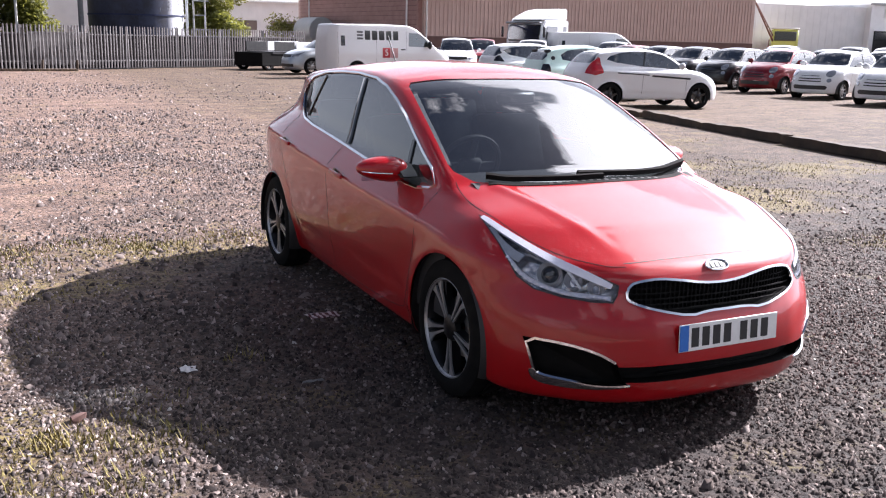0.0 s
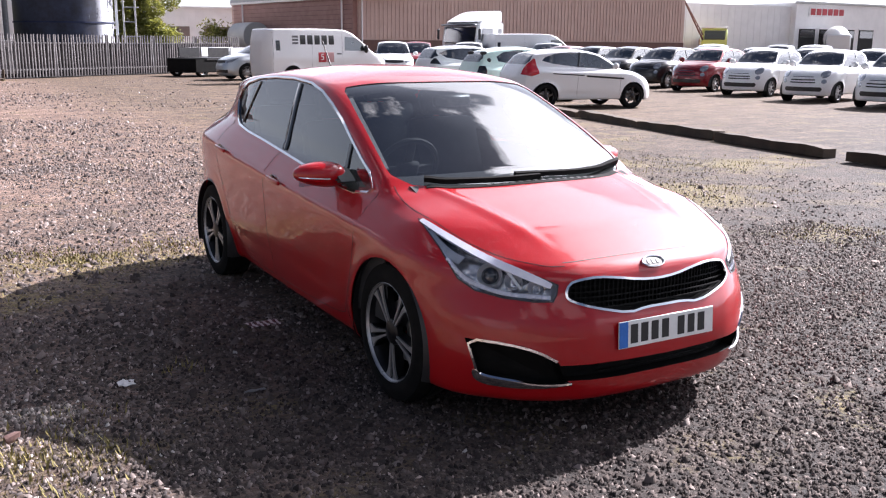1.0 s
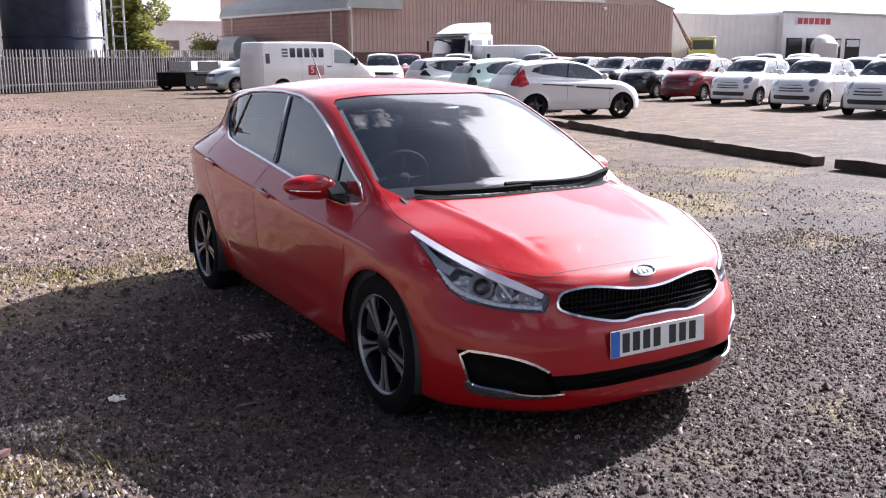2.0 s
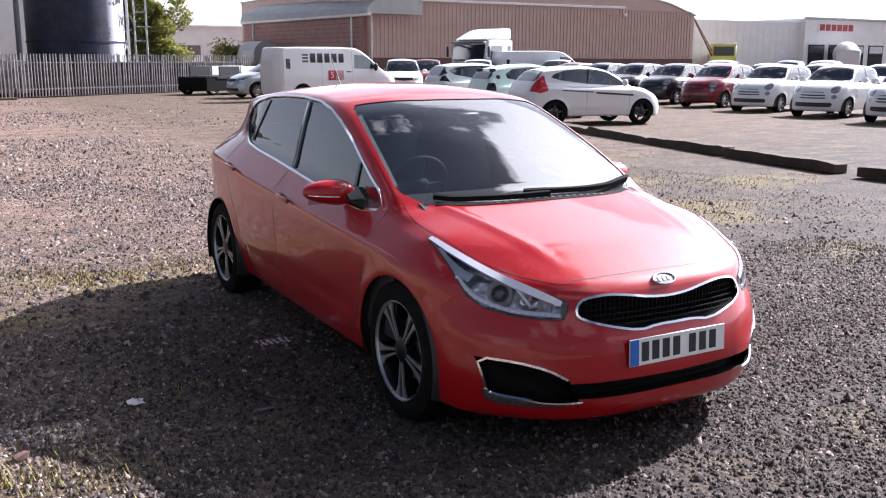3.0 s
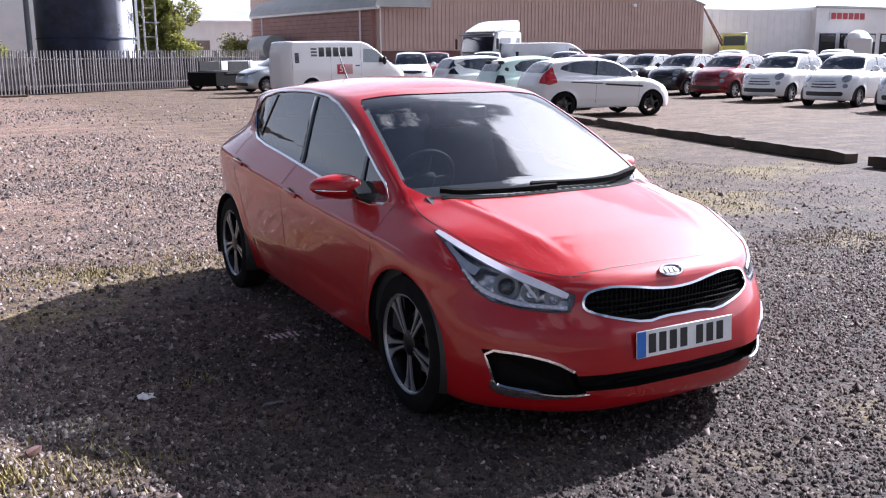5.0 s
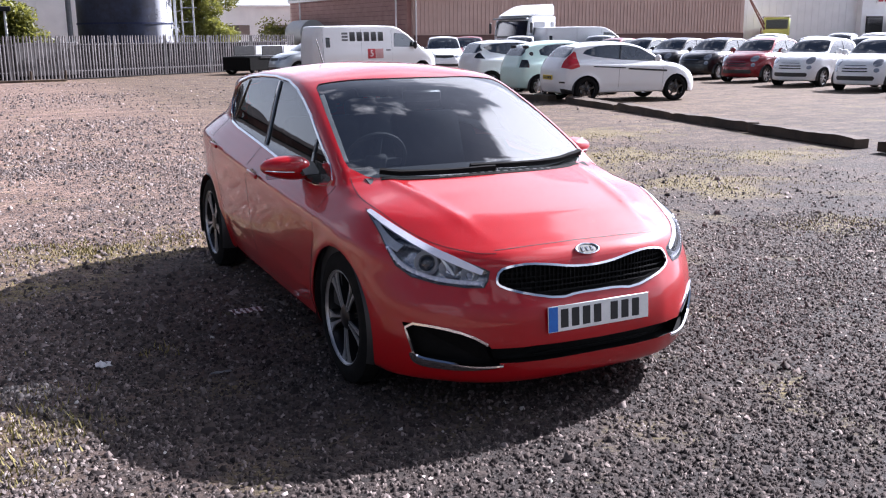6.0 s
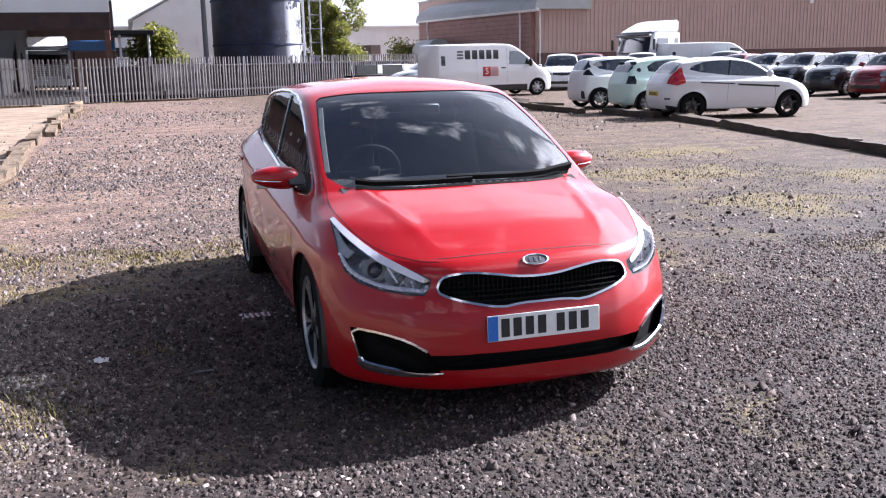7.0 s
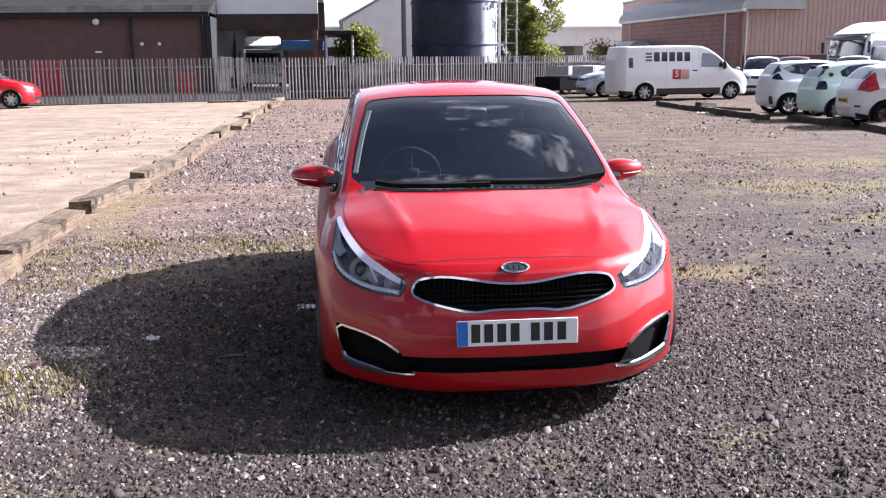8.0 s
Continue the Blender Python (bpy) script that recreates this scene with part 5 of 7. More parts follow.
def build_canopy():
    c = thing("loading_canopy", "pale sheet canopy over a dark loading bay", "canopy", kind="structure", m=Matrix.Translation((-8.4, 51, 0)))
    part("fascia", box((6.1, .3, 1.7), (3.05, 0, 5.1)), PALE, c, "pale sheet fascia")
    part("roof", box((6.1, 16, .2), (3.05, 8, 5.9)), ROOF_GREY, c)
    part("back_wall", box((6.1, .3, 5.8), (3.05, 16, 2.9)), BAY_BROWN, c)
    # dark panel added over the workshop's sunlit end, for the canopy's shade
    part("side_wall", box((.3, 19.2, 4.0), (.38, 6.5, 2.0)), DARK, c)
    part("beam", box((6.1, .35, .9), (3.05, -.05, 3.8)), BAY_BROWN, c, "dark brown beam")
    for x in (.15, 5.9):
        part("post", box((.3, .3, 4.2), (x, 0, 2.1), .02), RUST, c)
    part("shelter_roof", box((2.4, 6, .25), (7.1, 3, 3.2), .03), DARK, c, "dark shelter roof")
    for x in (6.5, 8.0):
        part("post", tube((x, .3, 0), (x, .3, 3.1), .07), PALE, c)
    part("blue_skip", box((2.6, 2.0, .6), (4.9, 6, 2.6), .05), BLUE_PAINT, c, "blue metal container")


# brown darkened to hold the shade under the canopy
BAY_BROWN = surface("shade-darkened brown sheet", (.045, .026, .023), (.07, .042, .036), .85, 0, 1.5, 25, .2)
RUST = surface("rusty brown steel", (.16, .075, .055), (.22, .10, .07), .75, .1, 3, 30, .3)


def tank_paint():
    m, t, b = nodes_of("streaked blue tank paint")
    co, mp = t.nodes.new("ShaderNodeTexCoord"), t.nodes.new("ShaderNodeMapping")
    mp.inputs["Scale"].default_value = (2.2, 2.2, .25)
    run, blot = t.nodes.new("ShaderNodeTexNoise"), noise_node(t, 1.3, 7, .7)
    run.inputs["Scale"].default_value, run.inputs["Detail"].default_value = 2.0, 6
    t.links.new(co.outputs["Object"], mp.inputs["Vector"])
    t.links.new(mp.outputs["Vector"], run.inputs["Vector"])
    col = mix_node(t, ramp_node(t, blot.outputs["Fac"], .38, .62), (.005, .006, .017), (.022, .028, .062))
    col = mix_node(t, ramp_node(t, run.outputs["Fac"], .70, .80), col, (.30, .33, .40))
    # white patch where the paint has peeled, on the side towards +x
    sep, mr = t.nodes.new("ShaderNodeSeparateXYZ"), t.nodes.new("ShaderNodeMapRange")
    t.links.new(co.outputs["Object"], sep.inputs[0])
    mr.inputs[1].default_value, mr.inputs[2].default_value = 1.2, 1.75
    t.links.new(sep.outputs["X"], mr.inputs[0])
    peel = mix_node(t, 1.0, mr.outputs[0], ramp_node(t, blot.outputs["Fac"], .42, .47), "MULTIPLY")
    col = mix_node(t, peel, col, (.62, .63, .66))
    t.links.new(col, b.inputs["Base Color"])
    b.inputs["Roughness"].default_value = .5
    return m


def build_tank():
    tank = thing("storage_tank", "dark blue cylindrical tank with white peeling streaks behind a fence", "tank", m=Matrix.Translation((5.27, 49.4, 0)))
    part("shell", lathe([(0, 2.38), (9, 2.38), (9.6, .1)], 72, "Z"), tank_paint(), tank)
    for z in (.2, 2.4, 4.7, 7):
        part("band", lathe([(z - .04, 2.37), (z - .04, 2.42), (z + .04, 2.42), (z + .04, 2.37)], 72, "Z"), TANK, tank)
    lad = part("ladder", tube((2.80, -.75, 0), (2.80, -.75, 9), .045), STEEL, tank, "pale steel ladder")
    part("stile", tube((3.40, -.75, 0), (3.40, -.75, 9), .045), STEEL, lad)
    part("pipe", tube((2.42, -.9, 0), (2.42, -.9, 9), .07), PALE, lad)
    for i in range(11):
        part("rung", tube((2.80, -.75, 1.0 + .74 * i), (3.60 if i % 2 else 3.43, -.75, 1.0 + .74 * i), .03), STEEL, lad)
    pole = thing("steel_pole", "tall dark steel pole beside a tank", "pole", m=Matrix.Translation((2.33, 47.3, 0)))
    part("shaft", tube((0, 0, 0), (0, 0, 9), .14, .11, 14), GREY_TRIM, pole)
    part("base", tube((0, 0, 0), (0, 0, .4), .22), GREY_TRIM, pole)


LEAF = surface("green leaves", (.085, .105, .022), (.19, .19, .05), .55, 0, 2, 30, .1)
_t = LEAF.node_tree
_thin, _both = _t.nodes.new("ShaderNodeBsdfTranslucent"), _t.nodes.new("ShaderNodeMixShader")
_thin.inputs["Color"].default_value, _both.inputs[0].default_value = (.30, .30, .06, 1), .45
_t.links.new(_t.nodes["Principled BSDF"].outputs["BSDF"], _both.inputs[1])
_t.links.new(_thin.outputs["BSDF"], _both.inputs[2])
_t.links.new(_both.outputs["Shader"], _t.nodes["Material Output"].inputs["Surface"])
BARK = surface("grey-brown bark", (.10, .075, .055), (.15, .12, .09), .9, 0, 6, 40, .5)


def tree(name, label, at, height, spread, count, seed):
    rnd = random.Random(seed)
    t = thing(name, label, "tree" if name == "tree" else "bush", m=Matrix.Translation(at))
    bm = tube((0, 0, 0), (.1, 0, height * .55), .14, .06)
    for i in range(7):
        a = rnd.uniform(0, 6.28)
        tube((.05, 0, height * (.2 + .05 * i)), (math.cos(a) * spread * .6, math.sin(a) * spread * .6, height * (.45 + .07 * i)), .05, .015, 6, bm)
    part("trunk", bm, BARK, t)
    verts, faces = [], []
    clumps = [(rnd.gauss(0, .42) * spread, rnd.gauss(0, .42) * spread, height * rnd.uniform(.18, 1.0), rnd.uniform(.4, .8)) for _ in range(44)]
    clumps = [c for c in clumps if math.hypot(c[0], c[1]) < spread * (1.15 - .55 * abs(c[2] / height - .5))]
    for _ in range(count):
        cx, cy, cz, cr = rnd.choice(clumps)
        d = Vector((rnd.gauss(0, 1), rnd.gauss(0, 1), rnd.gauss(0, 1))).normalized() * cr * rnd.uniform(.55, 1.1)
        p, s = Vector((cx, cy, cz)) + d, rnd.uniform(.07, .15)
        a = Vector((rnd.gauss(0, 1), rnd.gauss(0, 1), rnd.gauss(0, .6))).normalized()
        b = a.cross(Vector((rnd.gauss(0, 1), rnd.gauss(0, 1), rnd.gauss(0, 1)))).normalized()
        n = len(verts)
        verts += [p - a * s, p + b * s * .5, p + a * s, p - b * s * .5]
        faces.append((n, n + 1, n + 2, n + 3))
    me = bpy.data.meshes.new("crown")
    me.from_pydata([tuple(v) for v in verts], [], faces)
    me.materials.append(LEAF)
    ob = new("crown", me)
    ob.parent = t
    tagged(ob, "uneven crown of small green leaves")


def pitched(name, label, at, wide, deep, wall, ridge, mat, turn=0):
    """A shed with a gable towards -y."""
    b = thing(name, label, "building", kind="structure", m=Matrix.Translation(at) @ Matrix.Rotation(radians(turn), 4, "Z"))
    part("gable", slab([(0, 0), (wide, 0), (wide, wall), (wide / 2, ridge), (0, wall)], .3, Matrix(((1, 0, 0, 0), (0, 0, 1, 0), (0, 1, 0, 0), (0, 0, 0, 1)))), mat, b, smooth=0)
    part("wall", box((wide - .1, deep, wall), (wide / 2, deep / 2 + .2, wall / 2)), mat, b)
    for s in (0, 1):
        x0, x1 = (-.3, wide / 2) if s == 0 else (wide + .3, wide / 2)
        part("roof", slab([(x0, wall - .1), (x1, ridge + .08), (x1, ridge + .2), (x0, wall + .05)], deep + .8, Matrix(((1, 0, 0, 0), (0, 0, 1, deep / 2), (0, 1, 0, 0), (0, 0, 0, 1)))), ROOF_GREY, b, smooth=0)
    bm = ribbed(bmesh.new(), .1, wide - .1, .2, wall - .1, -.16, .6, .02)
    part("cladding", bm, mat, b, smooth=0)
    return b


def long_shed(name, label, at, wide, deep, high, mat):
    b = thing(name, label, "building", kind="structure", m=Matrix.Translation(at))
    part("wall", box((wide, deep, high), (wide / 2, deep / 2, high / 2)), mat, b)
    part("roof", slab([(-.4, high), (deep / 2, high + 2.0), (deep + .4, high)], wide + .6, Matrix(((0, 0, 1, wide / 2), (1, 0, 0, 0), (0, 1, 0, 0), (0, 0, 0, 1)))), ROOF_GREY, b, smooth=0)
    part("gutter", box((wide + .4, .25, .2), (wide / 2, -.2, high)), PALE, b)
    for i in range(int(wide / 4)):
        w = part("window", box((2.6, .08, .9), (2 + 4 * i, -.02, high * .52)), DARK_GLASS, b, "dark strip window")
        part("frame", box((2.8, .05, .08), (2 + 4 * i, -.05, high * .52 - .5)), PALE, w)
    bm = ribbed(bmesh.new(), .1, wide - .1, high * .68, high - .1, -.002, .7, .02)
    part("cladding", bm, mat, b, smooth=0)
    return b


build_hall()
build_brick_hall()
build_showroom()
build_brown()
build_canopy()
build_tank()
tree("tree", "broad green leafy tree behind a steel fence", (10.7, 56.5, 0), 6.4, 2.05, 24000, 4)
tree("bush", "rounded green bush beside a shelter post", (-.05, 52.5, 0), 3.1, 1.35, 9000, 6)
tree("bush", "low green bush before a white shed", (19.5, 70, 0), 2.7, 1.5, 2000, 8)
pitched("white_shed", "pale sheet-clad shed with a pitched roof", (-1.0, 70, 0), 9.5, 20, 4.6, 7.2, PALE)
long_shed("grey_shed", "long pale grey shed with strip windows", (3, 88, 0), 40, 16, 4.6, PALE)
long_shed("far_shed", "long pale far shed with strip windows", (-60, 95, 0), 62, 18, 5.0, PALE)
long_shed("yard_shed", "long grey shed beyond the yard", (-45, 66, 0), 32, 10, 3.6, PALE)
drum = thing("round_tank", "small grey round tank lying beside a hall", "tank", m=Matrix.Translation((20.6, 66, 0)))
part("shell", lathe([(-2, .1), (-1.9, 1.0), (1.9, 1.0), (2, .1)], 32, "Y"), ROOF_GREY, drum, m=Matrix.Translation((0, 0, 1.9)))
part("cradle", box((1.6, 3, 1.0), (0, 0, .5)), RUST, drum)


def fence_clutter():
    """Planks, weeds and boards lying along the foot of the fence, and red boards behind it."""
    solid("plank", box((2.9, .22, .09), (0, 0, .05), .012), DARK_WOOD, "dark rotten plank lying at the foot of a fence", "plank", m=pose(-.4, 36.9, 0, 0, 0, 9))
    solid("plank", box((1.6, .2, .08), (0, 0, .045), .012), WOOD, "short pale plank lying beside a fence", "plank", m=pose(-5.6, 35.2, 0, 0, 0, 4))
    solid("plank", box((2.2, .2, .12), (0, 0, .06), .02), DARK_WOOD, "dark plank lying under a van's tail", "plank", m=pose(10.2, 31.4, 0, 0, 0, 8))
    for x, z0, h, w in ((-13.0, .3, 1.4, 1.25), (-7.6, .3, .9, .8)):
        b = thing("red_board", "red sheet board standing behind a steel fence", "board", m=pose(x, 37.6 + (x + 8) * .2, 0))
        part("sheet", box((w, .05, h), (0, 0, z0 + h / 2), .01), PRINT_RED, b)
        for s in (-1, 1):
            part("leg", box((.06, .06, z0 + .1), (s * w * .4, .04, (z0 + .1) / 2)), RUST, b)
    for x in (-.2, 1.1):
        solid("marker_post", tube((0, 0, 0), (0, 0, .42), .05, .045), DARK_WOOD, "short dark wooden post at the foot of a fence", "post", m=pose(x, 37.3 + .3 * x, 0, 3, 2))
    panel = thing("solid_panel", "grey solid sheet panel behind the pales", "panel", kind="structure", m=pose(.6, 38.6, 0, 0, 0, 22))
    part("sheet", box((2.6, .03, 1.3), (0, 0, .85), .01), FENCE_STEEL, panel)

    for x, y, turn, size in ((10.9, 26.0, 34, (.9, .24, .16)), (10.6, 23.2, -12, (1.1, .24, .14)), (10.3, 24.6, 70, (.7, .22, .12))):
        solid("broken_timber", box(size, (0, 0, size[2] / 2), .02), DARK_WOOD, "short broken dark timber lying by the car park", "timber", m=pose(x, y, 0, 0, 2, turn))
    # added dark screen a step behind the pales, so the gaps read as dark
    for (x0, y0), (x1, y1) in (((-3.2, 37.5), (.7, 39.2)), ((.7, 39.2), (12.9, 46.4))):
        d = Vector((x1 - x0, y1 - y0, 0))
        solid("low_wall", box((d.length, .2, 1.4), (0, 0, .7), .01, Matrix.Translation((x0 + d.x / 2, y0 + d.y / 2, 0)) @ Matrix.Rotation(math.atan2(d.y, d.x), 4, "Z")), GAP_DARK, "dark screen added behind the steel pales to darken the gaps", "wall", kind="structure")


GAP_DARK = surface("dark backing for fence gaps", (.010, .009, .010), (.018, .016, .016), .95, 0, 2, 30, .3, spec=.03)
fence_clutter()
# ---------------------------------------------------------------- parked cars and vans
def spec_of(top, tail, rise, half, axles, hub, screen, belt, length, high, tuck=None, crease=None, **more):
    """A car's shape from its roof line, tail and nose; belt: the height of the window sill fore and aft."""
    k = half / .89
    base = dict(TOP=curve(*top), TAIL=curve(*tail), RISE=curve(*rise), PLAN=curve(*[(a * k, b) for a, b in ((0, 0), (.2, .01), (.45, .08), (.66, .20), (.775, .33), (.84, .46), (.88, .65), (.92, 1.1))]),
                WIDTH=curve((0, half), (length * .3, half), (length * .75, half), (length, half - .08)),
                CREASE=curve((0, belt[0] - .16), (length, belt[1] - .16)) if crease is None else crease,
                TUCK=tuck or RED_CAR["TUCK"], axles=axles, hub_z=hub, screen=screen, low=.19, bow=.07, flare=.016, sill=.006, arch=hub + .045, taper=.15,
                box=((-.05, length + .1), (.15, high + .06), half + .08))
    base.update(more)
    return base


SMALL_RISE = ((.12, .10), (.25, .02), (.4, 0), (.55, .01), (.70, .05), (.80, .12), (.88, .24), (.95, .38), (1.1, .58), (1.5, .9))
CITY = spec_of(((-.1, .80), (.05, .85), (.3, .93), (.7, 1.0), (.85, 1.02), (1.0, 1.09), (1.45, 1.38), (1.62, 1.44), (2.0, 1.49), (2.5, 1.475), (3.0, 1.40), (3.3, 1.31), (3.6, 1.2)),
               ((.15, 3.45), (.3, 3.54), (.5, 3.57), (.75, 3.55), (.9, 3.5), (1.1, 3.42), (1.3, 3.28), (1.5, 3.1)), SMALL_RISE, .815, (.70, 3.0), .29, (.88, 1.55), (.98, 1.02), 3.57, 1.5)
CITY_GLASS = [(1.14, 1.0), (1.35, 1.17), (1.55, 1.31), (1.75, 1.38), (2.3, 1.395), (2.75, 1.34), (2.95, 1.22), (2.92, 1.10), (2.6, 1.05), (1.2, .985)]
SPORT = spec_of(((-.1, .70), (.1, .76), (.3, .83), (.6, .905), (.95, .965), (1.05, 1.0), (1.4, 1.20), (1.7, 1.35), (1.9, 1.41), (2.3, 1.455), (2.8, 1.45), (3.3, 1.39), (3.6, 1.33), (3.9, 1.25)),
                ((.15, 3.85), (.3, 3.93), (.5, 3.97), (.75, 3.95), (.95, 3.87), (1.1, 3.75), (1.35, 3.5)),
                ((.12, .10), (.25, .02), (.4, 0), (.55, .03), (.65, .09), (.72, .15), (.78, .25), (.86, .40), (1.0, .66), (1.5, 1.1)), .865, (.83, 3.32), .305, (1.0, 1.85), (.96, 1.07), 3.97, 1.46)
SPORT_GLASS = [(1.27, .985), (1.5, 1.13), (1.8, 1.29), (2.1, 1.36), (2.6, 1.375), (3.0, 1.335), (3.28, 1.25), (3.36, 1.17), (3.1, 1.10), (2.4, 1.02), (1.6, .97)]
TALL = spec_of(((-.1, .80), (.1, .86), (.4, .95), (.8, 1.01), (.95, 1.05), (1.5, 1.36), (1.75, 1.45), (2.2, 1.50), (2.8, 1.49), (3.3, 1.43), (3.7, 1.35)),
               ((.15, 3.55), (.3, 3.64), (.5, 3.67), (.8, 3.65), (1.0, 3.6), (1.2, 3.5), (1.45, 3.3)), SMALL_RISE, .83, (.75, 3.13), .295, (.95, 1.65), (1.0, 1.08), 3.67, 1.51)
TALL_GLASS = [(1.2, 1.02), (1.5, 1.20), (1.7, 1.35), (2.0, 1.41), (2.6, 1.415), (3.05, 1.37), (3.3, 1.28), (3.1, 1.15), (2.6, 1.07), (1.7, 1.01)]
VAN_TUCK = curve((-.95, .09), (-.7, .045), (-.4, .02), (-.1, 0), (.1, .012), (.4, .04), (.8, .075), (1.0, .10), (1.2, .16))
VAN = spec_of(((-.1, .92), (.1, 1.0), (.4, 1.10), (.75, 1.2), (.9, 1.28), (1.3, 1.60), (1.6, 1.82), (1.85, 1.97), (2.2, 2.05), (3, 2.07), (5.2, 2.03), (5.5, 2.0)),
              ((.2, 5.3), (.4, 5.38), (1, 5.4), (1.5, 5.37), (1.95, 5.28), (2.1, 5.2)),
              ((.12, .10), (.3, .02), (.5, 0), (.75, .03), (.9, .10), (1.0, .17), (1.15, .28), (1.4, .40), (2.2, .62)), .955, (.95, 4.40), .33, (.88, 1.75), (1.2, 1.2), 5.4, 2.08, VAN_TUCK, taper=0, crown=.3)
VAN_GLASS = [(1.12, 1.24), (1.35, 1.46), (1.60, 1.66), (1.80, 1.74), (2.18, 1.76), (2.22, 1.24), (1.7, 1.22)]
FAMILY = dict(RED_CAR, scale=(1.02, 1.0, 1.12), box=((-.05, 4.4), (.12, 1.70), .99), ridge=0)


def oval(a, b, w, h, n=18, tilt=0):
    c, s = math.cos(radians(tilt)), math.sin(radians(tilt))
    return [(a + w * math.cos(t) * c - h * math.sin(t) * s, b + w * math.cos(t) * s + h * math.sin(t) * c) for t in (2 * math.pi * i / n for i in range(n))]


def parked(name, label, spec, paint, side_glass, m, category="car", style="multi", cell=.045, lamps=None, tails=None, mouth=None, splits=(), rear=None, screen=None, group="", trim=None, wheel_r=None):
    """A parked car or van: skin with panes, lamps and arches cut into it, and its wheels, mirrors, plates and cabin."""
    sh = Shape(spec)
    car = thing(name, label, category, group, m=m)
    kx, ky, kz = spec.get("scale", (1, 1, 1))
    pts, faces = sh.skin(cell)
    me = bpy.data.meshes.new("tmp")
    me.from_pydata(pts.tolist(), [], faces.tolist())
    bm = bmesh.new()
    bm.from_mesh(me)
    bpy.data.meshes.remove(me)
    bm.normal_update()
    axles, hub = [a * ky for a in spec["axles"]], spec["hub_z"] * (kz if kz < 1.05 else 1.06)
    half = float(spec["WIDTH"](2)) * kx
    r = wheel_r or hub + .002

    def cut(poly, u, v, want):
        got = take(bm, carve(bm, poly, u, v, want))
        bm.normal_update()
        return got

    for ya in axles:
        for s in (-1, 1):
            ring = [(ya + (r + .035) * math.cos(radians(a)), hub + (r + .035) * math.sin(radians(a))) for a in range(0, 360, 15)]
            cut(ring, (0, 1, 0), (0, 0, 1), lambda f: f.calc_center_median().x * s > .4).free()
            liner = lathe([(.35 * s, r), (.38 * s, r + .06), (half * .93 * s, r + .06), (half * .97 * s, r + .036)], 20, arc=(-15, 195))
            bmesh.ops.translate(liner, verts=liner.verts, vec=(0, ya, hub))
            part("wheel_arch", liner, PLASTIC, car)
            wheel(car, ((half - .12) * s, ya, hub), r, .195, style, s, .70)
    for s in (-1, 1):
        pane = cut(side_glass, (0, 1, 0), (0, 0, 1), lambda f: f.calc_center_median().x * s > .3 and f.normal.x * s > .3)
        part("side_window", shifted(pane, sh, -.006), GLASS, car, normals=sh.slope)
        for y0, z0, y1, z1, wide in splits:
            p = sh.drape([(2.0 * s, y0 + (y1 - y0) * k / 4, z0 + (z1 - z0) * k / 4) for k in range(5)], (-s, 0, 0))
            part("window_pillar", ribbon(p, sh.slope(p), wide, .002, False), GLOSS_BLACK, car)
    y0, y1 = spec["screen"][0] * ky, spec["screen"][1] * ky
    top_x = half - .30
    half_screen = screen or [(0, y0 + .03), (half * .45, y0 + .06), (half * .72, y0 + .15), (half - .16, y0 + .24), (top_x + .02, y1 - .04), (top_x - .05, y1), (0, y1 - .03)]
    pane = cut(half_to_whole(half_screen), (1, 0, 0), (0, 1, 0), lambda f: f.normal.z > .15 and f.calc_center_median().z > .75)
    part("windscreen", shifted(pane, sh, -.005), GLASS, car, normals=sh.slope)
    if rear:
        pane = cut(half_to_whole(rear), (1, 0, 0), (0, 0, 1), lambda f: f.normal.y > .1 and f.calc_center_median().y > spec["axles"][1] * ky - .3)
        part("rear_window", shifted(pane, sh, -.005), DARK_GLASS, car, normals=sh.slope)
    for poly, mat, nm in mouth or ():
        got = cut(half_to_whole(poly), (1, 0, 0), (0, 0, 1), lambda f: f.normal.y < -.1 and f.calc_center_median().y < 1.2)
        part(nm, shifted(got, sh, -.012), mat, car)
    for poly, mat, nm in lamps or ():
        for s in (-1, 1):
            got = cut([(a * s, b) for a, b in (poly if s > 0 else poly[::-1])], (1, 0, 0), (0, 0, 1), lambda f: f.normal.y < -.05 and f.calc_center_median().y < 1.3)
            lamp = part(nm, shifted(got, sh, .004), mat, car)
    for poly, mat, nm in tails or ():
        for s in (-1, 1):
            got = cut(poly, (0, 1, 0), (0, 0, 1), lambda f: f.calc_center_median().x * s > half * .66)
            part(nm, shifted(got, sh, .004), mat, car)
    part("body", bm, paint, car, normals=sh.slope)
    for y, zlo, zhi in trim or ():
        for s in (-1, 1):
            p = sh.drape([(2.0 * s, y, zlo + (zhi - zlo) * k / 8) for k in range(9)], (-s, 0, 0))
            part("shut_line", ribbon(p, sh.slope(p), .008, .001, False), PRINT_BLACK, car)
    for s in (-1, 1):
        bmm = bmesh.new()
        bmesh.ops.create_uvsphere(bmm, u_segments=14, v_segments=10, radius=1, matrix=Matrix.Translation(((half + .10) * s, y0 + .45, side_glass[0][1] + .06)) @ Matrix.Diagonal((.11, .07, .085 if category == "car" else .16, 1)))
        mir = part("door_mirror", bmm, paint if category == "car" else PLASTIC, car, smooth=180)
        part("mirror_foot", box((.12, .05, .04), ((half - .0) * s, y0 + .46, side_glass[0][1] + .01), .01), PLASTIC, mir)
    # dark cabin: floor, dash and seats
    hi = side_glass[0][1]
    part("cabin_floor", box((half * 1.7, (axles[1] - y0) * .95, .05), (0, (axles[1] + y0) / 2 + .2, .42)), CABIN, car)
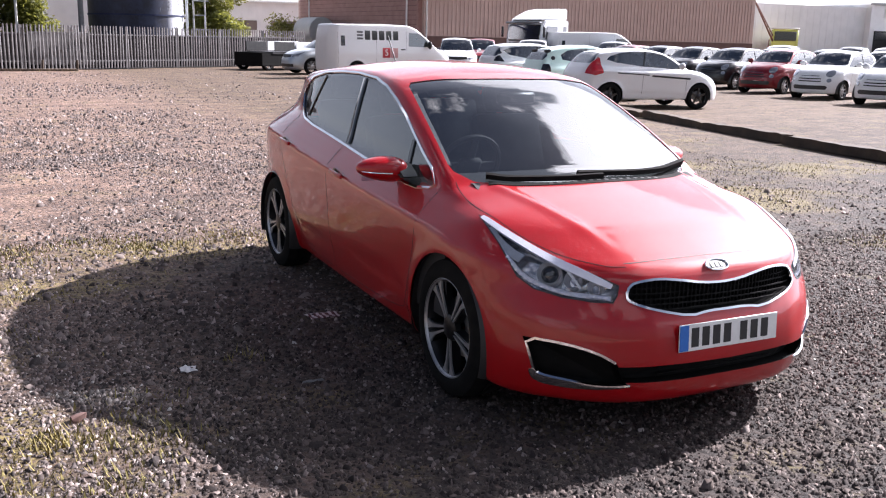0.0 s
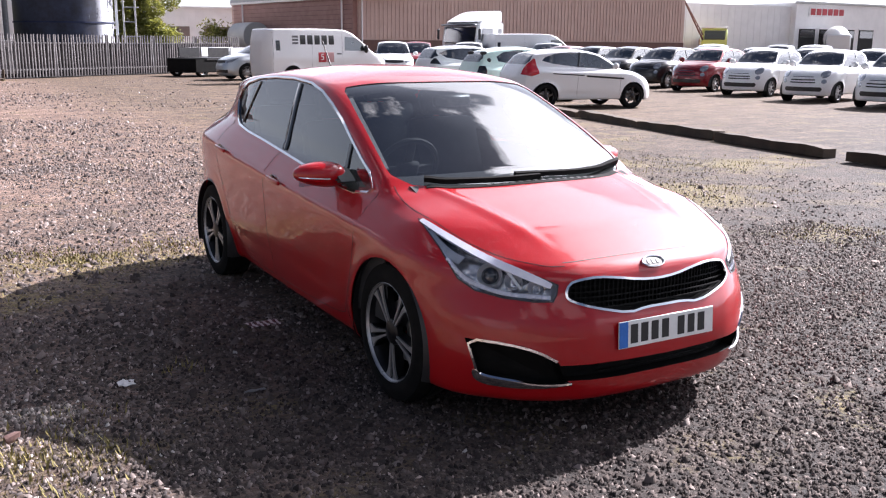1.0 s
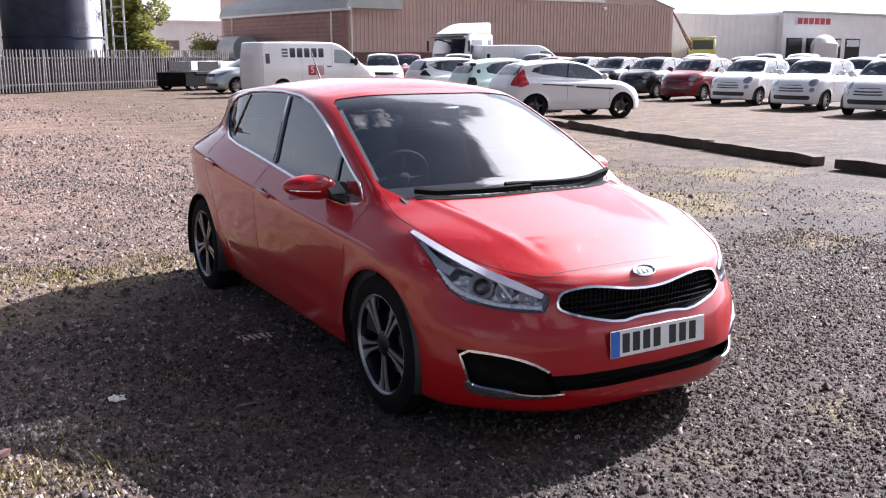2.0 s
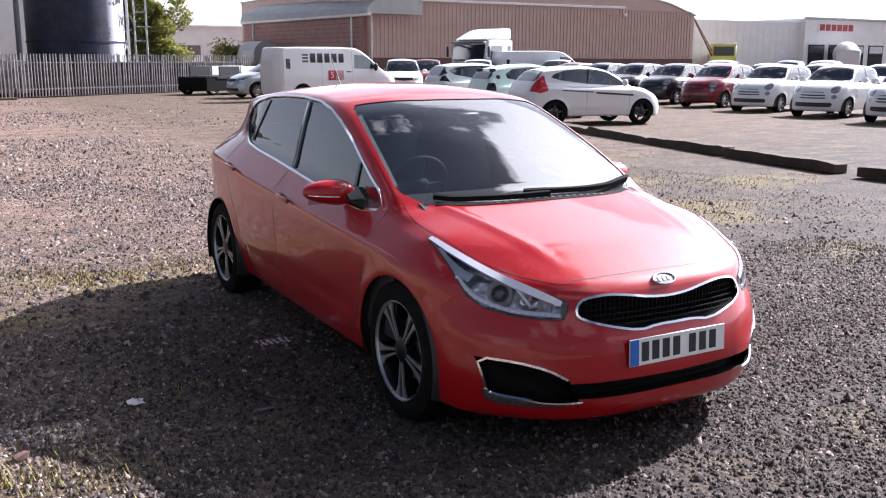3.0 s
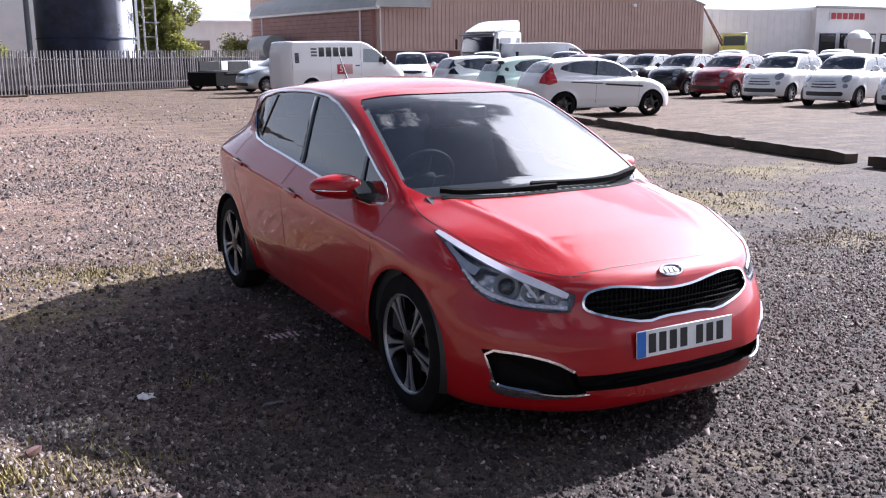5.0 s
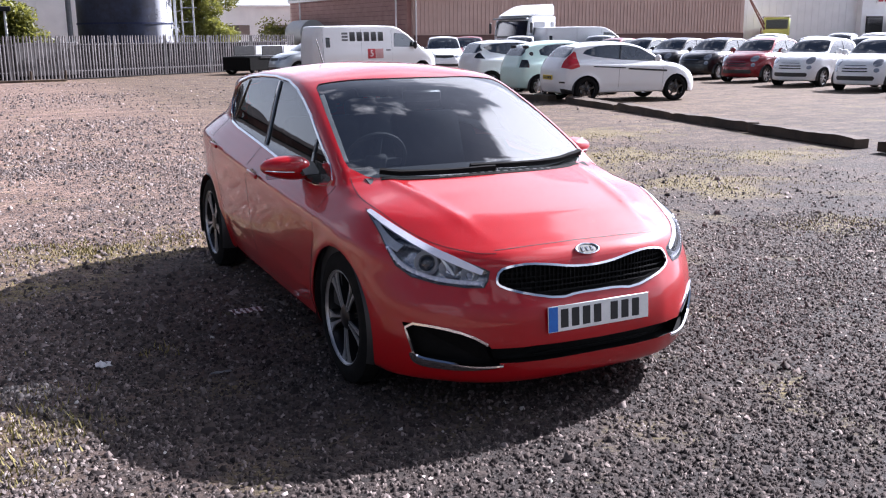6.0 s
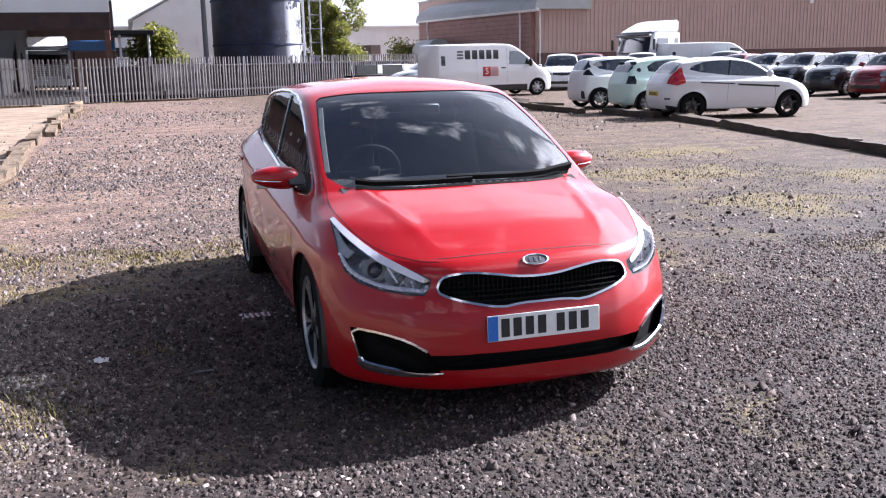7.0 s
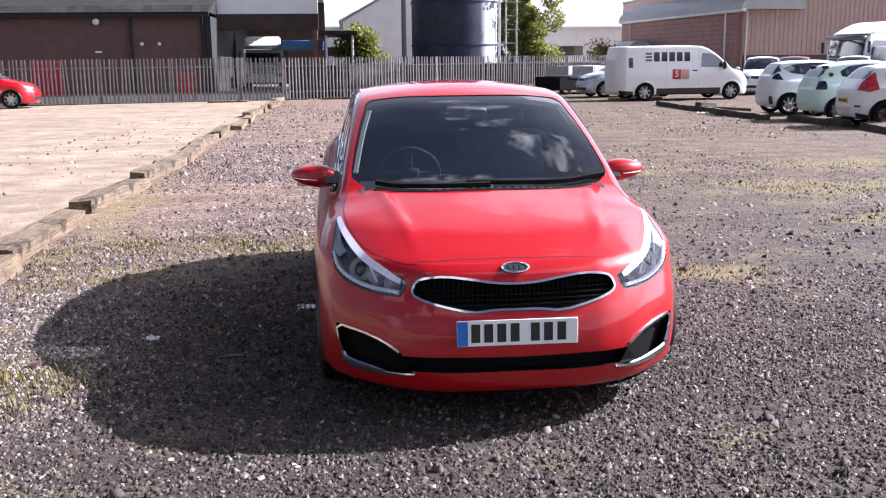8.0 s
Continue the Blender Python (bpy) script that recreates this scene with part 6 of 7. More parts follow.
    part("dashboard", box((half * 1.5, .5, .35), (0, y0 + .5, hi - .22), .06), CABIN, car)
    for x in (-.36, .36):
        seat(car, (x, y0 + 1.15, hi - .45))
        if category == "car":
            seat(car, (x, y0 + 1.85, hi - .42))
    return car


def plate(car, y, z, yellow=False, wide=.52):
    p = part("number_plate", box((wide, .02, .111), (0, y, z), .003), PLATE_YELLOW if yellow else PLATE_WHITE, car)
    s = 1 if y > 1 else -1
    for i in range(7):
        part("plate_bar", box((.042, .004, .07), (-.20 + .066 * i, y + s * .011, z)), PRINT_BLACK, p)


PLATE_YELLOW = surface("plate yellow", (.78, .58, .06), (.70, .52, .06), .4, 0, 14, 120, .03)
LAMP_CLEAR = surface("clear lamp", (.36, .38, .41), (.20, .21, .24), .12, .5, 25, 60, .2, coat=.8)


def at(x, y, turn):
    return pose(x, y, 0, 0, 0, turn)


ROUND_LAMPS = [(oval(.55, .80, .105, .105), LAMP_CLEAR, "headlight"), (oval(.56, .60, .06, .06), LAMP_CLEAR, "lower_light")]
CITY_MOUTH = [([(0, .44), (.50, .44), (.54, .39), (.50, .32), (0, .32)], PLASTIC, "lower_grille"), ([(0, .655), (.34, .66), (.36, .64), (.34, .625), (0, .62)], PLASTIC, "upper_grille"), ([(0, .58), (.36, .585), (.37, .565), (.34, .55), (0, .545)], PLASTIC, "middle_grille"), ([(0, .735), (.30, .735), (.30, .715), (0, .715)], CHROME, "nose_bar")]
city = dict(spec=CITY, side_glass=CITY_GLASS, lamps=ROUND_LAMPS, mouth=CITY_MOUTH, splits=((2.18, 1.02, 2.15, 1.39, .05),), style="multi",
            tails=[([(3.32, .78), (3.55, .78), (3.55, .98), (3.32, .98)], LAMP_RED, "rear_lamp")], rear=[(0, 1.08), (.48, 1.08), (.50, 1.18), (.42, 1.34), (0, 1.36)], trim=((1.12, .35, .95), (2.2, .35, .98)))


def repaint(ob, paint, old):
    for o in (ob, *ob.children_recursive):
        for slot in o.material_slots:
            if slot.material == old:
                slot.link = "OBJECT"
                slot.material = paint
    return ob


fleet = "city cars parked in a row"
first_city = parked("city_car", "white small rounded city car parked in a row", paint=WHITE, m=at(20.08, 18.11, -75), group=fleet, **city)
for x, y, paint, colour in ((19.58, 15.31, WHITE, "white"), (19.08, 12.51, WHITE, "white"), (18.58, 9.71, WHITE, "white"), (20.58, 20.91, DARK_RED, "dark red"), (21.08, 23.71, BLACK_PAINT, "black"), (21.58, 26.51, BLACK_PAINT, "black"),
                            (22.08, 29.28, GREY_PAINT, "dark grey"), (22.56, 32.08, DARK_RED, "dark red")):
    c = repaint(copy_thing(first_city, at(x, y, -75)), paint, WHITE)
    c["label"] = colour + " small rounded city car parked in a row"
for x, y in ((27.5, 19.5), (27.0, 16.4), (28.3, 23.0), (29.2, 26.6), (30, 30.5), (26.5, 13.0)):
    c = copy_thing(first_city, at(x, y, -76))
    c["label"], c["group"] = "white city car in the second row", "city cars in the second row"
mint = repaint(copy_thing(first_city, at(14.4, 19.0, 86)), MINT, WHITE)
mint["label"], mint["group"] = "mint green small city car beside a white hatchback", "cars with their tails to the timbers"
repaint(mint, GLOSS_BLACK, LAMP_RED)

sport = parked("sports_hatchback", "white three-door hatchback with dark side stripes and black wheels", SPORT, WHITE, SPORT_GLASS, at(14.5, 16.28, 82), style="black", cell=.035, wheel_r=.315,
               lamps=[([(.45, .70), (.62, .80), (.74, .92), (.76, .86), (.70, .72), (.58, .64)], LAMP_CLEAR, "headlight")],
               mouth=[([(0, .50), (.42, .50), (.50, .36), (.40, .28), (0, .28)], PLASTIC, "lower_grille")],
               tails=[([(3.52, .86), (3.72, .80), (3.96, .86), (3.80, 1.10), (3.60, 1.26), (3.52, 1.20)], LAMP_RED, "rear_lamp"), ([(3.86, .47), (3.99, .47), (3.99, .51), (3.86, .51)], PRINT_BLACK, "rear_reflector"),
                      ([(3.62, .15), (4.0, .15), (4.0, .36), (3.70, .30)], PLASTIC, "rear_valance")],
               splits=((2.38, 1.02, 2.30, 1.37, .06),), rear=[(0, 1.08), (.52, 1.08), (.56, 1.16), (.48, 1.32), (0, 1.34)], group="cars with their tails to the timbers", trim=((1.22, .35, .96), (2.45, .35, 1.0)))
plate(sport, 3.985, .60, True)
_s = Shape(SPORT)
for s in (-1, 1):
    for a0, a1, z0, z1 in ((1.12, 2.2, .735, .800), (2.28, 3.15, .818, .865)):
        q = _s.drape([(2 * s, a0 + (a1 - a0) * k / 10, z0 + (z1 - z0) * k / 10) for k in range(11)], (-s, 0, 0))
        part("side_stripe", ribbon(q, _s.slope(q), .045 if a0 < 2 else .028, .007, False), PRINT_BLACK, sport, "dark side stripe")
tall = parked("compact_car", "white compact hatchback with a dark rear bumper insert", TALL, WHITE, TALL_GLASS, at(14.6, 21.7, 85), style="multi",
              lamps=[([(.42, .78), (.60, .90), (.74, .98), (.74, .84), (.60, .74)], LAMP_CLEAR, "headlight")], mouth=[([(0, .52), (.50, .52), (.52, .36), (0, .34)], PLASTIC, "lower_grille")],
              tails=[([(3.32, .96), (3.62, .98), (3.60, 1.10), (3.40, 1.14)], GLOSS_BLACK, "rear_lamp"), ([(3.55, .30), (3.75, .30), (3.75, .52), (3.60, .52)], PLASTIC, "rear_valance")],
              splits=((2.25, 1.05, 2.2, 1.41, .06),), rear=[(0, 1.12), (.52, 1.12), (.56, 1.2), (.46, 1.38), (0, 1.40)], group="cars with their tails to the timbers", trim=((1.2, .35, 1.0), (2.25, .35, 1.03)))
van = parked("panel_van", "white panel van with dark lettering bars and a red mark", VAN, WHITE, VAN_GLASS, at(14.85, 32.5, 98) @ Matrix.Diagonal((1, 1.045, 1, 1)), "van", style="steel", wheel_r=.33,
             lamps=[([(.55, .80), (.80, .86), (.84, 1.04), (.70, 1.04), (.56, .92)], LAMP_CLEAR, "headlight")], mouth=[([(0, .82), (.48, .82), (.50, .66), (0, .64)], PLASTIC, "grille"), ([(0, .5), (.7, .5), (.72, .3), (0, .28)], PLASTIC, "bumper")],
             tails=[([(5.36, 1.0), (5.42, 1.0), (5.42, 1.5), (5.35, 1.5)], LAMP_RED, "rear_lamp"), ([(4.85, .15), (5.42, .15), (5.42, .40), (4.85, .36)], PLASTIC, "rear_bumper"), ([(1.4, .15), (3.95, .15), (3.95, .46), (1.4, .46)], PLASTIC, "side_rail")],
             trim=((2.3, .4, 1.9), (3.6, .4, 1.9), (5.15, .4, 1.9)))
_v = Shape(VAN)


def van_mark(y0, y1, z0, z1, mat, name):
    q = _v.drape([(-2, y1 + (y0 - y1) * k / 6, (z0 + z1) / 2) for k in range(7)], (1, 0, 0))
    part(name, ribbon(q, _v.slope(q), z1 - z0, .006, False), mat, van)


for k in range(5):
    van_mark(4.08 - .30 * k - .22, 4.08 - .30 * k, 1.45, 1.81, PRINT_BLACK, "lettering_bar")
for k in range(3):
    van_mark(4.16, 4.40, 1.47 + .12 * k, 1.55 + .12 * k, GREY_TRIM, "lettering_bar")
PALE_RED = surface("pale red print", (.52, .30, .30), (.46, .25, .25), .6, 0, 14, 120, .03)
van_mark(3.02, 3.35, .80, 1.17, PRINT_RED, "red_mark")
van_mark(2.69, 3.0, .80, 1.17, PALE_RED, "pale_mark")
words("5", .34, PLATE_WHITE, van, "figure", Matrix.Translation(Vector(_v.drape([(-2, 3.185, .985)], (1, 0, 0))[0]) + Vector((-.012, 0, 0))) @ Matrix(((0, 0, -1, 0), (-1, 0, 0, 0), (0, 1, 0, 0), (0, 0, 0, 1))))
van_mark(2.36, 2.56, 1.09, 1.14, PLASTIC, "door_handle")
van_mark(4.88, 5.04, 1.22, 1.62, GLOSS_BLACK, "rear_vent")
far_van = copy_thing(van, at(29.4, 37.6, 80))
for o in [c for c in far_van.children if c.name.split(".")[0] in ("lettering_bar", "red_mark", "pale_mark", "figure")]:
    bpy.data.objects.remove(o)
far_van["label"] = "white panel van far behind the parked cars"

family = parked("family_car", "white tall family car with bright lamps facing the yard", FAMILY, WHITE, [(a, b * 1.12) for a, b in SIDE_GLASS], at(16.6, 34.6, -25), style="multi",
                lamps=[([(.45, .74), (.60, .80), (.74, .92), (.76, .84), (.70, .72), (.52, .68)], LAMP_CLEAR, "headlight")], mouth=[([(0, .80), (.40, .80), (.42, .70), (0, .66)], PLASTIC, "grille"), ([(0, .42), (.6, .42), (.6, .3), (0, .3)], PLASTIC, "lower_grille")])
for x, y, turn, paint, colour in ((19.0, 37.0, -30, DARK_RED, "dark red"), (21.3, 36.2, -35, WHITE, "white"), (24.5, 34.5, -45, SILVER, "silver"), (33.5, 33.0, -60, WHITE, "white"), (36, 28.5, -62, WHITE, "white"), (34, 22, -60, WHITE, "white"), (40, 34, -60, GREY_PAINT, "grey")):
    c = repaint(copy_thing(family, at(x, y, turn)), paint, WHITE)
    c["label"] = colour + " family car among parked cars"
silver = repaint(copy_thing(family, at(8.9, 35.4, -84)), SILVER, WHITE)
silver["label"] = "silver hatchback parked behind a white van"
red2 = repaint(copy_thing(family, at(-12.3, 33.4, 96)), RED, WHITE)
red2["label"] = "red car parked beside a steel fence"
silver2 = repaint(copy_thing(family, at(-13.4, 31.4, 96)), SILVER, WHITE)
silver2["label"] = "silver car parked beside a red car"


# ---------------------------------------------------------------- lorries and plant
YZ = Matrix(((0, 0, 1, 0), (1, 0, 0, 0), (0, 1, 0, 0), (0, 0, 0, 1)))


def lorry(label, m):
    """A tractor unit: cab with a raked roof deflector, nose at y = 0 facing -y."""
    t = thing("lorry_cab", label, "lorry", m=m)
    cab = slab([(0, .55), (0, 1.6), (.12, 2.35), (.22, 2.52), (.45, 2.62), (2.2, 2.62), (2.2, .9), (1.9, .55)], 2.45, YZ)
    bmesh.ops.bevel(cab, geom=list(cab.edges), offset=.06, segments=2, affect="EDGES")
    part("cab", cab, WHITE, t)
    cap = slab([(.12, 2.60), (.75, 2.88), (1.4, 3.12), (2.2, 3.24), (2.2, 2.60)], 2.25, YZ)
    bmesh.ops.bevel(cap, geom=list(cap.edges), offset=.08, segments=2, affect="EDGES")
    part("roof_deflector", cap, WHITE, t, "white raked roof deflector")
    glass_m = Matrix.Translation((0, .055, 1.98)) @ Matrix.Rotation(radians(-9.5), 4, "X")
    part("windscreen", box((2.15, .03, .78), (0, -.03, 0), .01, glass_m), DARK_GLASS, t)
    part("sun_visor", box((2.3, .26, .10), (0, -.04, 2.46), .03), GREY_PAINT, t, "dark sun visor")
    for s in (-1, 1):
        part("side_window", slab([(.30, 1.65), (.42, 2.30), (1.25, 2.30), (1.25, 1.60)], .02, Matrix.Translation((1.232 * s, 0, 0)) @ YZ), DARK_GLASS, t)
        part("rear_side_window", slab([(1.75, 1.70), (1.75, 2.30), (2.0, 2.30), (2.0, 1.70)], .02, Matrix.Translation((1.232 * s, 0, 0)) @ YZ), DARK_GLASS, t)
        part("mirror", box((.12, .12, .55), (1.42 * s, -.05, 2.0), .03), PLASTIC, t)
        part("headlight", box((.42, .05, .20), (.88 * s, -.02, .80), .02), LAMP_CLEAR, t)
        wheel(t, (1.05 * s, 1.25, .50), .50, .30, "steel", s, .6)
        wheel(t, (1.05 * s, 4.6, .50), .50, .30, "steel", s, .6)
    for z in np.arange(.95, 1.56, .12):
        part("grille_bar", box((1.9, .05, .06), (0, -.03, z), .012), GREY_PAINT, t)
    part("bumper", box((2.4, .2, .35), (0, .04, .50), .04), WHITE, t)
    part("chassis", box((.9, 4.6, .28), (0, 3.4, .85)), PLASTIC, t)
    return t


lorry("white lorry cab standing side on behind parked cars", at(23.2, 40.0, -72))
lorry("white lorry parked under a loading canopy", at(-6.0, 57, 4))


def flatbed():
    t = thing("flatbed_truck", "small flatbed truck with a pale side board against a fence", "truck", m=at(8.2, 38.9, -64))
    part("bed", box((1.9, 3.4, .10), (0, 2.5, .78)), PLASTIC, t)
    for s in (-1, 1):
        part("side_board", box((.05, 2.0, .42), (.95 * s, 3.2, 1.06), .01), WHITE, t, "white side board")
        part("side_board", box((.05, 1.2, .42), (.95 * s, 1.5, 1.06), .01), PLASTIC, t, "dark side board")
        wheel(t, (.80 * s, 3.6, .34), .34, .2, "steel", s)
        wheel(t, (.82 * s, .6, .34), .34, .2, "steel", s)
    part("chassis", box((1.84, 4.0, .60), (0, 2.18, .50), .03), BLACK_GAP, t, "dark lower body")
    part("tail_board", box((1.9, .05, .42), (0, 4.2, 1.06), .01), GREY_TRIM, t)


flatbed()


def digger():
    t = thing("yard_machine", "yellow-green yard machine with a lattice boom", "machine", m=at(60.5, 58, -40))
    part("cab", box((2.2, 2.0, 1.6), (0, 1.2, 2.2), .15), LIME_PAINT, t)
    part("cab_window", box((1.8, .1, .8), (0, .2, 2.4), .05), DARK_GLASS, t)
    part("engine_cover", box((2.0, 2.2, 1.0), (0, 3.2, 1.7), .12), RUST, t)
    part("roof", box((2.3, 2.1, .12), (0, 1.2, 3.05), .04), PALE, t)
    boom = tube((-1.0, .3, 2.0), (-3.0, -2.5, 5.2), .09, .05)
    tube((-1.0, .3, 2.4), (-3.0, -2.5, 5.3), .05, .04, 8, boom)
    for k in range(8):
        f = k / 8
        tube((-1 - 2 * f, .3 - 2.8 * f, 2 + 3.2 * f), (-1 - 2 * (f + .1), .3 - 2.8 * (f + .1), 2.4 + 2.9 * (f + .1)), .02, .02, 6, boom)
    part("boom", boom, RUST, t, "thin lattice boom")
    for s in (-1, 1):
        wheel(t, (1.0 * s, 1.0, .55), .55, .35, "steel", s, .55)
        wheel(t, (1.0 * s, 3.4, .55), .55, .35, "steel", s, .55)
    m2 = thing("concrete_mixer", "pale concrete mixer drum standing before a showroom", "mixer", m=at(77, 58, -50))
    part("drum", lathe([(-2.0, .5), (-1.2, 1.1), (.2, 1.25), (1.4, .9), (2.3, .45)], 24, "Y"), PALE, m2, m=Matrix.Translation((0, 2, 2.2)) @ Matrix.Rotation(radians(12), 4, "X"))
    part("frame", box((1.6, 6.0, .4), (0, 2, .9)), RUST, m2)
    part("cab", box((2.2, 1.6, 1.9), (0, -1.6, 1.7), .15), WHITE, m2)
    for s in (-1, 1):
        for y in (-1.4, 2.6, 4.0):
            wheel(m2, (.95 * s, y, .5), .5, .3, "steel", s, .55)


digger()
# ---------------------------------------------------------------- stones, weeds and litter on the ground
def stone_material(name="loose stone chips", lift_by=1.0):
    m, t, b = nodes_of(name)
    geo = t.nodes.new("ShaderNodeNewGeometry")
    r = t.nodes.new("ShaderNodeValToRGB")
    stops = ((0, (.021, .0165, .0155)), (.25, (.042, .033, .031)), (.5, (.069, .055, .050)), (.72, (.102, .081, .073)), (.94, (.152, .122, .111)), (1, (.26, .217, .200)))
    while len(r.color_ramp.elements) < len(stops):
        r.color_ramp.elements.new(.5)
    for e, (p, c) in zip(r.color_ramp.elements, stops):
        e.position, e.color = p, (*(min(.5, v * lift_by + (lift_by - 1) * .02) for v in c), 1)
    t.links.new(geo.outputs["Random Per Island"], r.inputs["Fac"])
    grain = noise_node(t, 120, 3)
    t.links.new(mix_node(t, .3, r.outputs["Color"], ramp_node(t, grain.outputs["Fac"], .3, .7, (.25, .25, .25), (.75, .75, .75)), "SOFT_LIGHT"), b.inputs["Base Color"])
    b.inputs["Roughness"].default_value, b.inputs["Specular IOR Level"].default_value = .9, .25
    bump_node(t, grain.outputs["Fac"], .3, .003, b)
    return m


STONE = stone_material()
PALE_STONE = stone_material("pale stone chips", 2.1)
DUSTY_STONE = stone_material("dusty stone chips", 1.65)


def joined(name, verts, faces, size, material):
    me = bpy.data.meshes.new(name)
    n, k = len(verts), len(faces)
    me.vertices.add(n)
    me.vertices.foreach_set("co", np.ascontiguousarray(verts, dtype=np.float32).ravel())
    me.loops.add(k * size)
    me.loops.foreach_set("vertex_index", np.ascontiguousarray(faces, dtype=np.int32).ravel())
    me.polygons.add(k)
    me.polygons.foreach_set("loop_start", np.arange(0, k * size, size, dtype=np.int32))
    me.update(calc_edges=True)
    me.validate()
    me.materials.append(material)
    return me


def scatter_stones():
    rng = np.random.default_rng(11)
    base = np.array([(.95, -.5, 0), (.75, .75, 0), (-.9, .6, 0), (-.8, -.75, 0), (.45, .1, 1), (-.5, -.1, .9)], float)
    tris = np.array([(0, 1, 4), (2, 3, 5), (1, 2, 5), (1, 5, 4), (3, 0, 4), (3, 4, 5)])

    def lay(n, cx, cy, sx, sy, lo, hi, power):
        p = np.stack([rng.uniform(cx - sx, cx + sx, n), rng.uniform(cy - sy, cy + sy, n)], 1)
        clump = np.sin(p[:, 0] * 1.9 + 1) * np.sin(p[:, 1] * 1.5 + 2) + .6 * np.sin(p[:, 0] * 4.3 + p[:, 1] * 3.1) + .5 * np.sin(p[:, 1] * 5.7 - p[:, 0] * 2.2)
        p = p[rng.uniform(-3.4, .6, n) < clump]
        size = lo + (hi - lo) * rng.uniform(0, 1, len(p)) ** power
        return p, size

    fore = lay(215000, .65, .2, 3.95, 2.8, .0035, .0135, 1.7)
    thin = rng.uniform(1.2, 3.2, len(fore[0])) + .35 * np.sin(fore[0][:, 0] * 2.1) > fore[0][:, 1]
    fore = (fore[0][thin], fore[1][thin])
    few = lay(2200, .8, 1.0, 4.5, 4.5, .014, .030, 2.6)
    # pale chips at both sides; share cut across the car's shadow to darken it
    pale_here = [rng.uniform(0, 1, len(p)) < np.clip(np.maximum(.8 - .9 * (p[:, 0] + 2.5), .12 * (p[:, 0] - .6)), .05, .8) for p, _ in (fore, few)]
    dark_set = [(p[~k], r[~k]) for (p, r), k in zip((fore, few), pale_here)]
    pale_set = [(p[k], r[k]) for (p, r), k in zip((fore, few), pale_here)]
    yard = lay(650, -5.2, 12, 1.6, 12, .010, .040, 2.6)
    dark_yard = yard[0][:, 0] < -3.8
    pale_set.append((yard[0][dark_yard], yard[1][dark_yard]))
    away = [lay(95000, .9, 6.2, 6.2, 4.0, .005, .016, 2.2), lay(38000, 1, 13.5, 9, 4, .008, .022, 2.4), lay(15000, 4, 26, 10, 10, .013, .036, 2.6)]
    clods = [lay(5200, 1, 7, 4.3, 5.0, .014, .034, 3.0), lay(4200, 3, 19, 7, 8, .018, .045, 2.6)]
    away += clods
    dark_set.append(lay(700, 1, 7, 4.3, 5.0, .012, .028, 3.0))
    # bare trodden earth with few stones towards the parked cars
    away = [(p[k], r[k]) for p, r, k in ((p, r, rng.uniform(0, 1, len(p)) < np.clip(1.25 - .45 * (p[:, 0] + .4 * np.sin(p[:, 1] * .9)), .22, 1)) for p, r in away)]
    for name, sets, material in (("gravel", dark_set, STONE), ("gravel", pale_set, PALE_STONE), ("gravel", away, DUSTY_STONE)):
        pos, size = np.concatenate([a for a, _ in sets]), np.concatenate([b for _, b in sets])
        keep = pos[:, 0] > (-3.3 if material is not PALE_STONE else -9)
        pos, size = pos[keep], size[keep]
        n = len(pos)
        shape = base[None] * (1 + rng.normal(0, .25, (n, len(base), 1)))
        shape = shape * np.stack([rng.uniform(.8, 1.35, n), rng.uniform(.7, 1.1, n), rng.uniform(.75, 1.25, n)], 1)[:, None]
        turn = rng.uniform(0, 6.283, n)
        c, s = np.cos(turn)[:, None], np.sin(turn)[:, None]
        x, y = shape[..., 0] * c - shape[..., 1] * s, shape[..., 0] * s + shape[..., 1] * c
        lean = rng.normal(0, .35, n)[:, None]
        z = shape[..., 2] + x * lean
        verts = np.stack([x, y, z], -1) * size[:, None, None]
        verts += np.concatenate([pos, size[:, None] * -.08], 1)[:, None]
        faces = (tris[None] + (np.arange(n) * len(base))[:, None, None]).reshape(-1, 3)
        ob = new(name, joined(name, verts.reshape(-1, 3), faces, 3, material))
        tagged(ob, {STONE: "loose dark grey and brown stone chips", PALE_STONE: "loose pale pinkish stone chips"}.get(material) or "dusty brown stone chips on trodden ground", "gravel", kind="stuff")


scatter_stones()

MOSS = surface("yellow-green moss and grass", (.24, .19, .06), (.19, .165, .05), .8, 0, 1.5, 40, .1)


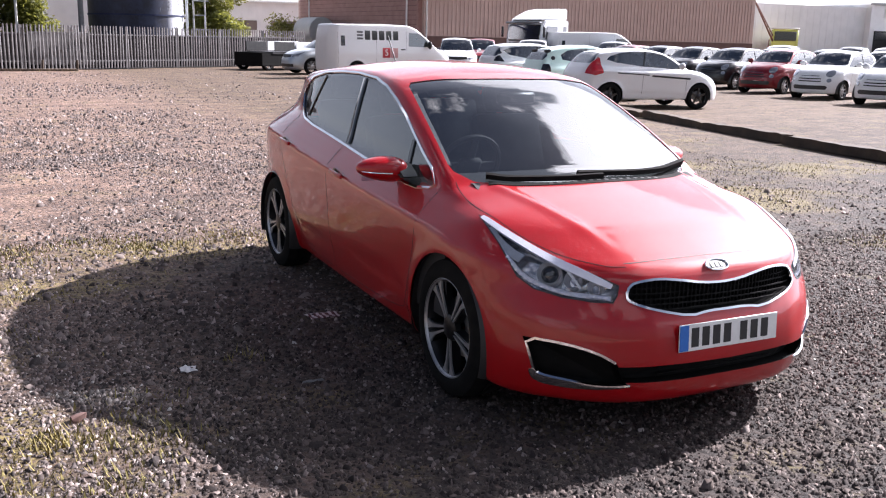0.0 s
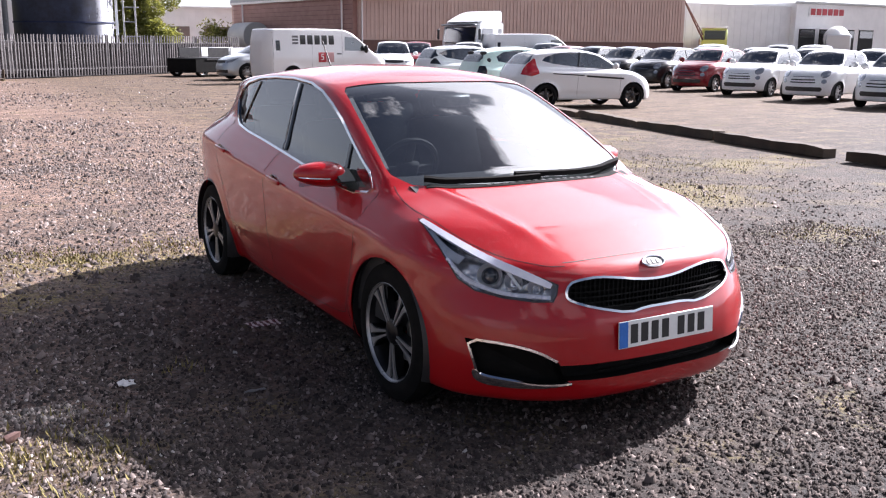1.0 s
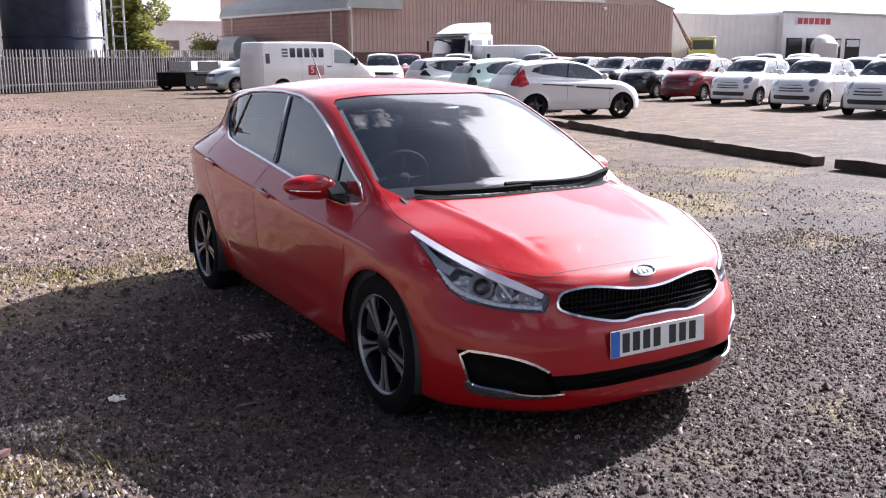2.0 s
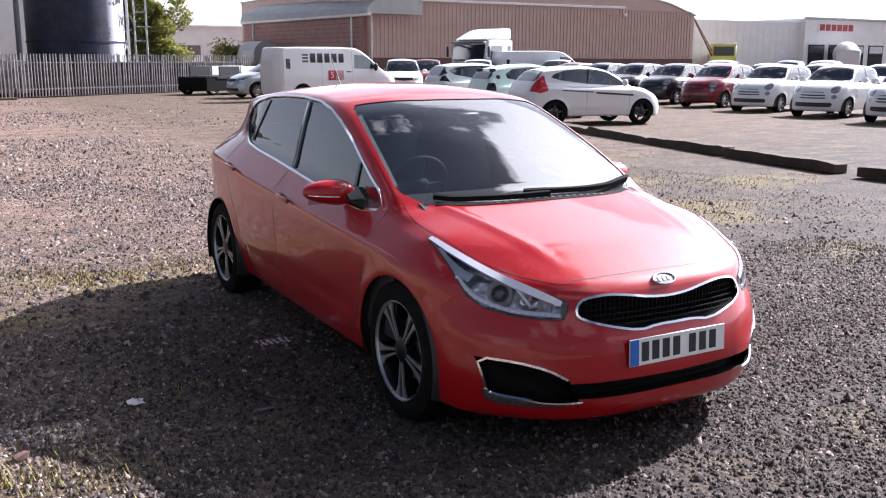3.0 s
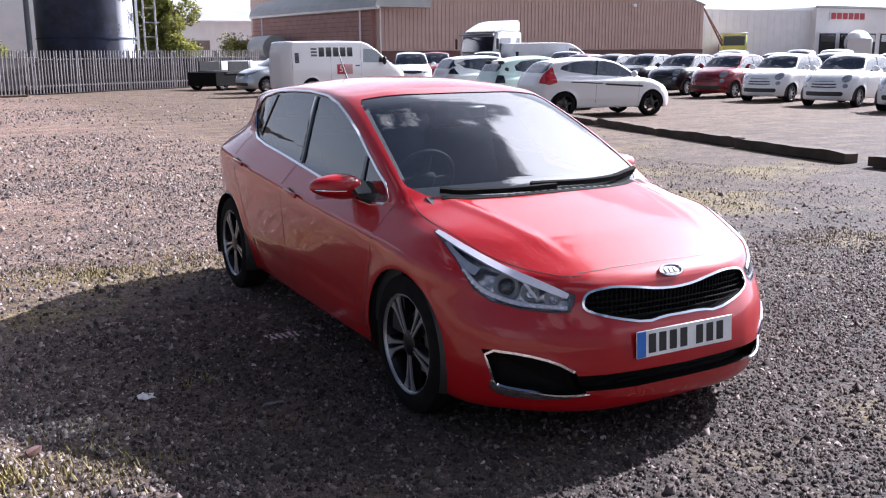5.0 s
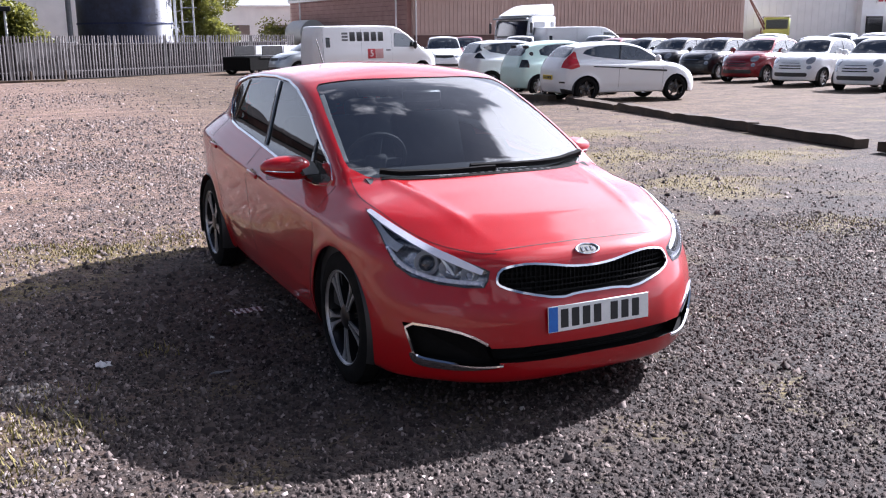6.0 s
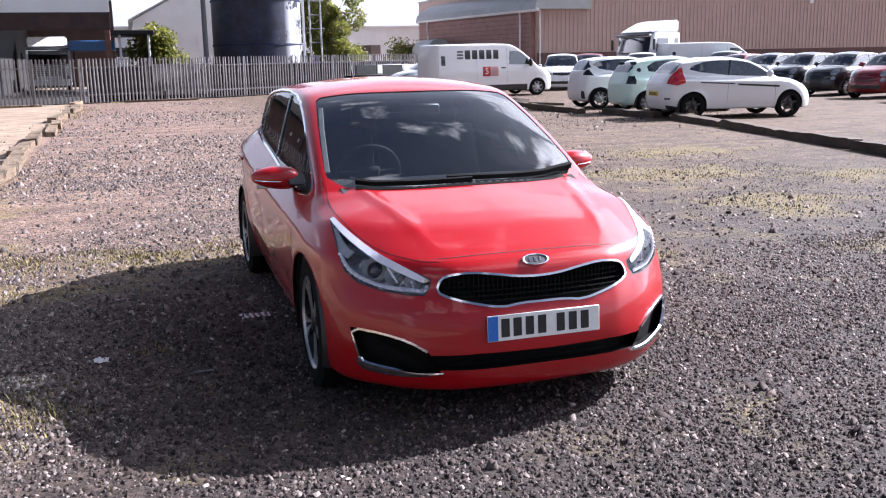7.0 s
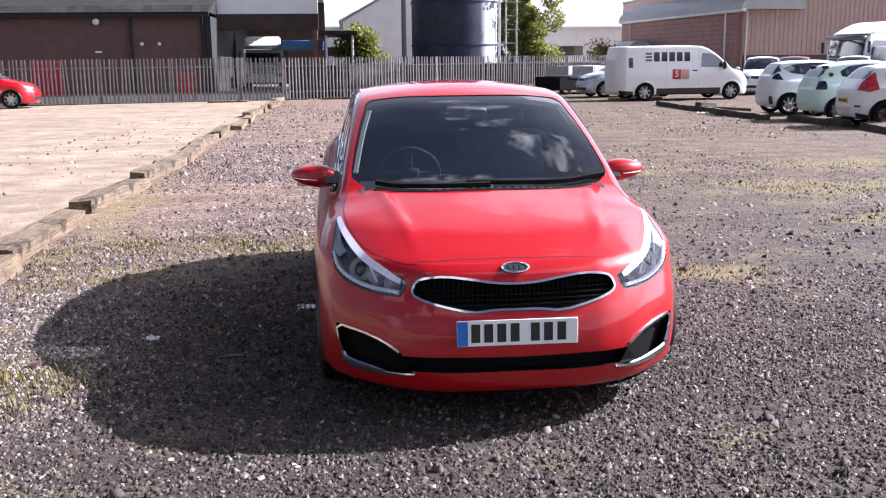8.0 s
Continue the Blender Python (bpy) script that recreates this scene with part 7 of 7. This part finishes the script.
def weeds():
    rng = np.random.default_rng(5)
    spots = [(-2.0, 4.55, 1.3, .22, 5200), (-3.0, 3.6, .35, .8, 1500), (-2.35, -.55, .35, .30, 900), (-2.7, .35, .25, .3, 500), (4.8, 4.7, .45, .5, 900), (4.2, 2.4, .3, .2, 700), (2.0, 2.9, .35, .15, 600), (5.1, 7.2, .8, .5, 1300), (7.2, 6.2, .8, .4, 900), (6.6, 9.6, .9, .4, 900), (-2.5, .95, .25, .2, 500),
             (-3.25, 8, .15, 5, 1500), (-1.6, 37.0, 1.6, .15, 900), (-3.3, 30, .3, 5, 1200)]
    verts = []
    for x, y, sx, sy, n in spots:
        p = np.stack([rng.normal(x, sx, n), rng.normal(y, sy, n)], 1)
        knot = np.sin(p[:, 0] * 7 + p[:, 1] * 3) + np.sin(p[:, 1] * 9 - p[:, 0] * 4)
        p = p[knot > rng.uniform(-1.6, 1.0, n)]
        a, h = rng.uniform(0, 6.283, len(p)), rng.uniform(.006, .02, len(p)) * (2.5 if y > 20 else 1)
        d = np.stack([np.cos(a), np.sin(a)], 1)
        w = h * .35
        tri = np.stack([np.c_[p - d * w[:, None], np.zeros(len(p))], np.c_[p + d * w[:, None], np.zeros(len(p))],
                        np.c_[p + np.stack([-d[:, 1], d[:, 0]], 1) * (h * .7)[:, None], h + .008]], 1)
        verts.append(tri.reshape(-1, 3))
    # taller tufts of grass, blade by blade
    for x, y, spread, n, tall in ((-2.53, 1.02, .06, 90, .075), (-2.30, .95, .11, 150, .05), (-2.12, .88, .10, 120, .045), (-2.35, .55, .10, 110, .05), (-2.66, .68, .08, 90, .05), (-2.14, 1.31, .10, 60, .05),
                                  (-1.6, 1.73, .05, 30, .05), (-2.5, 4.45, .25, 160, .05), (-1.35, 4.3, .30, 200, .045), (-2.6, 3.3, .2, 140, .045), (4.56, 7.36, .5, 120, .05), (5.2, 4.6, .4, 100, .045)):
        p = np.stack([rng.normal(x, spread, n), rng.normal(y, spread, n)], 1)
        a, h = rng.uniform(0, 6.283, n), rng.uniform(.35, 1, n) * tall
        d, lean = np.stack([np.cos(a), np.sin(a)], 1), rng.uniform(.2, .9, n)
        w = .0025 + h * .03
        verts.append(np.stack([np.c_[p - d * w[:, None], np.zeros(n)], np.c_[p + d * w[:, None], np.zeros(n)], np.c_[p + np.stack([-d[:, 1], d[:, 0]], 1) * (h * lean)[:, None], h]], 1).reshape(-1, 3))
    verts = np.concatenate(verts)
    faces = np.arange(len(verts)).reshape(-1, 3)
    ob = new("weeds", joined("weeds", verts, faces, 3, MOSS))
    tagged(ob, "thin yellow-green moss and weeds among gravel", "weeds", kind="stuff")


weeds()


def scrap(name, label, at, size, material, seed, flat=.35):
    bm = bmesh.new()
    bmesh.ops.create_grid(bm, x_segments=9, y_segments=7, size=1)
    for v in bm.verts:
        k = noise.noise_vector(v.co * 1.6 + Vector((seed, 0, 0)))
        v.co = Vector((v.co.x * size[0] * (1 + .3 * k.x), v.co.y * size[1] * (1 + .3 * k.y), size[0] * flat * (.5 + k.z)))
    bmesh.ops.solidify(bm, geom=bm.faces[:], thickness=.002)
    zmin = min(v.co.z for v in bm.verts)
    bmesh.ops.translate(bm, verts=bm.verts, vec=(at[0], at[1], .004 - zmin))
    return solid(name, bm, material, label, "litter")


PAPER = surface("dirty white paper", (.62, .60, .60), (.74, .73, .72), .7, 0, 20, 80, .2)


def wrapper_material():
    m, t, b = nodes_of("red and white wrapper")
    w = t.nodes.new("ShaderNodeTexWave")
    co = t.nodes.new("ShaderNodeTexCoord")
    t.links.new(co.outputs["Object"], w.inputs["Vector"])
    w.inputs["Scale"].default_value, w.inputs["Distortion"].default_value = 9.0, 3.0
    t.links.new(ramp_node(t, w.outputs["Fac"], .52, .60, (.10, .012, .02), (.70, .62, .62)), b.inputs["Base Color"])
    b.inputs["Roughness"].default_value = .35
    return m


scrap("paper_scrap", "small white paper scrap beside dark timbers", (9.4, 22.35), (.16, .10), PAPER, 12.0, .4)
scrap("paper_scrap", "crumpled dirty white paper on dark gravel", (-1.865, 1.63), (.036, .028), PAPER, 1.0, .6)
scrap("wrapper", "flattened red and white wrapper on gravel", (-.97, 2.25), (.09, .05), wrapper_material(), 4.0, .12)
scrap("plastic_scrap", "thin grey plastic scrap on gravel", (-1.36, 1.27), (.05, .012), GREY_TRIM, 7.0, .1)
lump = box((.062, .042, .034), (0, 0, .012), .009, None, None, 2)
for v in lump.verts:
    v.co += noise.noise_vector(v.co * 22) * .012
solid("brick_piece", lump, BROWN_BRICK, "broken piece of red brick lying among gravel", "brick", m=pose(-2.40, 1.23, 0, 0, 0, 25))
